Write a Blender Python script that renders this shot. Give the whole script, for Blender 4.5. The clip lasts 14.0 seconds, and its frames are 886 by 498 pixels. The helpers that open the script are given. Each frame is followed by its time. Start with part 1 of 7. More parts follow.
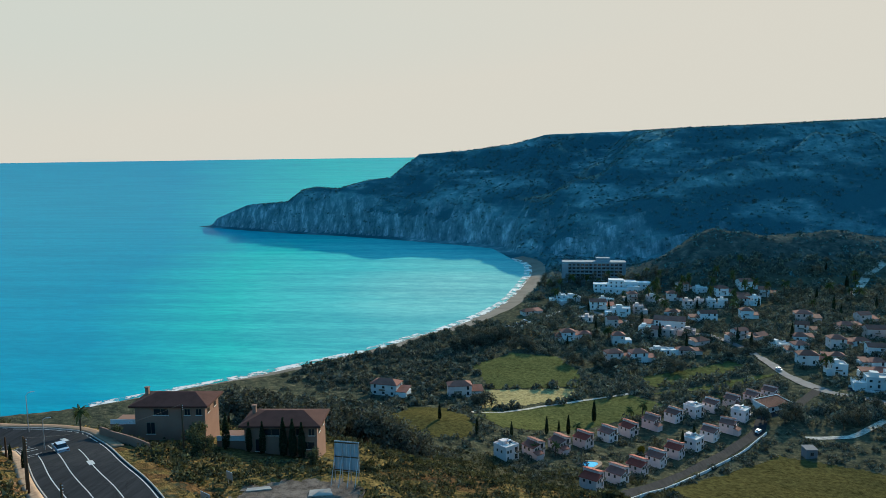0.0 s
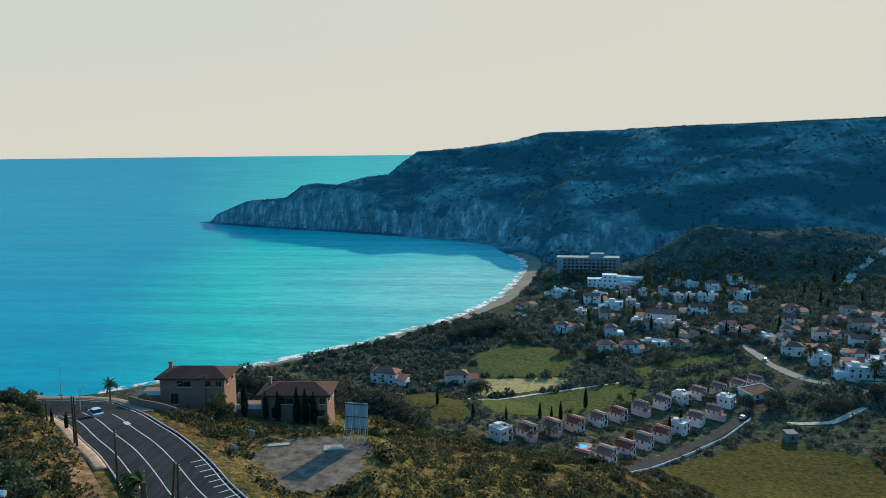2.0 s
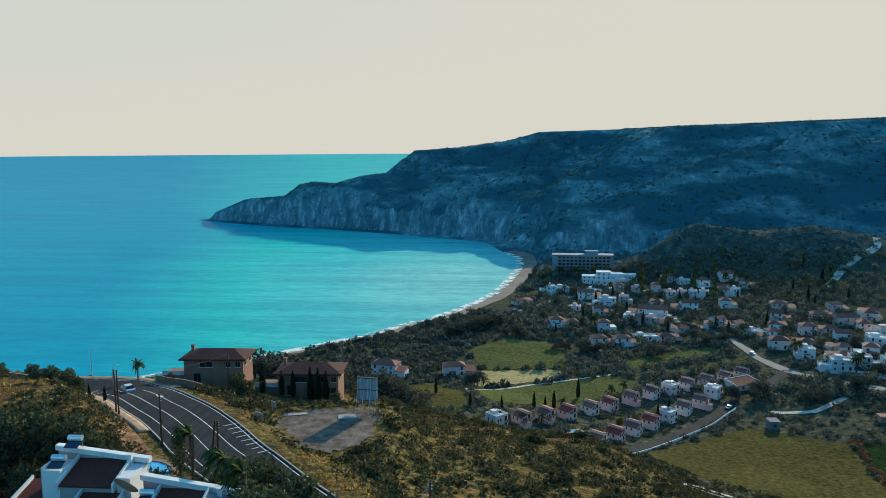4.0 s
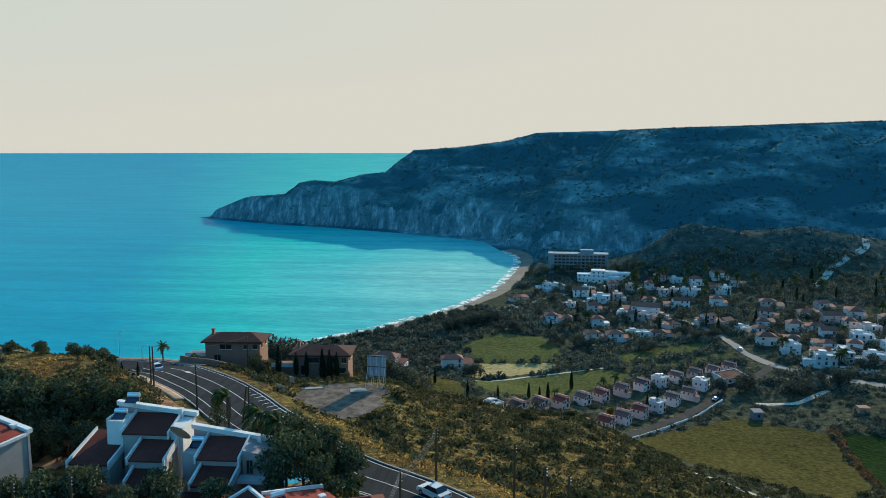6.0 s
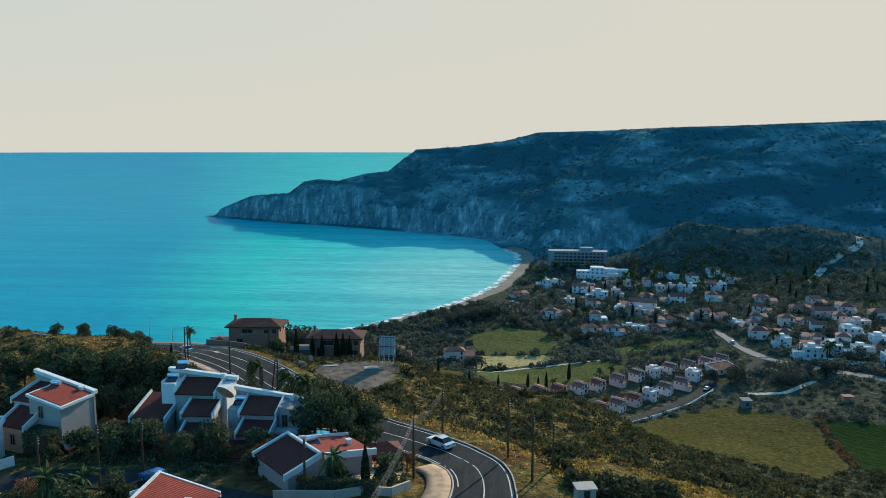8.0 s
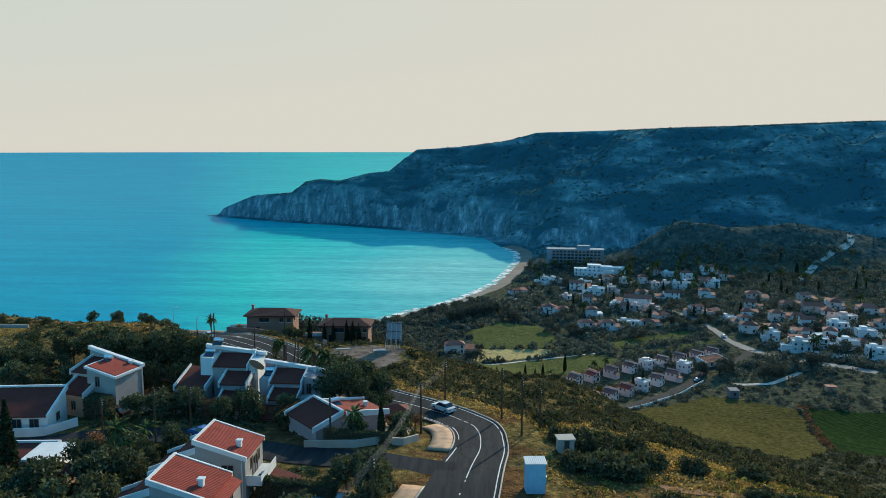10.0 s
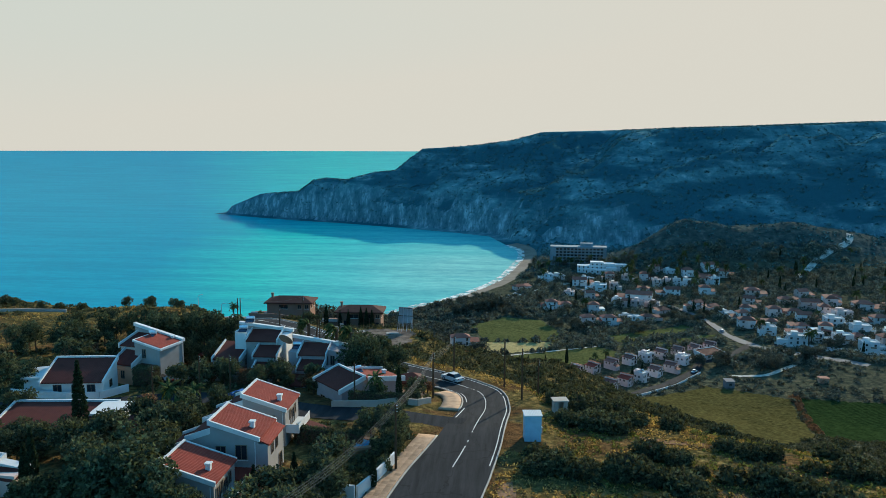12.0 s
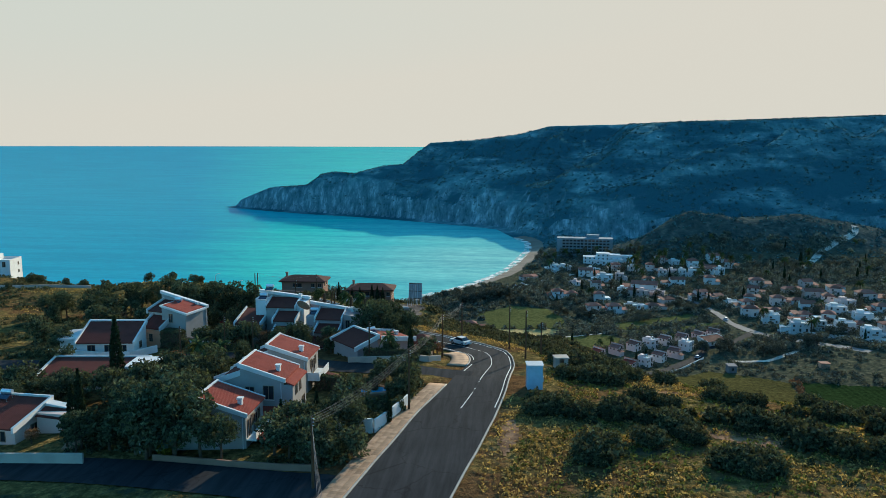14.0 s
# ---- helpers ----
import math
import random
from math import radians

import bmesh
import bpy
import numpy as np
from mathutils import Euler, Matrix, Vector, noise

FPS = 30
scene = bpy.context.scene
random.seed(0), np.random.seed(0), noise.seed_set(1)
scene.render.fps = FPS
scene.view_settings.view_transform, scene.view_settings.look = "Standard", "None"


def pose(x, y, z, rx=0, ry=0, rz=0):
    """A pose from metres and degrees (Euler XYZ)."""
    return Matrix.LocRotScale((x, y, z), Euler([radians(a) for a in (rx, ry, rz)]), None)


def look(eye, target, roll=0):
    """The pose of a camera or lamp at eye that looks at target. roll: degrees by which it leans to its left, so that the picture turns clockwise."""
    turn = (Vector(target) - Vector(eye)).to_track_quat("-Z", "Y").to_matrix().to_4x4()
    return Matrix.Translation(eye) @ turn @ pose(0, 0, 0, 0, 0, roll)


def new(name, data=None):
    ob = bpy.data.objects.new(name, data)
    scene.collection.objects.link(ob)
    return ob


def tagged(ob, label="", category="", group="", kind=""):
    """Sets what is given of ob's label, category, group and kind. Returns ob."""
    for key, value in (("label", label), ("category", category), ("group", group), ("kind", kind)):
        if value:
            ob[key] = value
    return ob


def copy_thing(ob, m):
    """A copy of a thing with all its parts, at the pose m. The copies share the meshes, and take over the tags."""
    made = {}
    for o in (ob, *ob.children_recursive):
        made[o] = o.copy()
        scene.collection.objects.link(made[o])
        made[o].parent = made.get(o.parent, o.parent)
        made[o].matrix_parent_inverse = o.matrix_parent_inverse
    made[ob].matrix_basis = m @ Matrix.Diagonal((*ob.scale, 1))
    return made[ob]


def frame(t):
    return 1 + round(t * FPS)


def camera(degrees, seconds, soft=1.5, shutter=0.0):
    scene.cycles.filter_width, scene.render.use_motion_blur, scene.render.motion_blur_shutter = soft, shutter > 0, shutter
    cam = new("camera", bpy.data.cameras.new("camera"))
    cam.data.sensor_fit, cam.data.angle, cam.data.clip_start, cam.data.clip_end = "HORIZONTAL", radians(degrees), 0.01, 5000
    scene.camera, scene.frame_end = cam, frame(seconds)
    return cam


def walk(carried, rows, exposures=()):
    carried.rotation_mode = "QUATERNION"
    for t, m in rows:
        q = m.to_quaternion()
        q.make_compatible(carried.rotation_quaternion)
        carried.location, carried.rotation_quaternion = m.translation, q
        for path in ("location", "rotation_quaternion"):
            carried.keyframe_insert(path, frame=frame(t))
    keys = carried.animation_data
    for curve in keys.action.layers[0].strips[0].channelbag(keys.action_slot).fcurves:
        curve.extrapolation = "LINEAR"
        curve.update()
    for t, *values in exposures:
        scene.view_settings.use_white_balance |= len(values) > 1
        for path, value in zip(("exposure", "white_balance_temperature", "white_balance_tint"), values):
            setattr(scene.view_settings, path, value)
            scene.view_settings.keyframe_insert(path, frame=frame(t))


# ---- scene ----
cam = camera(61.0, 14.0, soft=0.6)
PATH = [
    (0, (2.841, 9.82, 123.236), (2.668, 11.796, 122.98), -0.7),
    (0.5, (3.078, 6.608, 123.119), (2.906, 8.584, 122.86), -0.7),
    (1, (3.261, 3.362, 122.968), (3.091, 5.338, 122.709), -0.6),
    (1.5, (3.413, 0.08, 122.805), (3.245, 2.056, 122.545), -0.6),
    (2, (3.521, -3.187, 122.703), (3.356, -1.211, 122.441), -0.5),
    (2.5, (3.547, -6.466, 122.697), (3.386, -4.49, 122.433), -0.5),
    (3, (3.576, -9.79, 122.77), (3.418, -7.814, 122.506), -0.4),
    (5.3, (3.808, -26.058, 123.38), (3.659, -24.081, 123.113), -0.1),
    (5.5, (3.827, -27.475, 123.388), (3.677, -25.498, 123.124), 0.1),
    (6, (3.86, -31.043, 123.397), (3.711, -29.066, 123.131), 0.1),
    (6.5, (3.976, -34.833, 123.425), (3.826, -32.856, 123.158), 0.1),
    (7, (4.171, -38.817, 123.522), (4.019, -36.841, 123.254), 0.1),
    (7.5, (4.357, -42.861, 123.7), (4.205, -40.885, 123.431), 0.1),
    (8, (4.579, -46.801, 123.874), (4.425, -44.825, 123.606), 0.1),
    (8.2, (4.683, -48.389, 123.914), (4.53, -46.414, 123.646), -0.0),
    (10.3, (5.545, -65.253, 124.767), (5.39, -63.277, 124.498), 0.1),
    (10.5, (5.604, -66.833, 124.783), (5.448, -64.858, 124.516), 0.2),
    (11, (5.65, -70.728, 124.778), (5.492, -68.752, 124.509), 0.2),
    (11.5, (5.7, -74.283, 124.714), (5.536, -72.308, 124.442), 0.2),
    (12, (5.739, -77.299, 124.504), (5.572, -75.324, 124.233), 0.2),
    (12.5, (5.762, -79.982, 123.82), (5.591, -78.008, 123.547), 0.2),
    (13, (5.847, -82.18, 122.794), (5.67, -80.207, 122.52), 0.3),
    (13.5, (6.016, -84.12, 121.756), (5.835, -82.148, 121.479), 0.2),
    (14, (6.229, -85.995, 120.922), (6.043, -84.024, 120.641), 0.2),
]
walk(cam, [(t, look(e, g, r)) for t, e, g, r in PATH])

# ---- sky, sun, exposure ----
SUN_TO = Vector((0.353, 0.870, 0.342))
world = bpy.data.worlds.new("sky")
scene.world = world
world.use_nodes = True
wn, wl = world.node_tree.nodes, world.node_tree.links
wn.clear()
sky = wn.new("ShaderNodeTexSky")
sky.sky_type, sky.sun_disc = "NISHITA", False
sky.sun_elevation, sky.sun_rotation = radians(20), math.atan2(SUN_TO.x, SUN_TO.y)
sky.air_density, sky.dust_density, sky.ozone_density = 1.0, 1.5, 1.5
coord = wn.new("ShaderNodeTexCoord")
sep = wn.new("ShaderNodeSeparateXYZ")
wl.new(coord.outputs["Generated"], sep.inputs[0])
# sea haze that whitens the lower sky all round
haze = wn.new("ShaderNodeMapRange")
haze.interpolation_type = "SMOOTHSTEP"
haze.inputs["From Min"].default_value, haze.inputs["From Max"].default_value = 0.22, 0.45
haze.inputs["To Min"].default_value, haze.inputs["To Max"].default_value = 1.0, 0.0
wl.new(sep.outputs["Z"], haze.inputs["Value"])
side = wn.new("ShaderNodeMapRange")
side.inputs["From Min"].default_value, side.inputs["From Max"].default_value = -0.55, 0.25
wl.new(sep.outputs["X"], side.inputs["Value"])
# the haze glows towards the sun and thins out on the far side of the sky
toward = wn.new("ShaderNodeVectorMath")
toward.operation = "DOT_PRODUCT"
toward.inputs[1].default_value = (SUN_TO.x, SUN_TO.y, 0.0)
wl.new(coord.outputs["Generated"], toward.inputs[0])
glow = wn.new("ShaderNodeMapRange")
glow.interpolation_type = "SMOOTHSTEP"
glow.inputs["From Min"].default_value, glow.inputs["From Max"].default_value = -0.1, 0.5
wl.new(toward.outputs["Value"], glow.inputs["Value"])
veil = wn.new("ShaderNodeMath")
veil.operation = "MULTIPLY"
wl.new(haze.outputs["Result"], veil.inputs[0])
wl.new(glow.outputs["Result"], veil.inputs[1])
cream = wn.new("ShaderNodeMix")
cream.data_type = "RGBA"
cream.inputs["A"].default_value, cream.inputs["B"].default_value = (0.63, 0.665, 0.605, 1), (0.69, 0.668, 0.588, 1)
low = wn.new("ShaderNodeMapRange")
low.interpolation_type = "SMOOTHSTEP"
low.inputs["From Min"].default_value, low.inputs["From Max"].default_value = 0.16, 0.0
wl.new(sep.outputs["Z"], low.inputs["Value"])
warm = wn.new("ShaderNodeMath")
warm.operation, warm.use_clamp = "ADD", True
wl.new(side.outputs["Result"], warm.inputs[0])
wl.new(low.outputs["Result"], warm.inputs[1])
wl.new(warm.outputs[0], cream.inputs["Factor"])
gain = wn.new("ShaderNodeMix")
gain.data_type, gain.blend_type = "RGBA", "MULTIPLY"
gain.inputs["Factor"].default_value = 1.0
gain.inputs["B"].default_value = (0.074, 0.222, 0.288, 1)
wl.new(sky.outputs["Color"], gain.inputs["A"])
both = wn.new("ShaderNodeMix")
both.data_type = "RGBA"
wl.new(veil.outputs[0], both.inputs["Factor"])
wl.new(gain.outputs["Result"], both.inputs["A"])
wl.new(cream.outputs["Result"], both.inputs["B"])
back = wn.new("ShaderNodeBackground")
wl.new(both.outputs["Result"], back.inputs["Color"])
back.inputs["Strength"].default_value = 1.0
wl.new(back.outputs[0], wn.new("ShaderNodeOutputWorld").inputs[0])

sun = new("sun", bpy.data.lights.new("sun", "SUN"))
sun.data.energy, sun.data.angle, sun.data.color = 5.8, radians(0.6), (1.0, 0.88, 0.66)
sun.matrix_world = look(SUN_TO * 500, (0, 0, 0))


# ---- the lie of the land ----
SHORE = [(-1500, 240), (-400, 300), (-240, 337), (-203, 352), (-141, 405), (-88, 459), (-58, 500), (-37, 529),
         (-14, 576), (3, 627), (16, 700), (25, 765), (24, 830), (6, 874), (-18, 966), (-72, 1008), (-157, 1062),
         (-250, 1114), (-350, 1156), (-429, 1201), (-523, 1260), (-535, 1272), (-430, 1345), (-300, 1440),
         (-150, 1580), (0, 1750), (400, 2100), (3500, 2500), (3500, -900), (-1500, -900)]
FOOT = [(-700, 1380), (-523, 1262), (-350, 1160), (-157, 1066), (-18, 972), (40, 850), (150, 800), (420, 770), (900, 720), (2500, 500)]
ROAD = [(-11, -75), (-7.5, -40), (-3.6, -14), (-2.2, -6), (-0.5, 5), (1.1, 15), (2.2, 25), (3.0, 33), (2.3, 41), (-0.6, 47), (-5.2, 51.8), (-13.5, 57.6), (-20, 63.5),
        (-27.4, 71.3), (-34.3, 78.6), (-41, 87), (-48, 95.5), (-56.6, 105), (-70.5, 122.5), (-81, 131.5), (-98, 135), (-120, 135)]
LOWER = [(-4, -20), (-22, -15), (-40, -11), (-60, -9), (-100, -8)]
SIDE = [(0, 22), (-10, 24.5), (-20, 27), (-30, 31.5), (-40, 36), (-50, 37), (-58, 35.4), (-66, 32.6), (-80, 30.5), (-100, 28)]
VALLEY_ROAD = [(20, 214), (36, 233), (62, 266), (93, 305), (107, 323), (115, 339), (132, 352), (154, 379)]
MAIN_ROAD = [(200, 330), (173, 356), (154, 379), (148, 404), (144, 449), (134, 482), (112, 500), (88, 520), (60, 560)]
UPPER_ROAD = [(166, 377), (190, 366), (230, 345), (300, 330)]
LOT = [(-33, 94.5), (-33.6, 100.4), (-31.9, 104.6), (-26.6, 106.6), (-22.7, 106.8), (-17.2, 106.2), (-16.4, 98), (-17, 92), (-19.9, 88.7), (-25, 87.2), (-29.2, 88.4)]
SLOPE_S = [-200, 0, 20, 40, 65, 85, 110, 128, 150, 175, 200, 225, 250, 280, 310, 420]
SLOPE_Z = [88, 87, 86.4, 84, 78, 72.5, 66.5, 61, 50, 37, 27, 19, 13, 8, 5.5, 4]


def lines_distance(px, py, pts):
    """Distance to a polyline, and how far along it the nearest point lies."""
    best = np.full(px.shape, 1e9)
    along = np.zeros(px.shape)
    run = 0.0
    for (ax, ay), (bx, by) in zip(pts[:-1], pts[1:]):
        dx, dy = bx - ax, by - ay
        n = math.hypot(dx, dy)
        u = np.clip(((px - ax) * dx + (py - ay) * dy) / n ** 2, 0, 1)
        d = np.hypot(px - ax - u * dx, py - ay - u * dy)
        near = d < best
        best, along = np.where(near, d, best), np.where(near, run + u * n, along)
        run += n
    return best, along


def inside(px, py, pts):
    """Whether each point lies in the polygon."""
    odd = np.zeros(px.shape, bool)
    for (ax, ay), (bx, by) in zip(pts, pts[1:] + pts[:1]):
        if ay != by:
            odd ^= ((ay > py) != (by > py)) & (px < (bx - ax) * (py - ay) / (by - ay) + ax)
    return odd


def smooth(v, a, b):
    t = np.clip((v - a) / (b - a), 0, 1)
    return t * t * (3 - 2 * t)


def waves(x, y, size, seed, octaves=4):
    """Smooth value noise, about -1 to 1."""
    total, amp = np.zeros(x.shape), 1.0
    for k in range(octaves):
        u, v = x / size + seed * 17.3 + k * 5.1, y / size - seed * 9.7 + k * 3.7
        iu, iv = np.floor(u).astype(np.int64), np.floor(v).astype(np.int64)
        fu, fv = u - iu, v - iv
        fu, fv = fu * fu * (3 - 2 * fu), fv * fv * (3 - 2 * fv)

        def h(a, b):
            n = (a * 374761393 + b * 668265263 + seed * 974711 + k * 31337) & 0x7FFFFFFF
            n = ((n ^ (n >> 13)) * 1274126177) & 0x7FFFFFFF
            return ((n ^ (n >> 16)) & 0xFFFF) / 32767.5 - 1

        total += amp * ((h(iu, iv) * (1 - fu) + h(iu + 1, iv) * fu) * (1 - fv) + (h(iu, iv + 1) * (1 - fu) + h(iu + 1, iv + 1) * fu) * fv)
        amp, size = amp * 0.5, size * 0.5
    return total


def bump(x, y, cx, cy, rx, ry, h, turn=0.0):
    c, s = math.cos(turn), math.sin(turn)
    u, v = ((x - cx) * c + (y - cy) * s) / rx, (-(x - cx) * s + (y - cy) * c) / ry
    return h * np.exp(-(u * u + v * v))


def hill_side(x, y):
    """The near hill: a shelf with the villas, falling to the valley."""
    s = 0.38 * x + 0.925 * y
    z = np.interp(s, SLOPE_S, SLOPE_Z)
    z = z + 5.0 * np.clip((10 - x) / 40, 0, 1) * smooth(s, 30, 80) * (1 - smooth(s, 170, 300))
    z = z - 0.08 * np.clip(-x - 10, 0, 50) * (1 - smooth(s, 30, 70))
    z = z - (3.0 * smooth(-x, 70, 98) + 2.0 * smooth(-x, 45, 75)) * smooth(y, 96, 132) * (1 - smooth(y, 250, 330))
    z = z - 0.2 * np.clip(x - 20, 0, 60) * smooth(s, 30, 70) * (1 - smooth(s, 150, 250))
    return z


def land(x, y, roads=True):
    """Height of the ground at x, y (arrays)."""
    x, y = np.asarray(x, float), np.asarray(y, float)
    z = hill_side(x, y)
    z = z + bump(x, y, -84, 92, 20, 24, 3.2) + bump(x, y, -63, 84, 11, 13, 2.2) + bump(x, y, -19, 300, 40, 30, 8) + bump(x, y, 8, 150, 26, 22, 2.6) + bump(x, y, 30, 148, 18, 20, 4.6)
    z = z - np.minimum(0.62 * np.clip(y - 147 - 0.25 * np.clip(-x - 90, 0, 100), 0, 120) * smooth(-x, 62, 84), np.clip(z - 8, 0, None)) * (1 - smooth(y, 420, 520))
    # valley floor, rising inland
    z = z + 0.05 * np.clip(x - 110, 0, 300) * smooth(0.38 * x + 0.925 * y, 200, 330) + 0.014 * np.clip(y - 420, 0, 300)
    z = z + waves(x, y, 26, 3, 3) * 0.5 * (1 - smooth(y, 700, 900)) * smooth(np.abs(x - 5) + np.abs(y - 20), 40, 90)
    # low hill behind the village
    knoll = bump(x, y, 262, 690, 120, 55, 34, 0.15) + bump(x, y, 175, 690, 45, 50, 18)
    z = z + knoll * (1 + 0.10 * waves(x, y, 40, 5))
    # the long scarp and the headland
    d, u = lines_distance(x, y, FOOT)
    foot_y = np.interp(x, [p[0] for p in FOOT], [p[1] for p in FOOT])
    d = np.where(y > foot_y, d, 0)
    gully = waves(0.8 * x - 0.5 * y, y * 0.25, 95, 7, 5) - 0.5 * np.abs(waves(x - 0.25 * y, y * 0.3, 60, 8, 4))
    face = np.interp(d + gully * (10 + 0.15 * d), [0, 12, 40, 110, 200, 330, 520], [0, 14, 36, 66, 102, 152, 170])
    away = np.clip(y + 38, 650, 1600)
    rise = np.interp((x - 4) / away, [-0.41, -0.342, -0.287, -0.268, -0.248, -0.221, -0.179, -0.152, -0.114, -0.035, 0.009, 0.046, 0.16, 0.226, 0.482, 0.9],
                     [-0.0945, -0.0665, -0.0625, -0.047, -0.0438, -0.0468, -0.0352, -0.033, -0.003, 0.0022, 0.0092, 0.0192, 0.0228, 0.0248, 0.0335, 0.04])
    top = 123.5 + rise * away + waves(x, y, 60, 9, 3) * 0.7 - np.clip(1010 - y, 0, 300) * 0.05
    face = face * (1 + 0.38 * smooth(-x, -150, 60))
    scarp = np.minimum(face, top)
    scarp = scarp + waves(x, y, 110, 11, 5) * np.clip(scarp * 0.14, 0, 9) * (1 - smooth(scarp / top, 0.8, 1.0))
    scarp = scarp + bump(x, y, 220, 905, 150, 60, 14) + bump(x, y, 380, 1000, 90, 120, 22) + bump(x, y, 640, 950, 120, 160, 30)
    # a spur before the scarp, with a shaded hollow behind it
    spur, _ = lines_distance(x, y, [(120, 850), (255, 900), (350, 922), (620, 955), (1000, 960)])
    hollow, _ = lines_distance(x, y, [(60, 905), (150, 930), (255, 962), (350, 985), (620, 1020), (1000, 1030)])
    scarp = scarp + (9 + 3 * waves(x, y, 45, 33, 3)) * np.exp(-(spur / 24) ** 2) - (24 + 8 * waves(x, y, 60, 34, 3)) * np.exp(-(hollow / 34) ** 2)
    scarp = np.clip(scarp, 0, top)
    z = np.where(d > 0, np.minimum(z + scarp * smooth(d, 0, 12), np.maximum(top, z * 0 + 2)), z)
    # the coast
    d, _ = lines_distance(x, y, SHORE + SHORE[:1])
    d = np.where(inside(x, y, SHORE), d, -d)
    d2 = d + waves(x, y, 30, 13, 3) * 4 * smooth(d, 15, 40)
    steep = np.where(y > 900, 2.2, 0.75)
    z = np.where(d > 0, np.minimum(z, np.where(d2 < 16, 0.13 * d2, 2.1 + (d2 - 16) * steep)), d * 0.2)
    # the levelled lot under the billboard
    d, _ = lines_distance(x, y, LOT + LOT[:1])
    d = np.where(inside(x, y, LOT), 0, d)
    z = z + (78.5 - z) * (1 - smooth(d, 1.5, 10))
    if roads:
        for line, w, soft_edge in ((LOWER, 6.0, 9), (SIDE, 5.0, 9), (ROAD, 7.2, 6)):
            d, u = lines_distance(x, y, line)
            z = z + (road_height(line, u) - z) * (1 - smooth(d, w, w + soft_edge))
    return z


def road_height(line, u):
    run = np.concatenate([[0], np.cumsum([math.dist(a, b) for a, b in zip(line[:-1], line[1:])])])
    px, py = np.interp(u, run, [p[0] for p in line]), np.interp(u, run, [p[1] for p in line])
    return hill_side(px, py)


def ground_at(x, y):
    return float(land(np.array([x]), np.array([y]))[0])


# ---- materials ----
def mat(name, rough=0.8, metal=0.0, spec=0.3):
    m = bpy.data.materials.new(name)
    m.use_nodes = True
    b = m.node_tree.nodes["Principled BSDF"]
    b.inputs["Roughness"].default_value, b.inputs["Metallic"].default_value = rough, metal
    b.inputs["Specular IOR Level"].default_value = spec
    return m, m.node_tree.nodes, m.node_tree.links, b


def rgba(c):
    return (c[0], c[1], c[2], 1)


def noise_of(n, l, scale, detail=4, rough=0.55, coords="Object", stretch=None):
    tc = n.new("ShaderNodeTexCoord")
    t = n.new("ShaderNodeTexNoise")
    t.inputs["Scale"].default_value, t.inputs["Detail"].default_value, t.inputs["Roughness"].default_value = scale, detail, rough
    src = tc.outputs[coords]
    if stretch:
        mp = n.new("ShaderNodeMapping")
        mp.inputs["Scale"].default_value = stretch
        l.new(src, mp.inputs["Vector"])
        src = mp.outputs["Vector"]
    l.new(src, t.inputs["Vector"])
    return t.outputs["Fac"]


def ramp(n, l, fac, stops):
    r = n.new("ShaderNodeValToRGB")
    e = r.color_ramp.elements
    while len(e) < len(stops):
        e.new(0.5)
    for k, (p, c) in enumerate(stops):
        e[k].position, e[k].color = p, rgba(c)
    l.new(fac, r.inputs["Fac"])
    return r.outputs["Color"]


def blend(n, l, fac, a, b, mode="MIX"):
    m = n.new("ShaderNodeMix")
    m.data_type, m.blend_type = "RGBA", mode
    for sock, v in (("Factor", fac), ("A", a), ("B", b)):
        if isinstance(v, (int, float)):
            m.inputs[sock].default_value = v
        elif isinstance(v, tuple):
            m.inputs[sock].default_value = rgba(v)
        else:
            l.new(v, m.inputs[sock])
    return m.outputs["Result"]


def step(n, l, val, a, b):
    m = n.new("ShaderNodeMapRange")
    m.interpolation_type = "SMOOTHSTEP"
    m.inputs["From Min"].default_value, m.inputs["From Max"].default_value = a, b
    l.new(val, m.inputs["Value"])
    return m.outputs["Result"]


def bumped(n, l, b, height, strength=0.3, dist=0.05):
    k = n.new("ShaderNodeBump")
    k.inputs["Strength"].default_value, k.inputs["Distance"].default_value = strength, dist
    l.new(height, k.inputs["Height"])
    l.new(k.outputs["Normal"], b.inputs["Normal"])


def surface(name, base, dark=0.75, scale=1.5, rough=0.8, metal=0.0, spec=0.12, fine=25.0, relief=0.2, own=0.0):
    """A plain surface with stains, grain and a little relief; own: how far each object differs."""
    m, n, l, b = mat(name, rough, metal, spec)
    big = noise_of(n, l, scale, 5)
    small = noise_of(n, l, fine, 3)
    d = tuple(c * dark for c in base)
    col = ramp(n, l, big, [(0.3, d), (0.55, base), (0.8, tuple(min(1, c * 1.08) for c in base))])
    col = blend(n, l, 0.25, col, ramp(n, l, small, [(0.3, d), (0.7, base)]))
    if own:
        oi = n.new("ShaderNodeObjectInfo")
        hs = n.new("ShaderNodeHueSaturation")
        mr = n.new("ShaderNodeMapRange")
        mr.inputs["To Min"].default_value, mr.inputs["To Max"].default_value = 1 - own, 1 + own
        l.new(oi.outputs["Random"], mr.inputs["Value"])
        l.new(mr.outputs["Result"], hs.inputs["Value"])
        l.new(col, hs.inputs["Color"])
        col = hs.outputs["Color"]
    l.new(col, b.inputs["Base Color"])
    bumped(n, l, b, small, relief, 0.03)
    return m


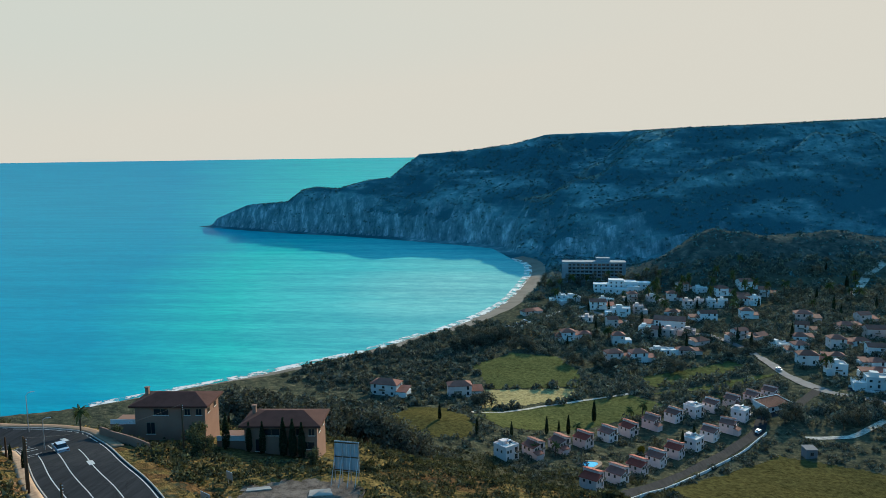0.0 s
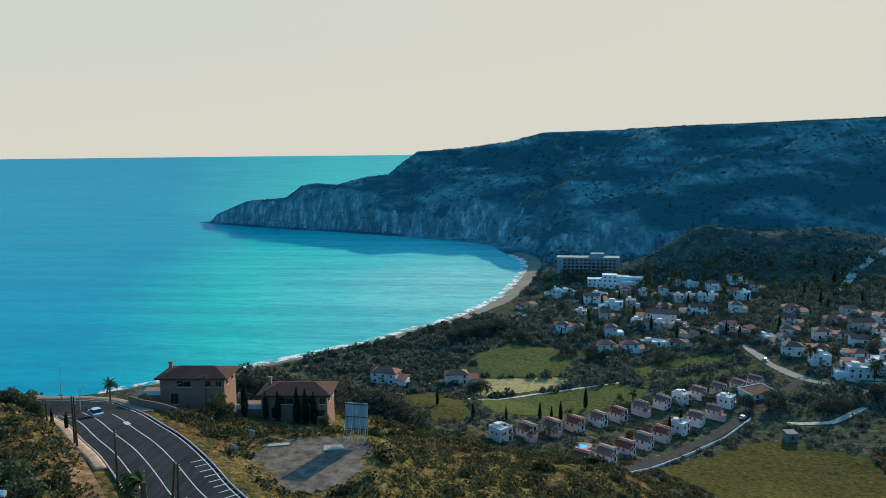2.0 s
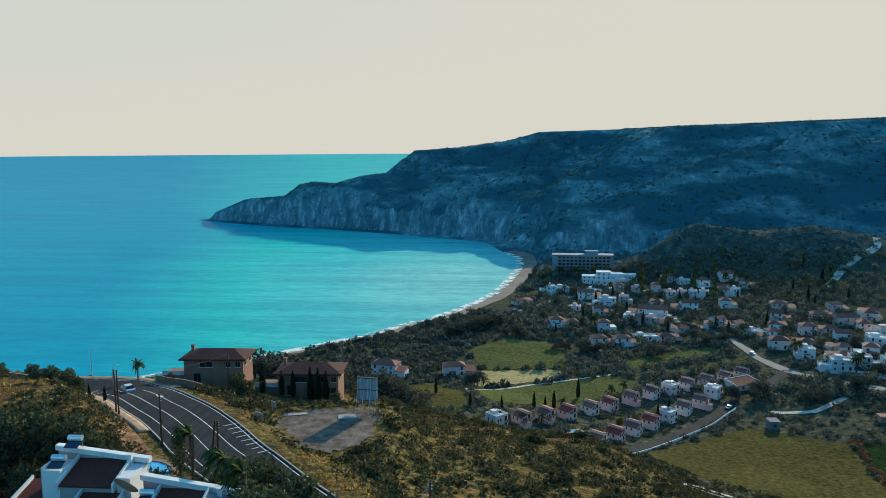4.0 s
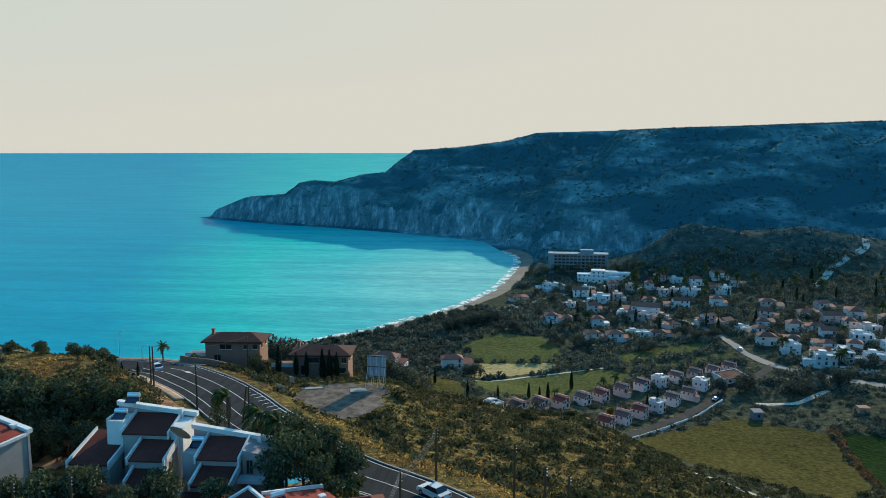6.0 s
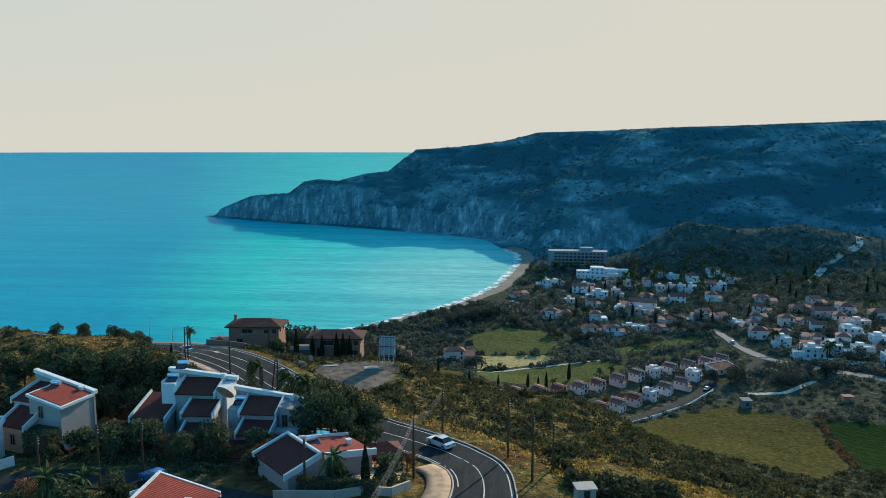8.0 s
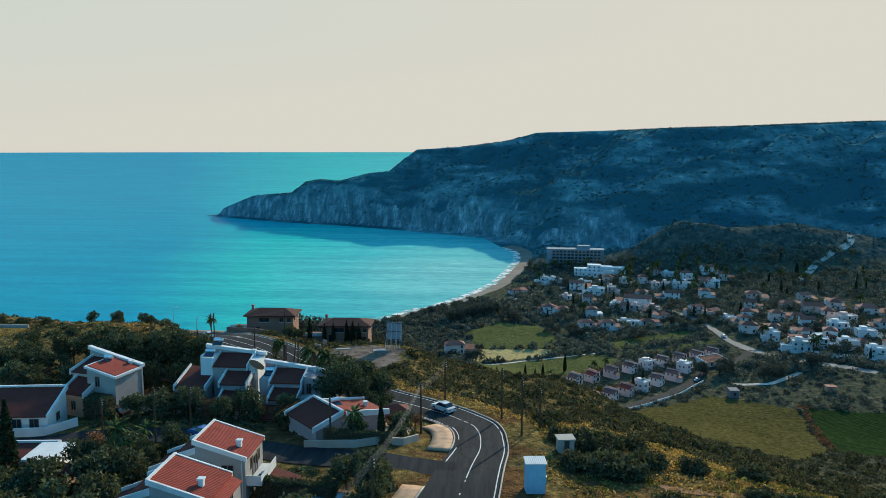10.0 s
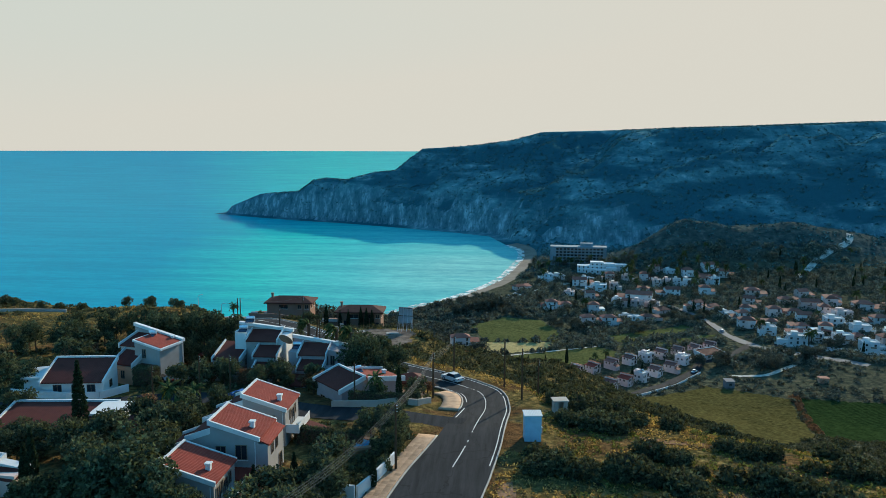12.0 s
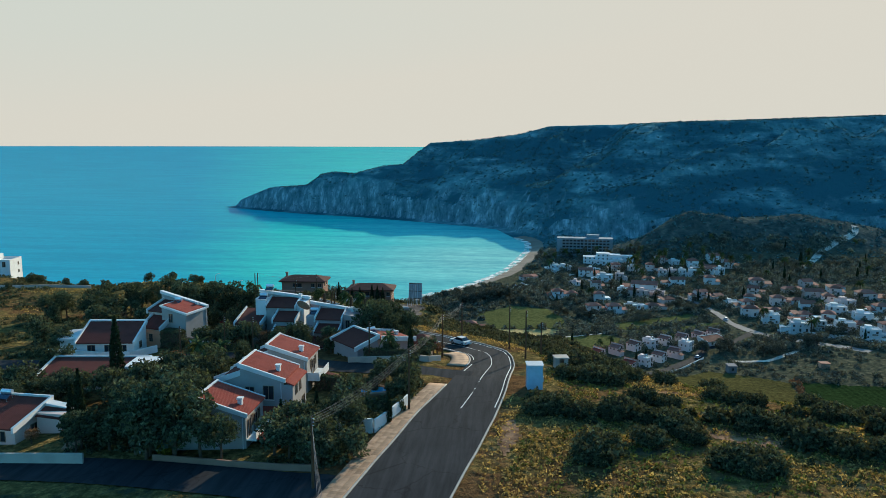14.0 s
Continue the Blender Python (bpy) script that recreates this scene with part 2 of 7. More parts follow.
def ground_material():
    m, n, l, b = mat("hill_ground", 0.95, 0, 0.0)
    big, mid, small = noise_of(n, l, 0.018, 5), noise_of(n, l, 0.11, 6, 0.65), noise_of(n, l, 0.9, 5, 0.7)
    soil = ramp(n, l, small, [(0.3, (0.06, 0.036, 0.018)), (0.7, (0.18, 0.095, 0.042))])
    grass = ramp(n, l, small, [(0.3, (0.045, 0.038, 0.014)), (0.5, (0.12, 0.090, 0.034)), (0.72, (0.33, 0.22, 0.080))])
    scrub = ramp(n, l, small, [(0.35, (0.022, 0.030, 0.020)), (0.65, (0.07, 0.076, 0.048))])
    col = blend(n, l, step(n, l, mid, 0.42, 0.56), grass, soil)
    col = blend(n, l, step(n, l, big, 0.40, 0.58), col, grass)
    col = blend(n, l, step(n, l, noise_of(n, l, 0.16, 6, 0.7), 0.56, 0.66), col, scrub)
    geo = n.new("ShaderNodeNewGeometry")
    sp, sn = n.new("ShaderNodeSeparateXYZ"), n.new("ShaderNodeSeparateXYZ")
    l.new(geo.outputs["Position"], sp.inputs[0])
    l.new(geo.outputs["True Normal"], sn.inputs[0])
    # damp meadow and garden soil on the valley floor, lightened and greyed to suggest haze
    meadow = ramp(n, l, noise_of(n, l, 0.35, 7, 0.72), [(0.34, (0.032, 0.038, 0.028)), (0.54, (0.085, 0.084, 0.052)), (0.74, (0.21, 0.175, 0.11))])
    col = blend(n, l, step(n, l, sp.outputs["Z"], 34, 15), col, meadow)
    # grey-green to tan ground from the low hill outward
    grey_tan = ramp(n, l, noise_of(n, l, 0.12, 8, 0.75), [(0.38, (0.030, 0.048, 0.046)), (0.56, (0.085, 0.098, 0.082)), (0.74, (0.26, 0.22, 0.17))])
    col = blend(n, l, step(n, l, sp.outputs["Y"], 600, 650), col, grey_tan)
    # far country: scrub on the slopes, pale marl where it is steep, both tinted with sea haze
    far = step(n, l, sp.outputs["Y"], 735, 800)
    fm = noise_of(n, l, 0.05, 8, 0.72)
    far_hazed = ramp(n, l, fm, [(0.36, (0.052, 0.150, 0.168)), (0.56, (0.135, 0.275, 0.285)), (0.72, (0.42, 0.52, 0.49))])
    # broad belts of denser scrub and thin grass on the far slopes, in the same haze blue
    far_hazed = blend(n, l, step(n, l, noise_of(n, l, 0.011, 5, 0.6, "Object", (0.6, 0.6, 3.0)), 0.44, 0.60), (0.032, 0.112, 0.132), far_hazed)
    col = blend(n, l, far, col, far_hazed)
    hazed_rock = ramp(n, l, noise_of(n, l, 0.07, 9, 0.74, "Object", (1.3, 0.6, 0.45)), [(0.36, (0.044, 0.112, 0.130)), (0.52, (0.125, 0.225, 0.245)), (0.70, (0.44, 0.56, 0.58))])
    add = n.new("ShaderNodeMath")
    add.operation = "MULTIPLY_ADD"
    l.new(noise_of(n, l, 0.025, 6, 0.7), add.inputs[0])
    add.inputs[1].default_value = 0.55
    l.new(sn.outputs["Z"], add.inputs[2])
    cliff = step(n, l, add.outputs[0], 1.02, 0.86)
    # scrub holds the upper slopes; the bare marl lies lower down
    lower = n.new("ShaderNodeMath")
    lower.operation = "MULTIPLY_ADD"
    l.new(noise_of(n, l, 0.018, 6, 0.65), lower.inputs[0])
    lower.inputs[1].default_value = 70.0
    l.new(sp.outputs["Z"], lower.inputs[2])
    both_ = n.new("ShaderNodeMath")
    both_.operation = "MULTIPLY"
    l.new(cliff, both_.inputs[0])
    l.new(step(n, l, lower.outputs[0], 108, 72), both_.inputs[1])
    cliff = both_.outputs[0]
    col = blend(n, l, cliff, col, hazed_rock)
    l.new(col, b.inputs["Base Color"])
    grain = n.new("ShaderNodeMath")
    grain.operation = "MULTIPLY_ADD"
    l.new(noise_of(n, l, 0.045, 9, 0.7), grain.inputs[0])
    grain.inputs[1].default_value = 9.0
    l.new(mid, grain.inputs[2])
    bumped(n, l, b, grain.outputs[0], 0.6, 1.3)
    return m


def sea_material():
    """Blue-green water that mirrors the sky the more, the flatter one looks over it."""
    m, n, l, b = mat("sea_water", 0.6, 0, 0.0)
    at = n.new("ShaderNodeAttribute")
    at.attribute_name = "sea_tone"
    streak = noise_of(n, l, 0.007, 9, 0.72, "Object", (0.3, 2.8, 1))
    wind = noise_of(n, l, 0.016, 8, 0.7, "Object", (0.25, 2.2, 1))
    chop = noise_of(n, l, 0.13, 9, 0.80, "Object", (0.45, 1.5, 1))
    mix = n.new("ShaderNodeMath")
    mix.operation = "MULTIPLY_ADD"
    l.new(streak, mix.inputs[0])
    mix.inputs[1].default_value = 0.26
    l.new(at.outputs["Fac"], mix.inputs[2])
    # the pale end colours in both the shallows and the sky's sheen sunward
    col = ramp(n, l, mix.outputs[0], [(0.14, (0.27, 0.62, 0.53)), (0.36, (0.10, 0.54, 0.49)), (0.66, (0.02, 0.52, 0.45)), (1.0, (0.0, 0.31, 0.42))])
    col = blend(n, l, step(n, l, wind, 0.40, 0.60), blend(n, l, 0.28, col, (0.0, 0.15, 0.23)), col)
    col = blend(n, l, step(n, l, chop, 0.42, 0.58), blend(n, l, 0.28, col, (0.0, 0.15, 0.23)), col)
    l.new(col, b.inputs["Base Color"])
    bumped(n, l, b, noise_of(n, l, 0.22, 6, 0.65, "Object", (0.6, 1.6, 1)), 0.4, 0.6)
    gloss, mixed, fr, less = n.new("ShaderNodeBsdfGlossy"), n.new("ShaderNodeMixShader"), n.new("ShaderNodeFresnel"), n.new("ShaderNodeMath")
    gloss.inputs["Color"].default_value, gloss.inputs["Roughness"].default_value = (1.0, 0.98, 0.92, 1), 0.18
    fr.inputs["IOR"].default_value = 1.33
    less.operation = "MULTIPLY"
    less.inputs[1].default_value = 0.11
    l.new(fr.outputs[0], less.inputs[0])
    l.new(less.outputs[0], mixed.inputs[0])
    l.new(b.outputs[0], mixed.inputs[1])
    l.new(gloss.outputs[0], mixed.inputs[2])
    l.new(mixed.outputs[0], n["Material Output"].inputs["Surface"])
    return m


M_GROUND, M_SEA = ground_material(), sea_material()


def asphalt_material():
    m, n, l, b = mat("asphalt", 0.95, 0, 0.04)
    big, fine = noise_of(n, l, 0.12, 6, 0.65), noise_of(n, l, 14, 4, 0.7)
    col = ramp(n, l, big, [(0.30, (0.013, 0.016, 0.019)), (0.52, (0.025, 0.028, 0.031)), (0.72, (0.046, 0.048, 0.050))])
    col = blend(n, l, 0.35, col, ramp(n, l, fine, [(0.3, (0.010, 0.010, 0.012)), (0.7, (0.05, 0.05, 0.052))]))
    streaks = noise_of(n, l, 1.3, 5, 0.65, "Object", (1, 0.07, 1))
    col = blend(n, l, 0.5, col, ramp(n, l, streaks, [(0.35, (0.012, 0.014, 0.016)), (0.65, (0.042, 0.044, 0.047))]))
    # fine cracks and mended seams
    tc, warp, v = n.new("ShaderNodeTexCoord"), n.new("ShaderNodeVectorMath"), n.new("ShaderNodeTexVoronoi")
    warp.operation = "ADD"
    l.new(tc.outputs["Object"], warp.inputs[0])
    l.new(blend(n, l, 1.0, noise_of(n, l, 0.5, 3), (3.0, 3.0, 0.0), "MULTIPLY"), warp.inputs[1])
    v.feature = "DISTANCE_TO_EDGE"
    v.inputs["Scale"].default_value = 0.11
    l.new(warp.outputs[0], v.inputs["Vector"])
    col = blend(n, l, step(n, l, v.outputs["Distance"], -0.012, 0.014), (0.008, 0.008, 0.009), col)
    l.new(col, b.inputs["Base Color"])
    bumped(n, l, b, fine, 0.2, 0.02)
    return m


M_ASPHALT = asphalt_material()
M_OLDROAD = surface("pale_worn_asphalt", (0.17, 0.165, 0.16), 0.7, 0.2, 0.9, spec=0.1, fine=6)
M_PAINT = surface("road_paint", (0.52, 0.52, 0.50), 0.6, 2.0, 0.7)
M_PAVING = surface("pavement_stone", (0.36, 0.23, 0.145), 0.55, 0.8, 0.85, own=0.25)
M_KERB = surface("kerb_concrete", (0.36, 0.33, 0.29), 0.7, 0.8, 0.85)
M_SAND = surface("beach_sand", (0.20, 0.165, 0.13), 0.6, 0.06, 0.95, fine=1.5)
M_WHITE = surface("white_render", (0.61, 0.61, 0.59), 0.80, 0.5, 0.85, own=0.04)
M_CREAM = surface("cream_render", (0.33, 0.31, 0.29), 0.82, 0.5, 0.85, own=0.06)
M_TAN = surface("tan_render", (0.27, 0.15, 0.105), 0.85, 0.4, 0.85)
M_PINK = surface("pink_render", (0.60, 0.44, 0.38), 0.85, 0.4, 0.85)
M_RED = surface("red_roof_tiles", (0.27, 0.046, 0.030), 0.75, 0.7, 0.8, fine=8, relief=0.5, own=0.12)
M_BROWN = surface("brown_roof_tiles", (0.118, 0.031, 0.023), 0.75, 0.7, 0.85, fine=8, relief=0.5, own=0.10)
M_GLASS = surface("dark_window_glass", (0.02, 0.025, 0.03), 0.8, 1.0, 0.08, spec=0.6, relief=0.0)
M_WOOD = surface("dark_timber", (0.10, 0.055, 0.03), 0.7, 2.0, 0.75)
M_HOTEL = surface("hotel_render", (0.22, 0.26, 0.28), 0.8, 0.2, 0.9)
M_BARK = surface("bark", (0.11, 0.075, 0.05), 0.6, 3.0, 0.95, relief=0.6)
M_METAL = surface("galvanised_steel", (0.48, 0.50, 0.52), 0.8, 1.5, 0.45, 0.8)
M_WALL = surface("garden_wall_render", (0.42, 0.36, 0.30), 0.8, 0.5, 0.9)


# ---- mesh helpers ----
def mesh_of(name, verts, faces, material, smooth_faces=False):
    me = bpy.data.meshes.new(name)
    me.from_pydata([tuple(v) for v in verts], [], [tuple(f) for f in faces])
    me.materials.append(material)
    if smooth_faces:
        me.polygons.foreach_set("use_smooth", [True] * len(me.polygons))
    me.update()
    return me


def sheet(name, xs, ys, zz, material, keep=None):
    """A grid mesh over the lines xs and ys with heights zz[j, i]."""
    nx, ny = len(xs), len(ys)
    gx, gy = np.meshgrid(xs, ys)
    v = np.stack([gx.ravel(), gy.ravel(), zz.ravel()], 1)
    i, j = np.meshgrid(np.arange(nx - 1), np.arange(ny - 1))
    a = (j * nx + i).ravel()
    q = np.stack([a, a + 1, a + 1 + nx, a + nx], 1)
    if keep is not None:
        q = q[keep.ravel()]
        used = np.unique(q)
        back_to = np.zeros(len(v), int)
        back_to[used] = np.arange(len(used))
        v, q = v[used], back_to[q]
    me = bpy.data.meshes.new(name)
    me.vertices.add(len(v))
    me.vertices.foreach_set("co", v.ravel())
    me.loops.add(len(q) * 4)
    me.loops.foreach_set("vertex_index", q.ravel())
    me.polygons.add(len(q))
    me.polygons.foreach_set("loop_start", np.arange(len(q)) * 4)
    me.polygons.foreach_set("use_smooth", np.ones(len(q), bool))
    me.materials.append(material)
    me.update(calc_edges=True)
    return me


def steps(*legs):
    """Lines at changing spacing: (start, end, step), ..."""
    out = []
    for a, b, s in legs:
        out += list(np.arange(a, b, s))
    return np.array(out + [legs[-1][1]])


# ---- ground and sea ----
gx = steps((-2600, -700, 190), (-700, -560, 10), (-560, -220, 5), (-220, 260, 2.5), (260, 560, 5), (560, 900, 8), (900, 2700, 120))
gy = steps((-880, -130, 50), (-130, 420, 2.5), (420, 860, 6), (860, 1420, 5), (1420, 1620, 10), (1620, 3000, 115))
ax, ay = np.meshgrid(gx, gy)
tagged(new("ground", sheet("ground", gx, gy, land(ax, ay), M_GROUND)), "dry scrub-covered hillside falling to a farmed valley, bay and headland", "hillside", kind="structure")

rings, spokes = steps((60, 1500, 14), (1500, 4700, 60)), 260
vs, fs, sea_tone = [], [], []
for r in rings:
    for k in range(spokes):
        a = radians(20 + 140 * k / (spokes - 1))
        vs.append((r * math.cos(a) + 0.0, -40 + r * math.sin(a), 92 * max(0, (r - 1900) / 2800) ** 2))
for j in range(len(rings) - 1):
    for k in range(spokes - 1):
        a = j * spokes + k
        fs.append((a, a + spokes, a + spokes + 1, a + 1))
sea_me = mesh_of("sea", vs, fs, M_SEA, True)
va = np.array(vs)
# shallow in the middle of the bay, deeper outwards; sun-side glitter is put in as paler tone
off = np.clip((np.hypot(va[:, 0] + 20, (va[:, 1] - 690) / 1.25) - 40) / 400, 0, 1)
sea_tone = 0.42 * off ** 0.75 + 0.60 * smooth(-va[:, 0] / (va[:, 1] + 60), 0.08, 0.62)
sea_me.attributes.new("sea_tone", "FLOAT", "POINT").data.foreach_set("value", sea_tone.astype(np.float32))
tagged(new("sea", sea_me), "calm turquoise bay deepening to blue towards the horizon", "sea", kind="structure")


def ribbon(name, line, left, right, lift, material, sub=2.0, smooth_line=True, start=0.0, end=None, level=None):
    """A strip along a line, from left to right metres of its middle, laid on the ground (or on the height given)."""
    pts = curve_points(line, sub) if smooth_line else [np.array(p, float) for p in line]
    pts = np.array(pts)
    run = np.concatenate([[0], np.cumsum(np.hypot(*np.diff(pts, axis=0).T))])
    keep = (run >= start) & (run <= (end if end is not None else 1e9))
    tang = np.gradient(pts, axis=0)
    tang /= np.linalg.norm(tang, axis=1)[:, None]
    nor = np.stack([-tang[:, 1], tang[:, 0]], 1)
    pts, nor = pts[keep], nor[keep]
    cols = 4 if callable(left) or callable(right) else max(2, int(abs(right - left) / 2.5) + 1)
    la = np.array([left(u) if callable(left) else left for u in run[keep]], float)
    lb = np.array([right(u) if callable(right) else right for u in run[keep]], float)
    w = la[:, None] + (lb - la)[:, None] * np.linspace(0, 1, cols)[None]
    vx, vy = pts[:, :1] - nor[:, :1] * w, pts[:, 1:] - nor[:, 1:] * w
    vz = np.repeat(land(pts[:, 0], pts[:, 1])[:, None], cols, 1) if level else np.maximum(0, land(vx, vy))
    vs, fs = np.stack([vx, vy, vz + lift], 2).reshape(-1, 3), []
    for j in range(len(pts) - 1):
        for c in range(cols - 1):
            a = j * cols + c
            fs.append((a, a + 1, a + 1 + cols, a + cols))
    return mesh_of(name, vs, fs, material, True)


def curve_points(line, sub):
    """Points every sub metres along a smooth curve through a polyline."""
    p = np.array([line[0]] + list(line) + [line[-1]], float)
    out = []
    for k in range(1, len(p) - 2):
        n = max(2, int(np.hypot(*(p[k + 1] - p[k])) / sub))
        for i in range(n):
            t = i / n
            out.append(0.5 * ((2 * p[k]) + (p[k + 1] - p[k - 1]) * t + (2 * p[k - 1] - 5 * p[k] + 4 * p[k + 1] - p[k + 2]) * t * t
                              + (3 * p[k] - p[k - 1] - 3 * p[k + 1] + p[k + 2]) * t ** 3))
    out.append(p[-1])
    return out


# ---- roads and beach ----
def half_width(u):
    """Half the width of the hill road, narrow in the bend and wider on its upper stretch."""
    return float(np.interp(u, [0, 80, 95, 112, 135, 150, 175], [4.9, 4.8, 4.1, 3.5, 3.9, 4.6, 5.6]))


def drape(name, poly, lift, material, res):
    """A sheet over the ground inside a polygon."""
    px, py = [p[0] for p in poly], [p[1] for p in poly]
    xs, ys = np.arange(min(px), max(px) + res, res), np.arange(min(py), max(py) + res, res)
    ax_, ay_ = np.meshgrid(xs, ys)
    keep = inside((ax_[:-1, :-1] + ax_[1:, 1:]) / 2, (ay_[:-1, :-1] + ay_[1:, 1:]) / 2, poly)
    return sheet(name, xs, ys, land(ax_, ay_) + lift, material, keep)


road_surface = ribbon("road", ROAD, lambda u: -half_width(u), half_width, 0.14, M_ASPHALT, level=True)
tagged(new("road", road_surface), "grey asphalt road curving round the hillside", "road", kind="structure")
for line, wide_, words in ((LOWER, 3.2, "grey asphalt side street between garden walls"), (SIDE, 2.7, "shaded asphalt lane between the villas"), (VALLEY_ROAD, 2.4, "valley lane past the holiday houses"),
                           (MAIN_ROAD, 3.6, "pale sunlit village road"), (UPPER_ROAD, 2.8, "village road between garden walls")):
    tagged(new("road", ribbon("road", line, -wide_, wide_, 0.12 if line is not SIDE else 0.10, M_OLDROAD if line is MAIN_ROAD else M_ASPHALT, level=True)), words, "road", kind="structure")
beach_line = SHORE[3:14]
tagged(new("beach", ribbon("beach", beach_line, -1, 15, 0.25, M_SAND, sub=5)), "dark damp sand and shingle beach along the bay", "beach", kind="structure")


def foam_material():
    m, n, l, b = mat("surf_foam", 0.6)
    b.inputs["Base Color"].default_value = (0.66, 0.64, 0.58, 1)
    f = noise_of(n, l, 0.10, 9, 0.72, "Object", (1, 1, 1))
    l.new(step(n, l, f, 0.44, 0.56), b.inputs["Alpha"])
    return m


M_FOAM = foam_material()
tagged(new("surf", ribbon("surf", beach_line, -6.5, 1.5, 0.4, M_FOAM, sub=4)), "white surf breaking along the beach", "surf", kind="structure")


# ---- building helpers ----
def thing(name, m, label, category, group=""):
    ob = new(name)
    ob.matrix_basis = m
    return tagged(ob, label, category, group)


def part(name, bm, material, parent, label=""):
    """Links a bmesh as one mesh object under a thing or a part."""
    bmesh.ops.recalc_face_normals(bm, faces=bm.faces)
    me = bpy.data.meshes.new(name)
    bm.to_mesh(me)
    bm.free()
    me.materials.append(material)
    ob = new(name, me)
    ob.parent = parent
    return tagged(ob, label)


def shared(name, me, parent, m, label=""):
    ob = new(name, me)
    ob.parent, ob.matrix_basis = parent, m
    return tagged(ob, label)


def hexa(bm, low, high):
    """A solid between four lower and four upper corners."""
    a, b = [bm.verts.new(p) for p in low], [bm.verts.new(p) for p in high]
    bm.faces.new(a[::-1])
    bm.faces.new(b)
    for k in range(4):
        bm.faces.new((a[k], a[(k + 1) % 4], b[(k + 1) % 4], b[k]))
    return bm


def box(x0, x1, y0, y1, z0, z1, bm=None):
    bm = bm or bmesh.new()
    q = [(x0, y0), (x1, y0), (x1, y1), (x0, y1)]
    return hexa(bm, [(*p, z0) for p in q], [(*p, z1) for p in q])


def tube(bm, a, b, ra, rb, n=8):
    """A tapered round bar from a to b."""
    a, b = Vector(a), Vector(b)
    q = (b - a).to_track_quat("Z", "Y").to_matrix()
    rings = [[bm.verts.new(c + q @ Vector((r * math.cos(2 * math.pi * k / n), r * math.sin(2 * math.pi * k / n), 0))) for k in range(n)] for c, r in ((a, ra), (b, rb))]
    for k in range(n):
        bm.faces.new((rings[0][k], rings[0][(k + 1) % n], rings[1][(k + 1) % n], rings[1][k]))
    bm.faces.new(rings[0][::-1])
    bm.faces.new(rings[1])
    return bm


def tiled(bm, eave_a, eave_b, ridge_b, ridge_a, thick=0.16, pitch=0.28):
    """A roof slope with rounded tile rows running from the eave up to the ridge."""
    ea, eb, rb, ra = (Vector(v) for v in (eave_a, eave_b, ridge_b, ridge_a))
    up = Vector((0, 0, 1))
    n = max(2, int((eb - ea).length / pitch))
    top = [(bm.verts.new(ea.lerp(eb, k / (2 * n)) + up * (0.035 * (k % 2))), bm.verts.new(ra.lerp(rb, k / (2 * n)) + up * (0.035 * (k % 2)))) for k in range(2 * n + 1)]
    low = [bm.verts.new(v - up * thick) for v in (ea, eb, rb, ra)]
    for p, q in zip(top[:-1], top[1:]):
        bm.faces.new((p[0], q[0], q[1], p[1]))
    bm.faces.new(low[::-1])
    bm.faces.new([low[0], low[1]] + [p[0] for p in top[::-1]])
    bm.faces.new([low[2], low[3]] + [p[1] for p in top])
    bm.faces.new((low[1], low[2], top[-1][1], top[-1][0]))
    bm.faces.new((low[3], low[0], top[0][0], top[0][1]))
    return bm


WIN = {}
FACE = {"F": 0.0, "R": 90.0, "B": 180.0, "L": -90.0}


def window(parent, x, y, z, face, w, h, sill=False):
    """A window with frame, glass and, if wanted, a sill; x, y, z: the middle of its lower edge on the wall."""
    if (w, h) not in WIN:
        f = bmesh.new()
        t = 0.07
        for x0, x1, z0, z1 in ((-w / 2, w / 2, 0, t), (-w / 2, w / 2, h - t, h), (-w / 2, -w / 2 + t, t, h - t), (w / 2 - t, w / 2, t, h - t), (-t / 2, t / 2, t, h - t)):
            box(x0, x1, -0.06, 0.02, z0, z1, f)
        fm = bpy.data.meshes.new("window_frame")
        f.to_mesh(fm)
        f.free()
        fm.materials.append(M_FRAME)
        g = box(-w / 2 + t, w / 2 - t, -0.02, 0.03, t, h - t)
        gm = bpy.data.meshes.new("pane")
        g.to_mesh(gm)
        g.free()
        gm.materials.append(M_GLASS)
        s = box(-w / 2 - 0.08, w / 2 + 0.08, -0.14, 0.02, -0.08, -0.002)
        sm = bpy.data.meshes.new("sill")
        s.to_mesh(sm)
        s.free()
        sm.materials.append(M_WHITE)
        WIN[(w, h)] = fm, gm, sm
    fm, gm, sm = WIN[(w, h)]
    ob = shared("window", fm, parent, pose(x, y, z, 0, 0, FACE[face] if isinstance(face, str) else face))
    shared("pane", gm, ob, Matrix.Identity(4))
    if sill:
        shared("sill", sm, ob, Matrix.Identity(4))
    return ob


M_DARKROOF = surface("dark_brown_roof_tiles", (0.085, 0.034, 0.027), 0.7, 0.7, 0.9, fine=8, relief=0.5)
M_FRAME = surface("window_frame_paint", (0.22, 0.16, 0.11), 0.8, 2.0, 0.6)
M_TANK = surface("water_tank_steel", (0.62, 0.68, 0.72), 0.85, 2.0, 0.3, 0.6)
M_PANEL = surface("solar_glass", (0.012, 0.02, 0.045), 0.8, 1.0, 0.1, spec=0.6, relief=0.0)
M_PEACH = surface("peach_render", (0.56, 0.30, 0.19), 0.85, 0.5, 0.88)
M_LILAC = surface("pale_pink_render", (0.36, 0.29, 0.28), 0.85, 0.5, 0.88)


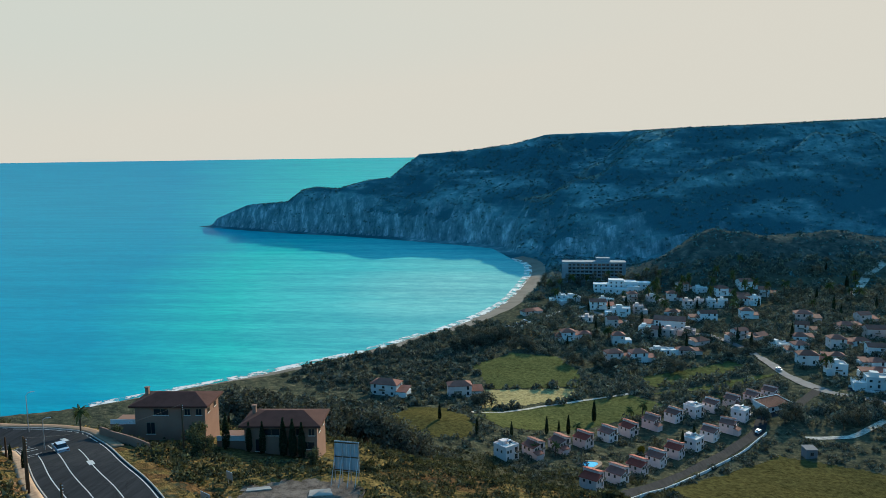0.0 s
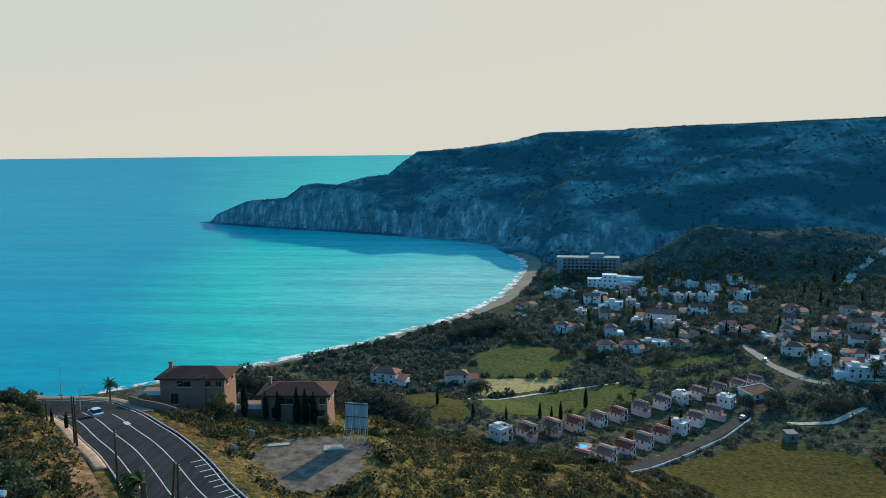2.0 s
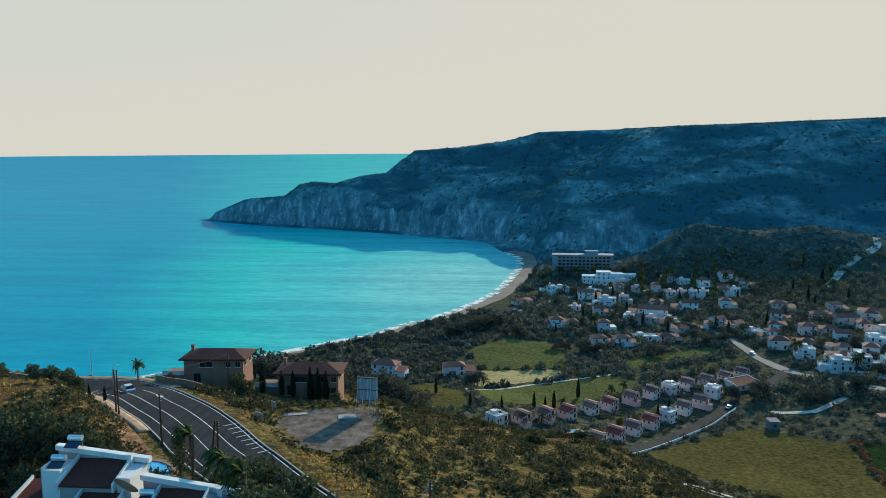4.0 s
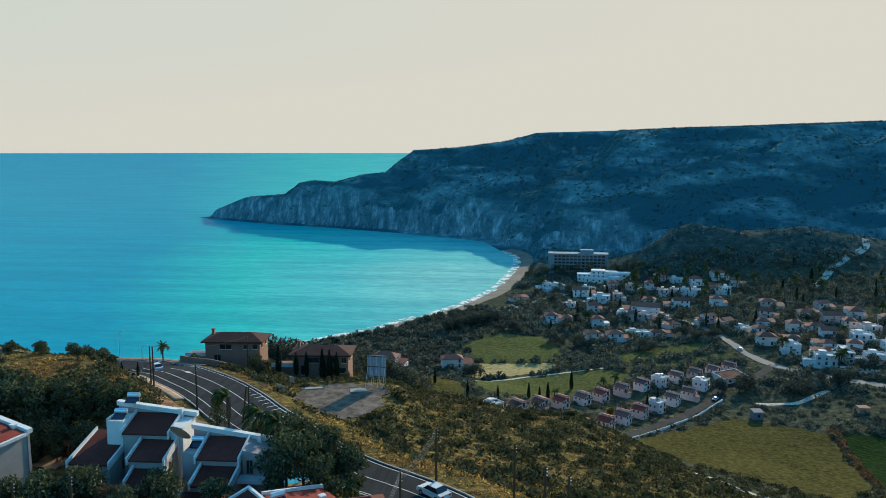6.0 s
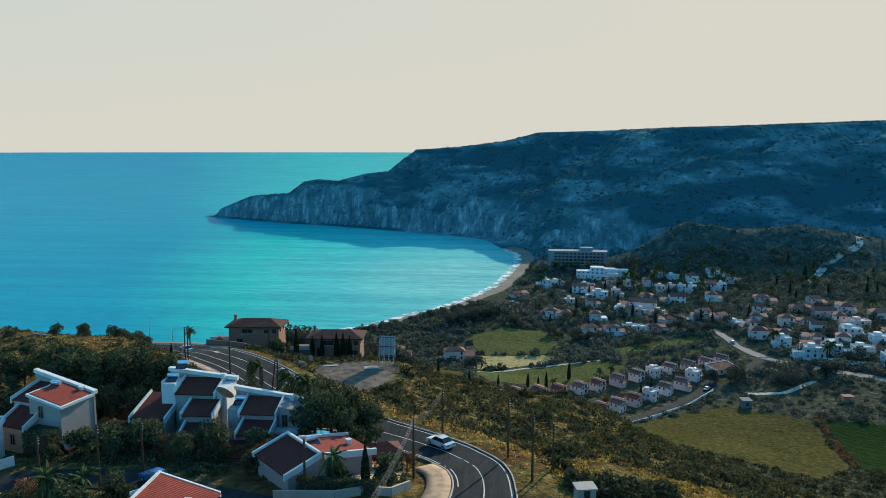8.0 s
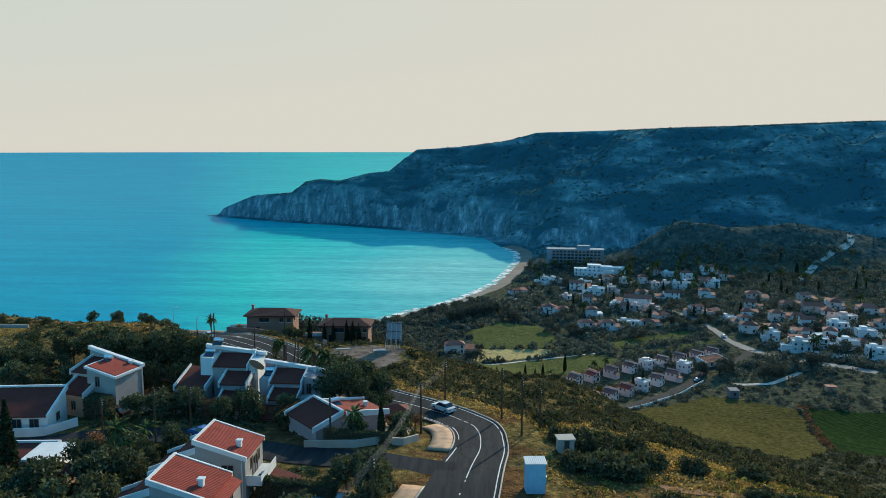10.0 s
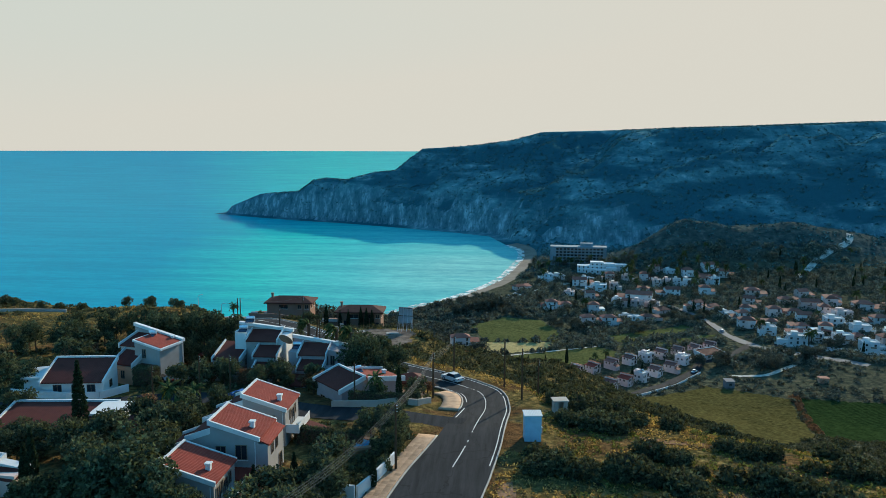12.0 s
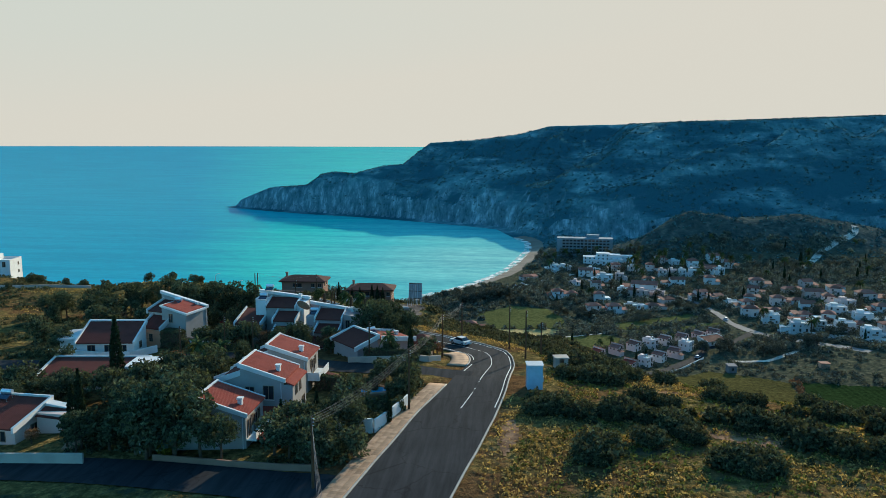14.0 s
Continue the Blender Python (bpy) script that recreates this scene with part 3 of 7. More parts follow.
def chimney(parent, x, y, z, h=1.1, w=0.6, m=None):
    c = part("chimney", box(x - w / 2, x + w / 2, y - w / 2, y + w / 2, z - 0.6, z + h - 0.2), m or M_WHITE, parent)
    part("cap", box(x - w * 0.68, x + w * 0.68, y - w * 0.68, y + w * 0.68, z + h - 0.2, z + h), m or M_WHITE, c)
    return c


def water_heater(x, y, z, turn, group="roof water heaters"):
    """A steel tank lying over a tilted solar panel, standing on a roof."""
    t = thing("solar_water_heater", pose(x, y, z, 0, 0, turn), "steel hot-water tank over a dark solar panel on the roof", "water heater", group)
    part("tank", tube(bmesh.new(), (-0.75, 0.3, 0.85), (0.75, 0.3, 0.85), 0.3, 0.3, 12), M_TANK, t, "shiny round steel tank")
    p = hexa(bmesh.new(), [(-0.75, -0.8, 0.1), (0.75, -0.8, 0.1), (0.75, 0.15, 0.48), (-0.75, 0.15, 0.48)], [(-0.75, -0.8, 0.17), (0.75, -0.8, 0.17), (0.75, 0.15, 0.56), (-0.75, 0.15, 0.56)])
    part("panel", p, M_PANEL, t, "dark glazed solar panel")
    for sx in (-0.7, 0.7):
        part("leg", tube(bmesh.new(), (sx, 0.3, -0.3), (sx, 0.3, 0.6), 0.03, 0.03, 6), M_METAL, t)
        part("leg", tube(bmesh.new(), (sx, -0.72, -0.3), (sx, -0.72, 0.14), 0.03, 0.03, 6), M_METAL, t)
    return t


# ---- the three red-roofed villas in a row ----
def row_villa(x, y, z, extra, label):
    t = thing("villa", pose(x, y, z), label, "house", "red-roofed villas in a row")
    w, d, lo, hi = 2.8, 3.0, 5.5, 7.2
    slope = (hi - lo) / (2 * w)
    body = hexa(bmesh.new(), [(-w, -d, -2), (w, -d, -2), (w, d, -2), (-w, d, -2)],
                [(-w, -d, hi - 0.1), (w, -d, lo - 0.1), (w, d, lo - 0.1), (-w, d, hi - 0.1)])
    part("wall", body, M_CREAM, t, "pale rendered wall")
    part("roof", tiled(bmesh.new(), (w + 0.3, -d, lo + 0.1 - 0.3 * slope), (w + 0.3, d, lo + 0.1 - 0.3 * slope), (-w, d, hi + 0.1), (-w, -d, hi + 0.1)), M_RED, t, "red clay tiled roof slope")
    # white verges, proud of the tiles
    for sy in (-1, 1):
        y0, y1 = (-d - 0.22, -d + 0.02) if sy < 0 else (d - 0.02, d + 0.22)
        part("fascia", hexa(bmesh.new(), [(-w - 0.2, y0, hi - 0.32), (w + 0.25, y0, lo - 0.42), (w + 0.25, y1, lo - 0.42), (-w - 0.2, y1, hi - 0.32)],
                            [(-w - 0.2, y0, hi + 0.26), (w + 0.25, y0, lo + 0.1), (w + 0.25, y1, lo + 0.1), (-w - 0.2, y1, hi + 0.26)]), M_WHITE, t, "white painted verge board")
    part("fascia", box(-w - 0.25, -w + 0.02, -d - 0.24, d + 0.24, hi - 0.34, hi + 0.28), M_WHITE, t, "white painted ridge band")
    chimney(t, w - 1.3, -d + 2.0, lo + 1.3 * slope + 0.1, 0.8, 0.5)
    window(t, -w + 1.2, -d - 0.01, 3.3, "F", 1.2, 1.1, True)
    window(t, 0.8, -d - 0.01, 2.8, "F", 1.4, 1.8, True)
    window(t, w + 0.01, -0.9, 3.4, "R", 0.9, 1.4)
    window(t, w + 0.01, 1.4, 3.4, "R", 0.9, 1.4)
    part("drain_pipe", tube(bmesh.new(), (w - 0.35, -d - 0.08, -1), (w - 0.35, -d - 0.08, lo - 0.5), 0.06, 0.06, 6), M_WHITE, t)
    # stepped lean-to roofs falling to the street behind
    for k, (xa, xb, za, zb, yy) in enumerate(((-w, -w - 3.0, 6.1, 5.0, d - 0.2), (-w - 2.6, -w - 5.6, 4.6, 3.4, d - 0.7))):
        part("wing_wall", hexa(bmesh.new(), [(xb, -yy, -2), (xa, -yy, -2), (xa, yy, -2), (xb, yy, -2)], [(xb, -yy, zb - 0.2), (xa, -yy, za - 0.2), (xa, yy, za - 0.2), (xb, yy, zb - 0.2)]), M_CREAM, t)
        part("wing_roof", tiled(bmesh.new(), (xb, yy, zb), (xb, -yy, zb), (xa, -yy, za), (xa, yy, za)), M_BROWN, t, "brown tiled lean-to roof")
        for s in (-1, 1):
            ya, yb = (-yy - 0.18, -yy) if s < 0 else (yy, yy + 0.18)
            part("parapet", hexa(bmesh.new(), [(xb - 0.1, ya, zb - 0.35), (xa, ya, za - 0.35), (xa, yb, za - 0.35), (xb - 0.1, yb, zb - 0.35)],
                                 [(xb - 0.1, ya, zb + 0.35), (xa, ya, za + 0.35), (xa, yb, za + 0.35), (xb - 0.1, yb, zb + 0.35)]), M_WHITE, t, "white stepped parapet")
    if extra == "skirt":
        part("porch_roof", tiled(bmesh.new(), (w + 1.3, -d, lo - 0.75), (w + 1.3, d, lo - 0.75), (w + 0.02, d, lo - 0.22), (w + 0.02, -d, lo - 0.22)), M_RED, t, "narrow lower strip of red tiles")
        part("porch_wall", box(w, w + 1.1, -d + 0.02, d - 0.02, -2, lo - 0.75), M_CREAM, t)
        window(t, w + 1.11, -1.4, 3.1, "R", 0.9, 1.4)
        window(t, w + 1.11, 0.3, 3.1, "R", 0.9, 1.4)
        window(t, w + 1.11, 1.6, -0.3, "R", 1.3, 2.3)
        ac = part("air_conditioner", box(-1.0, -0.1, -d - 0.4, -d - 0.02, 2.2, 2.85), M_WHITE, t, "white outdoor air-conditioning unit")
        part("fan_grille", tube(bmesh.new(), (-0.45, -d - 0.41, 2.52), (-0.45, -d - 0.44, 2.52), 0.24, 0.24, 14), M_METAL, ac)
        part("canopy", tiled(bmesh.new(), (-0.6, -d - 1.8, 1.2), (2.4, -d - 1.8, 1.2), (2.4, -d - 0.01, 1.9), (-0.6, -d - 0.01, 1.9)), M_RED, t, "red tiled porch canopy")
    if extra == "balcony":
        bal = part("balcony", box(w, w + 1.7, -d + 0.2, d - 0.3, 2.2, 2.42), M_WHITE, t, "white balcony with railing")
        part("railing", box(w + 1.62, w + 1.7, -d + 0.2, d - 0.3, 2.42, 3.35), M_WHITE, bal)
        part("railing", box(w, w + 1.62, -d + 0.2, -d + 0.28, 2.42, 3.35), M_WHITE, bal)
        window(t, w + 0.012, 0.2, 2.45, "R", 1.8, 2.1)
        part("canopy", tiled(bmesh.new(), (w + 4.6, -d + 1.0, 0.9), (w + 4.6, d, 0.9), (w + 1.3, d, 1.9), (w + 1.3, -d + 1.0, 1.9)), M_BROWN, t, "dark red tiled terrace roof")
        for yy in (-d + 1.3, d - 0.3):
            part("post", box(w + 4.2, w + 4.4, yy - 0.1, yy + 0.1, -2, 0.85), M_WOOD, t)
    if extra == "terrace":
        bal = part("balcony", box(w, w + 1.2, -d, d - 0.6, 2.3, 2.5), M_WHITE, t, "white balcony parapet")
        part("railing", box(w + 1.1, w + 1.2, -d, d - 0.6, 2.5, 3.3), M_WHITE, bal)
        for yy in (-1.9, 0.2):
            window(t, w + 0.012, yy, 2.52, "R", 1.3, 2.1)
        part("terrace_roof", tiled(bmesh.new(), (w + 5.6, -d + 0.2, 1.5), (w + 5.6, d + 2.4, 1.5), (w + 1.25, d + 2.4, 2.6), (w + 1.25, -d + 0.2, 2.6)), M_RED, t, "low red tiled terrace roof")
        part("terrace_wall", box(w + 1.2, w + 5.2, -d + 0.6, d + 2.0, -2, 1.45), M_CREAM, t)
    return t


row_villa(-25.1, 16.8, 85.4, "balcony", "pale two-storey villa with red tiled roof and balcony")
row_villa(-24.9, 5.6, 86.0, "skirt", "pale two-storey villa, red tiled roof, stepped parapets")
row_villa(-26.8, -2.9, 84.5, "terrace", "pale villa with red roof beside a low tiled terrace")


# ---- villas with roofs that fall in steps ----
def stepped_villa(m, w, tall, fall, steps_down, wall, label, side_windows=True):
    """fall: how far the back parapet drops along its length; steps_down: (y back, y front, z at the back, z at the front, x left, x right) of each tiled slope."""
    t = thing("villa", m, label, "house", "white villas with stepped roofs")
    y0 = steps_down[0][0]
    a, b = tall + fall / 2, tall - fall / 2
    part("back_wall", hexa(bmesh.new(), [(-w, y0, -2), (w, y0, -2), (w, y0 + 0.35, -2), (-w, y0 + 0.35, -2)],
                           [(-w, y0, a - 0.45), (w, y0, b - 0.45), (w, y0 + 0.35, b - 0.45), (-w, y0 + 0.35, a - 0.45)]), wall, t)
    part("coping", hexa(bmesh.new(), [(-w - 0.2, y0 - 0.2, a - 0.448), (w + 0.3, y0 - 0.2, b - 0.448), (w + 0.3, y0 + 0.55, b - 0.448), (-w - 0.2, y0 + 0.55, a - 0.448)],
                        [(-w - 0.2, y0 - 0.2, a + 0.1), (w + 0.3, y0 - 0.2, b + 0.1), (w + 0.3, y0 + 0.55, b + 0.1), (-w - 0.2, y0 + 0.55, a + 0.1)]), M_WHITE, t, "broad white sloping parapet")
    for yb, yf, zb, zf, xl, xr in steps_down:
        part("wall", hexa(bmesh.new(), [(xl, yf, -2), (xr, yf, -2), (xr, yb, -2), (xl, yb, -2)], [(xl, yf, zf - 0.2), (xr, yf, zf - 0.2), (xr, yb, zb - 0.2), (xl, yb, zb - 0.2)]), wall, t)
        part("roof", tiled(bmesh.new(), (xl, yf - 0.25, zf), (xr, yf - 0.25, zf), (xr, yb, zb), (xl, yb, zb)), M_BROWN, t, "brown-red tiled roof slope")
        for xa, xb in ((xl - 0.22, xl), (xr, xr + 0.22)):
            part("parapet", hexa(bmesh.new(), [(xa, yf - 0.4, zf - 0.5), (xb, yf - 0.4, zf - 0.5), (xb, yb, zb - 0.5), (xa, yb, zb - 0.5)],
                                 [(xa, yf - 0.4, zf + 0.4), (xb, yf - 0.4, zf + 0.4), (xb, yb, zb + 0.4), (xa, yb, zb + 0.4)]), M_WHITE, t, "white stepped parapet")
        window(t, (xl + xr) / 2 - 0.8, yf - 0.01, zf - 2.1, "F", 0.9, 1.1)
        if zf > 4:
            window(t, (xl + xr) / 2 + 1.2, yf - 0.01, zf - 2.1, "F", 0.9, 1.1)
        if side_windows:
            window(t, xr + 0.01, (yb + yf) / 2, zf - 1.9, "R", 0.8, 1.2)
    chimney(t, w - 1.6, y0 - 0.5, b, 0.7, 0.5)
    return t


V1A = stepped_villa(pose(-38.8, 54.4, 83.0), 4.9, 8.1, 1.2,
                    [(2.6, -1.4, 7.4, 6.2, -2.5, 3.2), (-1.4, -5.0, 5.5, 4.4, 0.0, 4.2), (2.2, -4.5, 5.1, 3.5, -7.6, -2.74), (-5.0, -8.4, 3.4, 2.1, 0.6, 4.4)], M_CREAM,
                    "white villa with stepped brown tiled roofs and parapets")
part("tower", box(-4.8, -2.74, -0.8, 2.2, -2, 7.4), M_WHITE, V1A, "white square stair tower")
part("tower_parapet", box(-4.8, -4.6, -0.8, 2.2, 7.402, 7.7), M_WHITE, V1A)
part("side_wall", box(3.44, 4.9, -1.2, 2.58, -2, 7.0), M_WHITE, V1A)
V1B = stepped_villa(pose(-27.5, 50.4, 82.4), 4.9, 7.35, 1.5,
                    [(2.6, -1.4, 6.8, 5.6, -3.0, 1.9), (-1.4, -4.6, 4.8, 3.9, -2.4, 1.9), (-4.6, -7.6, 3.1, 2.0, -3.4, 1.2)], M_LILAC,
                    "pale pink villa with stepped brown roofs beside a pool", False)
part("side_wall", hexa(bmesh.new(), [(2.14, -0.8, -2), (5.2, -0.8, -2), (5.2, 2.58, -2), (2.14, 2.58, -2)], [(2.14, -0.8, 6.5), (5.2, -0.8, 5.9), (5.2, 2.58, 6.1), (2.14, 2.58, 6.7)]), M_LILAC, V1B)
part("wing", box(-4.9, -3.24, -1.0, 2.58, -2, 6.0), M_LILAC, V1B)
window(V1B, 3.0, -0.81, 3.7, "F", 0.8, 1.7)
part("awning", hexa(bmesh.new(), [(1.7, -2.2, 3.1), (5.3, -2.0, 3.0), (5.3, -0.81, 3.1), (1.7, -0.81, 3.2)], [(1.7, -2.2, 3.5), (5.3, -2.0, 3.4), (5.3, -0.81, 3.5), (1.7, -0.81, 3.6)]), M_WHITE, V1B, "white concrete hood")
V0 = stepped_villa(pose(-59.3, 52.0, 82.6, 0, 0, -15), 5.3, 7.6, 2.1,
                   [(2.6, -2.0, 7.0, 5.7, -4.6, -0.6), (-2.0, -5.4, 5.0, 3.3, -3.4, 1.0)], M_CREAM,
                   "white villa with peach lower wall and sloping roof", False)
part("side_wall", hexa(bmesh.new(), [(-0.36, -3.2, -2), (5.2, -3.2, -2), (5.2, 2.58, -2), (-0.36, 2.58, -2)], [(-0.36, -3.2, 7.0), (5.2, -3.2, 5.9), (5.2, 2.58, 6.0), (-0.36, 2.58, 7.1)]), M_CREAM, V0)
part("roof_edge", hexa(bmesh.new(), [(-0.5, -3.6, 7.05), (5.7, -3.6, 5.85), (5.7, 2.36, 5.95), (-0.5, 2.36, 7.15)], [(-0.5, -3.6, 7.4), (5.7, -3.6, 6.2), (5.7, 2.36, 6.3), (-0.5, 2.36, 7.5)]), M_WHITE, V0, "white sloping roof slab")
part("roof", tiled(bmesh.new(), (-0.2, -3.2, 7.4), (5.4, -3.2, 6.32), (5.4, 2.2, 6.42), (-0.2, 2.2, 7.5), 0.1), M_RED, V0, "red tiles inside the white roof edge")
window(V0, 1.7, -3.21, 4.1, "F", 0.9, 1.7)
part("porch", box(-3.42, 1.02, -5.46, -2.2, -2, 2.95), M_PEACH, V0, "peach rendered lower wall")
window(V0, -1.2, -5.47, 0.7, "F", 0.9, 1.5)
part("hood", box(1.06, 4.6, -4.6, -3.22, 2.9, 3.15), M_WOOD, V0, "thin dark porch hood")


# ---- long low villas with a broad tiled roof ----
def broad_villa(m, w, d, wall_h, rise, wall, label, roof=None):
    """One slope from the eave in front to the ridge behind, with wide white verges."""
    t = thing("villa", m, label, "house", "low villas with broad roofs")
    part("wall", hexa(bmesh.new(), [(-w, -d, -2), (w, -d, -2), (w, d, -2), (-w, d, -2)], [(-w, -d, wall_h - 0.2), (w, -d, wall_h - 0.2), (w, d, wall_h + rise - 0.2), (-w, d, wall_h + rise - 0.2)]), wall, t)
    part("roof", tiled(bmesh.new(), (-w, -d - 0.4, wall_h - 0.05), (w, -d - 0.4, wall_h - 0.05), (w, d, wall_h + rise), (-w, d, wall_h + rise)), roof or M_BROWN, t, "brown-red tiled roof slope")
    for xa, xb in ((-w - 0.3, -w), (w, w + 0.3)):
        part("fascia", hexa(bmesh.new(), [(xa, -d - 0.6, wall_h - 0.5), (xb, -d - 0.6, wall_h - 0.5), (xb, d + 0.3, wall_h + rise - 0.4), (xa, d + 0.3, wall_h + rise - 0.4)],
                            [(xa, -d - 0.6, wall_h + 0.22), (xb, -d - 0.6, wall_h + 0.22), (xb, d + 0.3, wall_h + rise + 0.3), (xa, d + 0.3, wall_h + rise + 0.3)]), M_WHITE, t, "white verge band")
    part("fascia", box(-w, w, d, d + 0.3, wall_h + rise - 0.4, wall_h + rise + 0.3), M_WHITE, t, "white ridge band")
    for k in (-0.5, 0.1, 0.6):
        window(t, k * w, -d - 0.01, 0.7, "F", 1.4, 1.4)
    window(t, w + 0.01, 0, 0.7, "R", 1.2, 1.3)
    return t


V2 = broad_villa(pose(-20.0, 35.3, 83.4, 0, 0, -47), 3.9, 1.95, 4.3, 1.4, M_LILAC, "low villa with a broad dark red roof and white verges")
part("wing_wall", box(-2.6, 3.2, 2.5, 9.6, -2, 3.9), M_LILAC, V2)
part("wing_roof", tiled(bmesh.new(), (3.4, 9.8, 4.0), (-2.8, 9.8, 4.0), (-2.8, 3.1, 5.2), (3.4, 3.1, 5.2)), M_RED, V2, "sunlit orange-red tiled slope")
for xa in (-3.1, 3.402):
    part("wing_band", hexa(bmesh.new(), [(xa, 3.0, 4.7), (xa + 0.3, 3.0, 4.7), (xa + 0.3, 10, 3.5), (xa, 10, 3.5)], [(xa, 3.0, 5.5), (xa + 0.3, 3.0, 5.5), (xa + 0.3, 10, 4.3), (xa, 10, 4.3)]), M_WHITE, V2, "white sloping verge band")
chimney(V2, 0.5, 8.0, 4.2, 0.8, 0.5)
VL = broad_villa(pose(-66.4, 41.4, 82.8, 0, 0, 8), 5.0, 3.2, 2.6, 2.3, M_WHITE, "low white villa, red roof, blue-shaded garden wall", M_BROWN)
part("wing", box(-8.5, -5.32, -2.0, 2.0, -2, 2.7), M_WHITE, VL)
part("wing_roof", hexa(bmesh.new(), [(-8.8, -2.4, 2.7), (-5.32, -2.4, 2.9), (-5.32, 2.4, 3.5), (-8.8, 2.4, 3.2)], [(-8.8, -2.4, 3.0), (-5.32, -2.4, 3.2), (-5.32, 2.4, 3.8), (-8.8, 2.4, 3.5)]), M_WHITE, VL)
VF = broad_villa(pose(-59.0, 22.8, 82.7, 0, 0, 6), 7.5, 3.2, 2.4, 1.3, M_WHITE, "long low villa under a brown tiled roof", M_BROWN)
part("wing", box(6.0, 9.6, -2.2, 2.6, -2, 3.6), M_WHITE, VF)
part("wing_roof", box(5.6, 10.0, -2.6, 3.0, 3.602, 3.9), M_WHITE, VF)
VG = broad_villa(pose(-59.8, 1.6, 83.0, 0, 0, -4), 5.0, 3.4, 2.6, 1.6, M_PINK, "low pink villa with brown roof and white bands", M_BROWN)
part("wing", box(5.32, 9.0, 0.2, 3.2, -2, 3.3), M_PINK, VG)
part("wing_roof", hexa(bmesh.new(), [(5.32, 1.9, 3.302), (9.3, 1.9, 2.9), (9.3, 3.3, 2.9), (5.32, 3.3, 3.302)], [(5.32, 1.9, 4.0), (9.3, 1.9, 3.5), (9.3, 3.3, 3.5), (5.32, 3.3, 4.0)]), M_WHITE, VG)


# ---- the two tan hip-roofed houses above the sea ----
def hip(bm, w, d, z, rise, over):
    w, d = w + over, d + over
    r = max(0.05, w - d * 0.85)
    q = [bm.verts.new(p) for p in ((-w, -d, z), (w, -d, z), (w, d, z), (-w, d, z))]
    u = [bm.verts.new(p) for p in ((-w, -d, z - 0.25), (w, -d, z - 0.25), (w, d, z - 0.25), (-w, d, z - 0.25))]
    a, b = bm.verts.new((-r, 0, z + rise)), bm.verts.new((r, 0, z + rise))
    for f in ((q[0], q[1], b, a), (q[1], q[2], b), (q[2], q[3], a, b), (q[3], q[0], a)):
        bm.faces.new(f)
    for k in range(4):
        bm.faces.new((u[k], u[(k + 1) % 4], q[(k + 1) % 4], q[k]))
    bm.faces.new(u[::-1])
    return bm


def hip_house(m, w, d, h, rise, label):
    t = thing("house", m, label, "house", "tan houses above the bay")
    part("wall", box(-w, w, -d, d, -3, h), M_TAN, t, "tan rendered wall")
    part("roof", hip(bmesh.new(), w, d, h + 0.02, rise, 0.8), M_DARKROOF, t, "brown tiled hip roof")
    part("soffit", box(-w - 0.82, w + 0.82, -d - 0.82, d + 0.82, h - 0.32, h - 0.24), M_WOOD, t)
    chimney(t, -w + 0.6, 0.8, h + 0.7, 1.3, 0.6, M_TAN)
    for x, z, ww, hh in ((-1.6, h - 1.9, 2.8, 1.2), (3.2, h - 1.9, 1.1, 1.2), (5.3, h - 1.9, 1.1, 1.2), (4.6, 0.7, 2.4, 1.3), (-3.6, 0.3, 1.6, 2.2)):
        window(t, x, -d - 0.01, z, "F", ww, hh, True)
    for y in (-1.8, 1.6):
        window(t, w + 0.01, y, h - 1.9, "R", 1.1, 1.2, True)
    part("terrace_wall", box(-w - 5.2, -w - 0.02, -d + 1.2, d - 1, -3, 1.7), M_TAN, t)
    part("railing", box(-w - 5.2, -w - 0.1, -d + 1.1, -d + 1.18, 1.7, 2.6), M_WHITE, t, "white terrace railing")
    return t


hip_house(pose(-58.1, 139.2, 73.0, 0, 0, 3), 6.4, 3.6, 5.7, 1.35, "tan two-storey house with brown hip roof above the sea")
hip_house(pose(-35.9, 133.2, 72.7, 0, 0, 3), 6.2, 3.6, 5.0, 1.3, "tan two-storey house with hip roof behind tall cypresses")


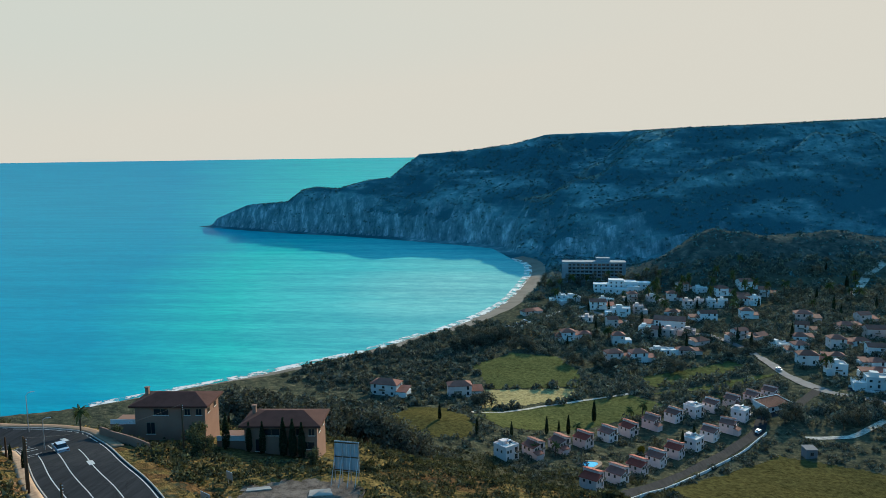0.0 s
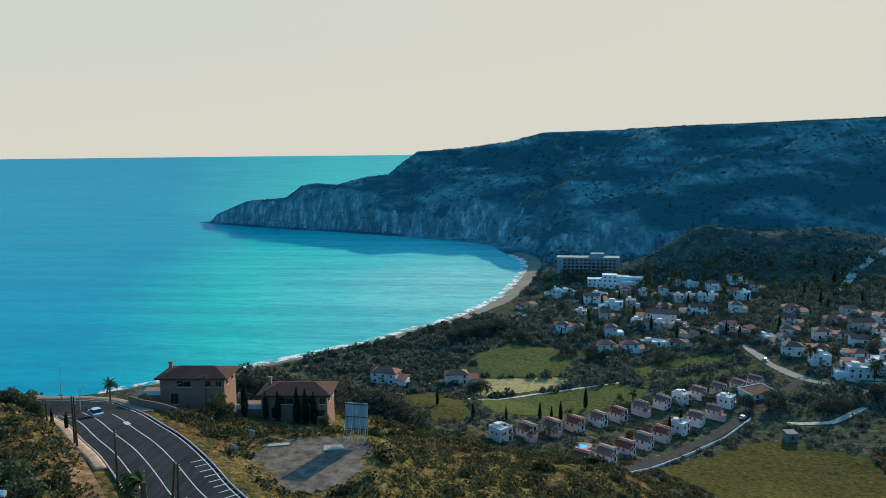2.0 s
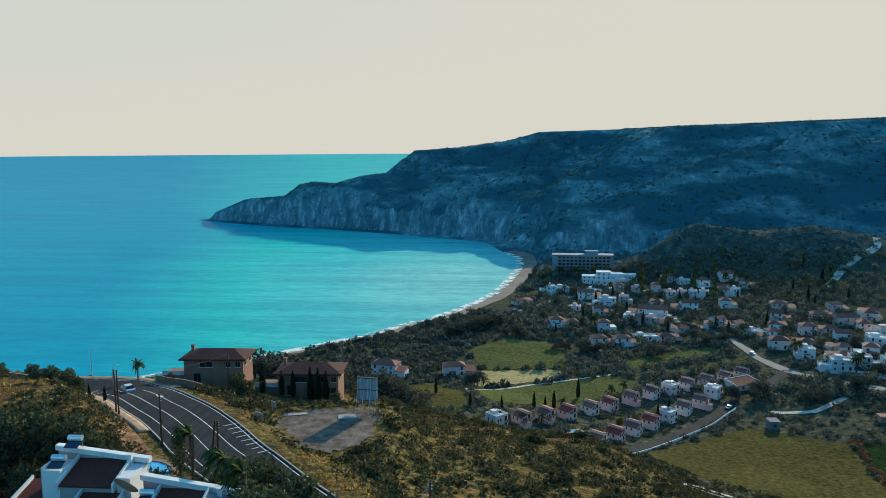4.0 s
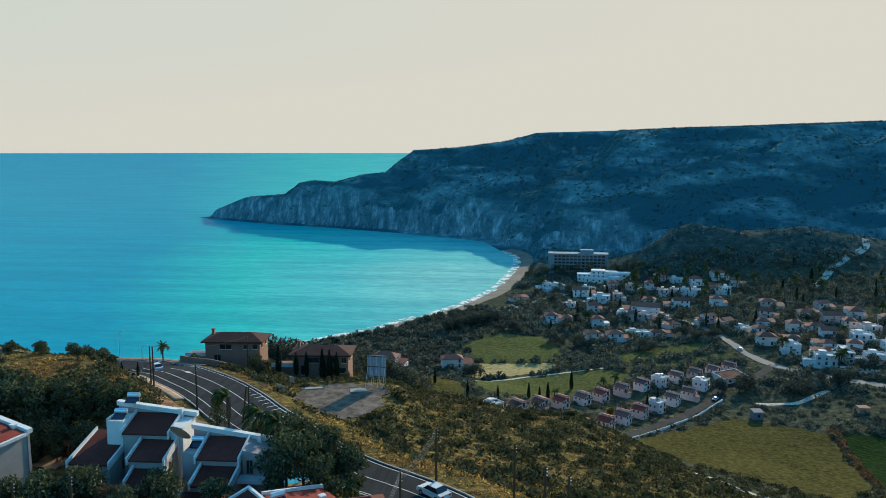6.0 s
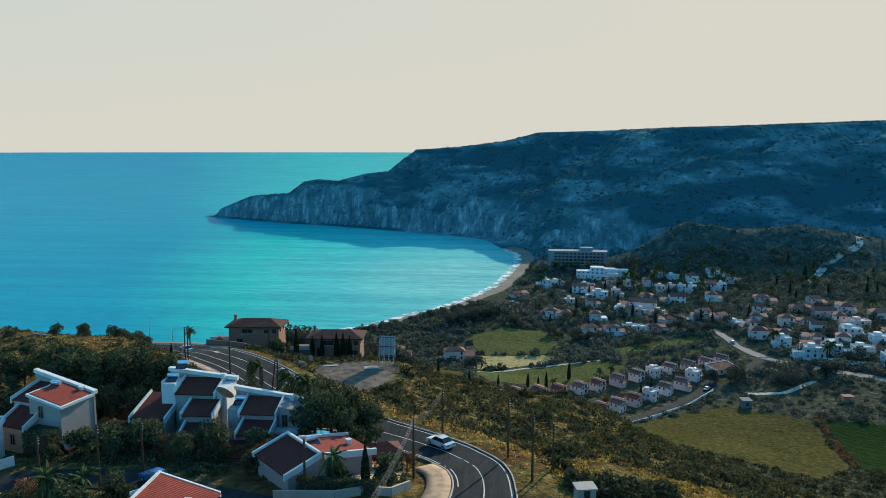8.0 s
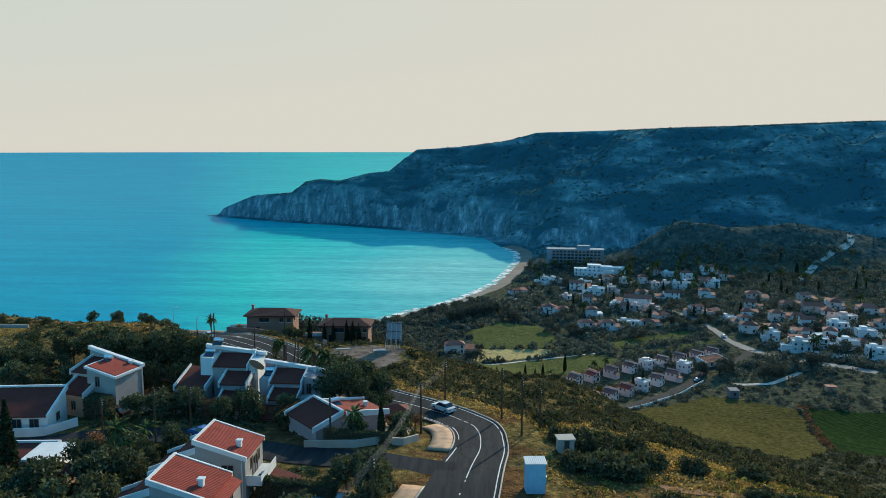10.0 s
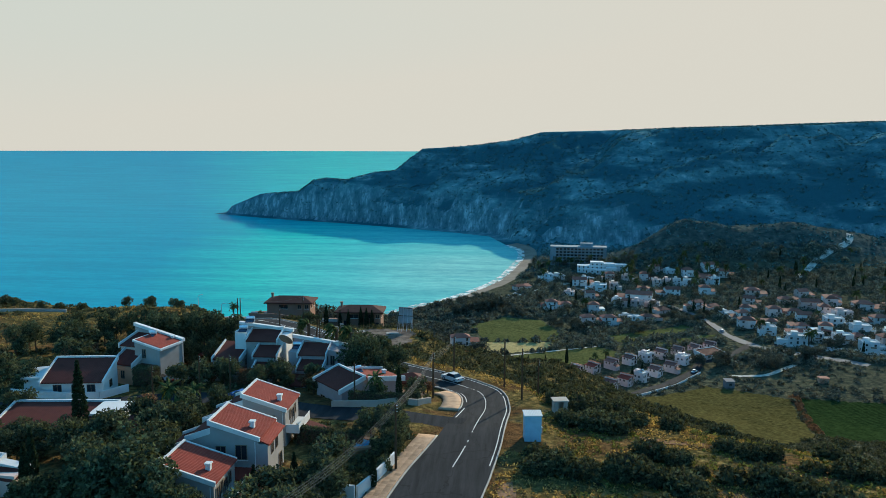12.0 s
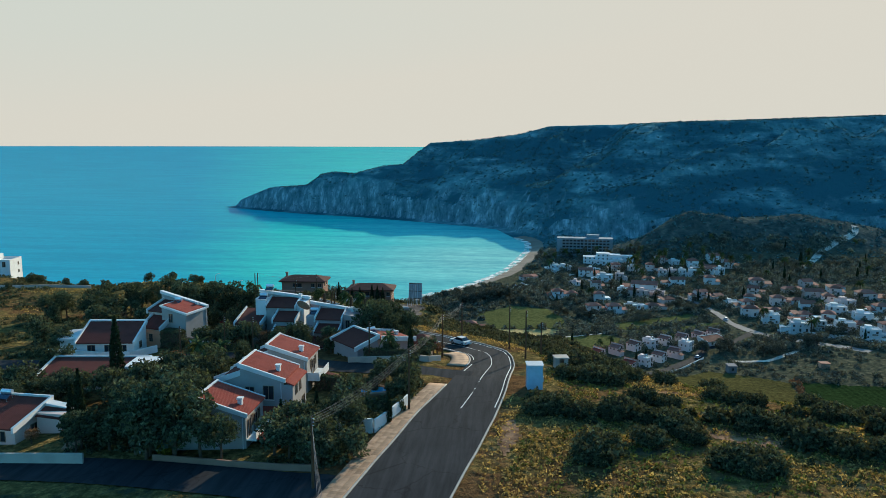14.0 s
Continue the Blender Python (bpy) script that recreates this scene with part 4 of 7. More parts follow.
# ---- the rows of holiday houses in the valley ----
def townhouse(kind, wall, roof, label):
    """Built at the origin; kind: 0 two stepped slopes, 1 flat roof with parapet, 2 slopes with a low wing."""
    t = thing("townhouse", Matrix.Identity(4), label, "house", "holiday houses in two rows")
    if kind == 1:
        part("wall", box(-3.6, 3.6, -3.8, 3.8, -3, 5.4), wall, t)
        part("roof", box(-3.7, 3.7, -3.9, 3.9, 5.402, 5.6), M_WHITE, t, "flat white roof")
        for x0, x1, y0, y1 in ((-3.7, 3.7, -3.9, -3.6), (-3.7, 3.7, 3.6, 3.9), (-3.7, -3.4, -3.6, 3.6), (3.4, 3.7, -3.6, 3.6)):
            part("parapet", box(x0, x1, y0, y1, 5.602, 6.1), wall, t)
        part("stair_head", box(-1.6, 1.2, 0.2, 3.0, 5.602, 6.9), wall, t)
    else:
        part("wall", hexa(bmesh.new(), [(-4.0, -3.8, -3), (0, -3.8, -3), (0, 3.4, -3), (-4.0, 3.4, -3)], [(-4.0, -3.8, 4.5), (0, -3.8, 5.5), (0, 3.4, 5.5), (-4.0, 3.4, 4.5)]), wall, t)
        part("wall", hexa(bmesh.new(), [(0, -2.6, -3), (4.0, -2.6, -3), (4.0, 4.2, -3), (0, 4.2, -3)], [(0, -2.6, 6.5), (4.0, -2.6, 5.3), (4.0, 4.2, 5.3), (0, 4.2, 6.5)]), wall, t)
        part("roof", tiled(bmesh.new(), (-4.3, 3.6, 4.6), (-4.3, -4.1, 4.6), (0, -4.1, 5.68), (0, 3.6, 5.68), 0.14, 0.8), roof, t, "brown tiled slope")
        part("roof", tiled(bmesh.new(), (4.3, -2.9, 5.35), (4.3, 4.5, 5.35), (-0.15, 4.5, 6.72), (-0.15, -2.9, 6.72), 0.14, 0.8), roof, t, "brown tiled slope")
        if kind == 2:
            part("wing", box(-4.0, -0.2, -6.4, -3.802, -3, 2.5), wall, t)
            part("wing_roof", tiled(bmesh.new(), (-4.2, -6.6, 2.55), (0, -6.6, 2.55), (0, -3.82, 3.3), (-4.2, -3.82, 3.3), 0.12, 0.8), roof, t)
    f, g = (-3.8, 3.6) if kind == 1 else (-3.8, 4.0)
    for x, z in ((-2.4, 3.2), (-0.9, 3.2), (-2.4, 0.6)):
        window(t, x, f - 0.01, z, "F", 0.9, 1.2)
    yy = f if kind == 1 else -2.6
    window(t, 2.2, yy - 0.01, 3.0, "F", 1.5, 2.0)
    window(t, 2.2, yy - 0.01, 0.2, "F", 1.5, 2.0)
    for y in (-1.2, 1.4):
        window(t, g + 0.01, y, 3.2, "R", 0.9, 1.2)
        window(t, -(3.6 if kind == 1 else 4.0) - 0.01, y, 3.0, "L", 0.9, 1.2)
    b = part("balcony", box(0.9, 3.5, yy - 1.3, yy - 0.02, 2.75, 2.9), wall, t)
    part("railing", box(0.9, 3.5, yy - 1.3, yy - 1.22, 2.902, 3.75), M_FRAME, b)
    return t


M_TH_A = surface("old_rose_render", (0.62, 0.45, 0.41), 0.85, 0.5, 0.88, own=0.08)
M_TH_B = surface("pale_rose_render", (0.70, 0.58, 0.54), 0.85, 0.5, 0.88, own=0.08)
M_TH_ROOF = surface("faded_rose_roof_tiles", (0.24, 0.088, 0.066), 0.75, 0.5, 0.85, fine=6, own=0.2)
proto = [townhouse(0, M_TH_B, M_TH_ROOF, "pale rose two-storey holiday house with stepped tiled roofs"),
         townhouse(1, M_TH_B, M_TH_ROOF, "pale rose flat-roofed two-storey holiday house"),
         townhouse(2, M_TH_A, M_TH_ROOF, "old-rose two-storey holiday house with faded tiled roofs"),
         townhouse(0, M_TH_A, M_RED, "old-rose two-storey holiday house with reddish roofs")]
ROW_A = [(2, 263, 1), (12, 272, 2), (22, 282, 2), (32, 293, 3), (43, 306, 0), (53, 317, 3), (64, 326, 2), (75, 334, 0), (85, 341, 1),
         (95, 349, 0), (106, 356, 2), (117, 362, 2), (127, 368, 2)]
ROW_B = [(29.5, 241, 3), (39, 252, 0), (48, 266, 3), (57, 279, 0), (66, 290, 3), (75, 301, 1), (85, 313, 0), (95, 323, 2), (104, 337, 1)]
placed = set()
for row, turn in ((ROW_A, 42), (ROW_B, 50)):
    for x, y, k in row:
        m = pose(x, y, ground_at(x, y) + 0.2, 0, 0, turn + (x * 7) % 9 - 4)
        if k in placed:
            copy_thing(proto[k], m).matrix_basis = m @ Matrix.Diagonal((0.84, 0.84, 0.88, 1))
        else:
            proto[k].matrix_basis = m @ Matrix.Diagonal((0.84, 0.84, 0.88, 1))
            placed.add(k)
        if k == 1:
            water_heater(x + 1.2, y + 0.6, ground_at(x, y) + 5.25, turn)
wide = broad_villa(pose(122, 351, ground_at(122, 351) + 0.2, 0, 0, 30), 7.5, 4.0, 2.8, 1.2, M_WHITE, "low white bungalow with a brown roof")


# ---- village buildings ----
BUILT = [(77, 668, 20), (60, 668, 14), (95, 668, 14), (94, 622, 16), (81, 622, 10), (107, 622, 12)]
M_VROOF = surface("village_roof_tiles", (0.27, 0.098, 0.07), 0.65, 0.3, 0.85, fine=4, own=0.25)
M_VWALL = surface("village_render", (0.60, 0.60, 0.58), 0.8, 0.3, 0.88, own=0.2)
M_VCREAM = surface("village_pink_render", (0.60, 0.46, 0.41), 0.85, 0.3, 0.88, own=0.2)


def village_house(x, y, w, d, floors, turn, roof, label, wall=None, category="house", group="village houses"):
    """A small house of so many floors with a lower wing; roof: flat, hip or gable."""
    dice = random.Random(int(x * 31 + y * 17))
    z = ground_at(x, y)
    BUILT.append((x, y, max(w, d) * 0.42 + 0.6))
    w, d = w * dice.uniform(0.72, 0.88), d * dice.uniform(0.78, 0.92)
    t = thing("house", pose(x, y, z, 0, 0, turn + dice.uniform(-9, 9)), label, category, group)
    wall = wall or (M_VWALL, M_VWALL, M_VCREAM)[dice.randrange(3)]
    floors = min(floors, 2)
    h = 2.75 * floors
    part("wall", box(-w / 2, w / 2, -d / 2, d / 2, -3, h), wall, t)
    side_ = dice.choice((-1, 1))
    lw, ld, lh = w * dice.uniform(0.35, 0.6), d * dice.uniform(0.7, 1.0), max(2.6, h - 2.75)
    x0, x1 = (w / 2 + 0.01, w / 2 + lw) if side_ > 0 else (-w / 2 - lw, -w / 2 - 0.01)
    yo = dice.uniform(-1.2, 0.6)
    part("wing", box(x0, x1, yo - ld / 2, yo + ld / 2, -3, lh), wall, t)
    if roof == "flat":
        for a0, a1, b0, b1 in ((x0, x1, yo - ld / 2, yo - ld / 2 + 0.2), (x0, x1, yo + ld / 2 - 0.2, yo + ld / 2)):
            part("wing_parapet", box(a0, a1, b0, b1, lh + 0.002, lh + 0.7), wall, t)
        part("stair_head", box(-w * 0.3, w * 0.05, -d * 0.1, d * 0.35, h - 0.1, h + 2.1), wall, t)
    else:
        part("wing_roof", tiled(bmesh.new(), (x0 - 0.2, yo - ld / 2 - 0.3, lh + 0.1), (x1 + 0.2, yo - ld / 2 - 0.3, lh + 0.1), (x1 + 0.2, yo + ld / 2, lh + 0.1 + ld * 0.2), (x0 - 0.2, yo + ld / 2, lh + 0.1 + ld * 0.2), 0.2, 1.0), M_VROOF, t, "reddish tiled slope")
    if roof == "hip":
        part("roof", hip(bmesh.new(), max(w, d) / 2, min(w, d) / 2, h + 0.27, min(w, d) * 0.24, 0.45), M_VROOF, t, "reddish tiled hip roof")
        if d > w:
            t.children[-1].rotation_euler.z = math.pi / 2
    elif roof == "gable":
        for s in (-1, 1):
            part("roof", tiled(bmesh.new(), (-s * (w / 2 + 0.3), s * (d / 2 + 0.4), h), (s * (w / 2 + 0.3), s * (d / 2 + 0.4), h), (s * (w / 2 + 0.3), 0, h + d * 0.24), (-s * (w / 2 + 0.3), 0, h + d * 0.24), 0.15, 1.0), M_VROOF, t, "reddish tiled slope")
        for s in (-1, 1):
            g = bmesh.new()
            vs = [g.verts.new(p) for p in ((s * w / 2, -d / 2, h), (s * w / 2, d / 2, h), (s * w / 2, 0, h + d * 0.22))]
            us = [g.verts.new((v.co.x - s * 0.2, v.co.y, v.co.z)) for v in vs]
            g.faces.new(vs), g.faces.new(us[::-1])
            for k in range(3):
                g.faces.new((vs[k], us[k], us[(k + 1) % 3], vs[(k + 1) % 3]))
            part("gable", g, wall, t)
    else:
        for a0, a1, b0, b1 in ((-w / 2, w / 2, -d / 2, -d / 2 + 0.25), (-w / 2, w / 2, d / 2 - 0.25, d / 2), (-w / 2, -w / 2 + 0.25, -d / 2 + 0.25, d / 2 - 0.25), (w / 2 - 0.25, w / 2, -d / 2 + 0.25, d / 2 - 0.25)):
            part("parapet", box(a0, a1, b0, b1, h, h + 0.7), wall, t)
    for f in range(floors):
        n = max(2, int(w / 3.4))
        for k in range(n):
            if dice.random() < 0.75:
                window(t, -w / 2 + (k + 0.5) * w / n, -d / 2 - 0.01, 2.75 * f + 0.9, "F", *dice.choice(((0.9, 1.1), (1.3, 1.2), (1.1, 1.9))))
        window(t, -w / 2 - 0.01, -d * 0.2, 2.75 * f + 0.9, "L", 0.9, 1.1)
        window(t, w / 2 + 0.01, d * 0.2, 2.75 * f + 0.9, "R", 0.9, 1.1)
    if floors > 1 and dice.random() < 0.6:
        bx = dice.uniform(-0.2, 0.2) * w
        bal = part("balcony", box(bx - 1.6, bx + 1.6, -d / 2 - 1.3, -d / 2 - 0.02, 2.6, 2.78), wall, t)
        part("railing", box(bx - 1.6, bx + 1.6, -d / 2 - 1.3, -d / 2 - 1.22, 2.782, 3.6), M_FRAME, bal)
    return t


WHITE_HIP, WHITE_FLAT, WHITE_GABLE = "white village house under a red tiled hip roof", "white flat-roofed village house with parapet", "white village house with a red gable roof"
LABELS = {"hip": WHITE_HIP, "flat": WHITE_FLAT, "gable": WHITE_GABLE}
# near the beach
for x, y, w, d, n, turn, roof in ((52, 583, 13, 11, 2, 15, "flat"), (43, 590, 10, 9, 3, 10, "flat"), (69, 567, 16, 10, 2, 5, "gable"), (83, 545, 16, 11, 3, -5, "flat"),
                                  (96, 552, 8, 10, 3, -5, "flat"), (112, 583, 11, 9, 2, 0, "flat"), (40, 480, 11, 9, 2, 0, "hip"), (51, 484, 9, 8, 1, 5, "hip"),
                                  (62, 431, 11, 8, 2, 10, "hip"), (76, 433, 12, 8, 2, 10, "hip"), (91, 447, 12, 8, 1, 10, "flat"), (106, 450, 13, 8, 1, 0, "hip"),
                                  (17, 547, 11, 8, 1, 20, "hip")):
    village_house(x, y, w, d, n, turn, roof, LABELS[roof])
# the middle of the village
for x, y, w, d, n, turn, roof in ((110, 512, 26, 11, 2, -20, "gable"), (90, 490, 9, 8, 2, -25, "flat"), (97, 487, 9, 8, 2, -25, "gable"), (104, 484, 9, 8, 2, -25, "flat"),
                                  (134, 566, 8, 8, 3, -8, "flat"), (142, 565, 8, 8, 2, -8, "flat"), (150, 564, 8, 8, 3, -8, "flat"), (158, 562, 8, 8, 2, -8, "flat"),
                                  (166, 596, 11, 9, 2, 0, "hip"), (172, 567, 11, 9, 2, 0, "hip"), (186, 606, 12, 9, 2, 10, "gable"), (138, 526, 14, 8, 2, 10, "gable"),
                                  (145, 478, 10, 8, 2, 25, "gable"), (156, 475, 10, 8, 1, 25, "gable"), (182, 565, 7, 7, 2, 0, "flat"), (128, 592, 10, 8, 2, 0, "hip")):
    village_house(x, y, w, d, n, turn, roof, LABELS[roof])
# the slope beyond the crossroads
for x, y, w, d, n, turn, roof in ((168, 443, 11, 9, 2, 0, "hip"), (164, 422, 12, 9, 2, 0, "hip"), (172, 402, 9, 9, 3, 0, "flat"), (180, 378, 13, 9, 2, -10, "flat"), (192, 384, 12, 9, 3, -10, "flat"),
                                  (192, 453, 12, 9, 2, 0, "hip"), (190, 397, 14, 9, 1, 5, "hip"), (218, 420, 14, 9, 2, 0, "flat"), (254, 460, 16, 10, 2, 0, "hip"), (214, 362, 11, 9, 3, -10, "flat"),
                                  (196, 514, 12, 9, 2, 0, "hip"), (207, 380, 12, 9, 3, -5, "flat"), (246, 419, 13, 9, 2, 0, "hip"), (213, 491, 14, 9, 1, 0, "hip"), (222, 470, 15, 9, 2, 0, "gable")):
    village_house(x, y, w, d, n, turn, roof, LABELS[roof])
for x, y, w, d, n, turn, roof in ((232, 440, 13, 9, 2, 5, "flat"), (204, 432, 11, 9, 2, 0, "gable"), (236, 384, 12, 9, 3, -5, "flat"), (226, 400, 12, 9, 2, 0, "flat"), (182, 428, 10, 8, 1, 0, "hip"),
                                  (268, 430, 12, 9, 2, 0, "flat"), (280, 462, 13, 9, 2, 0, "hip"), (240, 360, 12, 9, 3, -10, "flat"), (206, 455, 11, 8, 1, 0, "hip"), (240, 478, 11, 9, 2, 0, "hip")):
    village_house(x, y, w, d, n, turn, roof, LABELS[roof])
# smaller houses strewn through the gardens
for k, (x, y) in enumerate(((120, 545), (128, 540), (76, 588), (98, 592), (122, 618), (140, 612), (152, 606), (160, 580), (176, 586), (196, 590), (150, 540), (164, 528), (120, 470), (132, 462), (118, 492),
                            (70, 470), (60, 500), (72, 512), (58, 530), (44, 522), (178, 470), (186, 488), (170, 500), (206, 402), (218, 386), (252, 398), (262, 412), (228, 372), (256, 440), (292, 440),
                            (300, 470), (270, 480), (250, 496), (230, 506), (286, 410), (270, 390), (196, 414), (184, 412), (160, 455), (226, 454))):
    if k % 3 == 1:
        continue
    village_house(x, y, 9.5, 8.5, 1 + (k * 7) % 2, (k * 23) % 40 - 20, ("hip", "gable", "flat", "hip")[k % 4], LABELS[("hip", "gable", "flat", "hip")[k % 4]])
# farm cottages above the beach
for x, y, w, d, turn in ((-57, 365, 15.5, 9, -5), (-21, 364, 14.5, 9, 8)):
    village_house(x, y, w, d, 2, turn, "hip", "white farm cottage with red roof among trees")


# ---- the beach hotel ----
def hotel():
    z = ground_at(77, 668)
    t = thing("hotel", pose(77, 668, z, 0, 0, -3), "pale five-storey beach hotel with rows of balconies", "hotel")
    part("wall", box(-27, 27, -6, 6, -3, 15.5), M_HOTEL, t)
    part("roof", box(-27.4, 27.4, -6.4, 6.4, 15.502, 16.2), M_HOTEL, t)
    part("lift_house", box(2, 14, -2, 5, 16.2, 19.2), M_HOTEL, t)
    part("end_block", box(-27.5, -22, -9, -6.02, -3, 15), M_HOTEL, t)
    for f in range(5):
        for k in range(13):
            x = -20.6 + k * 3.6
            b = part("balcony", box(x - 1.7, x + 1.7, -7.6, -6.02, f * 3.0 + 0.1, f * 3.0 + 0.3), M_HOTEL, t)
            part("railing", box(x - 1.7, x + 1.7, -7.6, -7.5, f * 3.0 + 0.302, f * 3.0 + 1.2), M_HOTEL, b)
            part("partition", box(x + 1.7, x + 1.88, -7.6, -6.02, f * 3.0 + 0.1, f * 3.0 + 3.0), M_HOTEL, b)
            window(t, x, -6.01, f * 3.0 + 0.4, "F", 2.4, 2.2)
    return t


hotel()
annex = thing("hotel_annex", pose(94, 622, ground_at(94, 622), 0, 0, -4), "cluster of white cubic hotel buildings with arches", "hotel")
for x0, x1, y0, y1, h in ((-22, -10, -3, 6, 6), (-16, -6, -8, -3.02, 4), (-9.98, 2, -4, 5, 9.5), (2.02, 12, -2, 8, 8), (12.02, 24, 0, 9, 7), (4, 14, -8, -2.02, 5), (-5.98, 3.98, -10, -4.02, 3.6)):
    blk = part("block", box(x0, x1, y0, y1, -3, h), M_WHITE, annex, "white rendered cube")
    for k in range(max(2, int((x1 - x0) / 3.4))):
        for f in range(int(h // 3)):
            window(annex, x0 + (k + 0.5) * (x1 - x0) / max(2, int((x1 - x0) / 3.4)), y0 - 0.01, 3 * f + 0.8, "F", 1.3, 1.4)


# ---- plants ----
def leaf_material(name, dark, light, own=0.15, thin_part=0.25):
    m, n, l, b = mat(name, 0.95, 0, 0.02)
    geo, oi = n.new("ShaderNodeNewGeometry"), n.new("ShaderNodeObjectInfo")
    col = ramp(n, l, geo.outputs["Random Per Island"], [(0.0, tuple(c * 0.75 for c in dark)), (0.62, light), (0.86, tuple(min(1, c * 1.35) for c in light)), (1.0, tuple(min(1, c * 1.8) for c in light))])
    hs, mr = n.new("ShaderNodeHueSaturation"), n.new("ShaderNodeMapRange")
    mr.inputs["To Min"].default_value, mr.inputs["To Max"].default_value = 1 - own, 1 + own
    l.new(oi.outputs["Random"], mr.inputs["Value"])
    l.new(mr.outputs["Result"], hs.inputs["Value"])
    l.new(col, hs.inputs["Color"])
    l.new(hs.outputs["Color"], b.inputs["Base Color"])
    # leaves let some sunlight through
    thin, mixed = n.new("ShaderNodeBsdfTranslucent"), n.new("ShaderNodeMixShader")
    l.new(blend(n, l, 1.0, hs.outputs["Color"], (1.0, 0.92, 0.5), "MULTIPLY"), thin.inputs["Color"])
    mixed.inputs[0].default_value = thin_part
    l.new(b.outputs[0], mixed.inputs[1])
    l.new(thin.outputs[0], mixed.inputs[2])
    l.new(mixed.outputs[0], n["Material Output"].inputs["Surface"])
    return m


M_LEAF = leaf_material("olive_leaves", (0.036, 0.046, 0.034), (0.102, 0.112, 0.062))
# olive leaves made paler and greyer to colour in haze over the valley
M_HAZED = leaf_material("hazed_olive_leaves", (0.053, 0.060, 0.056), (0.135, 0.136, 0.102), 0.2, 0.16)
M_PINE = leaf_material("pine_needles", (0.033, 0.046, 0.034), (0.084, 0.100, 0.056))
M_CYPR = leaf_material("cypress_leaves", (0.012, 0.022, 0.014), (0.03, 0.045, 0.024))
M_PALM = leaf_material("palm_leaves", (0.02, 0.035, 0.012), (0.07, 0.085, 0.03))
M_YELL = leaf_material("mimosa_leaves", (0.06, 0.055, 0.010), (0.16, 0.13, 0.02))
M_DRY = leaf_material("dry_twigs", (0.08, 0.045, 0.028), (0.22, 0.12, 0.07))
M_SCRUB = leaf_material("maquis_leaves", (0.026, 0.032, 0.022), (0.092, 0.092, 0.052))
M_BUSH = leaf_material("bush_leaves", (0.028, 0.036, 0.026), (0.084, 0.088, 0.048))
# scrub green shifted to the blue of distance haze
M_HILL = leaf_material("hazed_hill_leaves", (0.030, 0.078, 0.084), (0.080, 0.150, 0.145), 0.15, 0.03)
M_WEED = leaf_material("green_weeds", (0.06, 0.070, 0.020), (0.17, 0.165, 0.045))
M_STRAW = leaf_material("dry_grass", (0.16, 0.108, 0.045), (0.37, 0.25, 0.10), 0.15, 0.45)
rng = np.random.default_rng(7)


def leaves(centres, sizes, flat=0.0, per=3):
    """Many small leaf clumps: per crossed blades at each centre. Returns verts and faces."""
    n = len(centres)
    vs, fs = [], []
    for k in range(per):
        a = rng.normal(size=(n, 3))
        a /= np.linalg.norm(a, axis=1)[:, None]
        b = np.cross(a, rng.normal(size=(n, 3)))
        b /= np.linalg.norm(b, axis=1)[:, None]
        a[:, 2] *= 1 - flat
        s = sizes[:, None] * rng.uniform(0.7, 1.3, (n, 1))
        c = centres + rng.normal(size=(n, 3)) * sizes[:, None] * 0.35
        base = sum(len(v) for v in vs)
        vs.append(np.concatenate([c - a * s * 1.2, c + b * s * 1.0, c + a * s * 1.1 - b * s * 0.7]))
        i = np.arange(n) + base
        fs.append(np.stack([i, i + n, i + 2 * n], 1))
    return np.concatenate(vs), np.concatenate(fs)


def raw(name, v, f, material):
    me = bpy.data.meshes.new(name)
    me.vertices.add(len(v))
    me.vertices.foreach_set("co", np.asarray(v, np.float32).ravel())
    k = f.shape[1]
    me.loops.add(len(f) * k)
    me.loops.foreach_set("vertex_index", f.ravel().astype(np.int32))
    me.polygons.add(len(f))
    me.polygons.foreach_set("loop_start", (np.arange(len(f)) * k).astype(np.int32))
    me.materials.append(material)
    me.update(calc_edges=True)
    return me


def crown_points(n, lobes):
    """Points in the outer part of several lobes (x, y, z, radius, flatness)."""
    out = []
    for x, y, z, r, fl in lobes:
        k = max(4, int(n * r * r / sum(q[3] ** 2 for q in lobes)))
        d = rng.normal(size=(k, 3))
        d /= np.linalg.norm(d, axis=1)[:, None]
        d *= (r * rng.uniform(0.55, 1.08, (k, 1)))
        d[:, 2] *= fl
        out.append(d + (x, y, z))
    return np.concatenate(out)


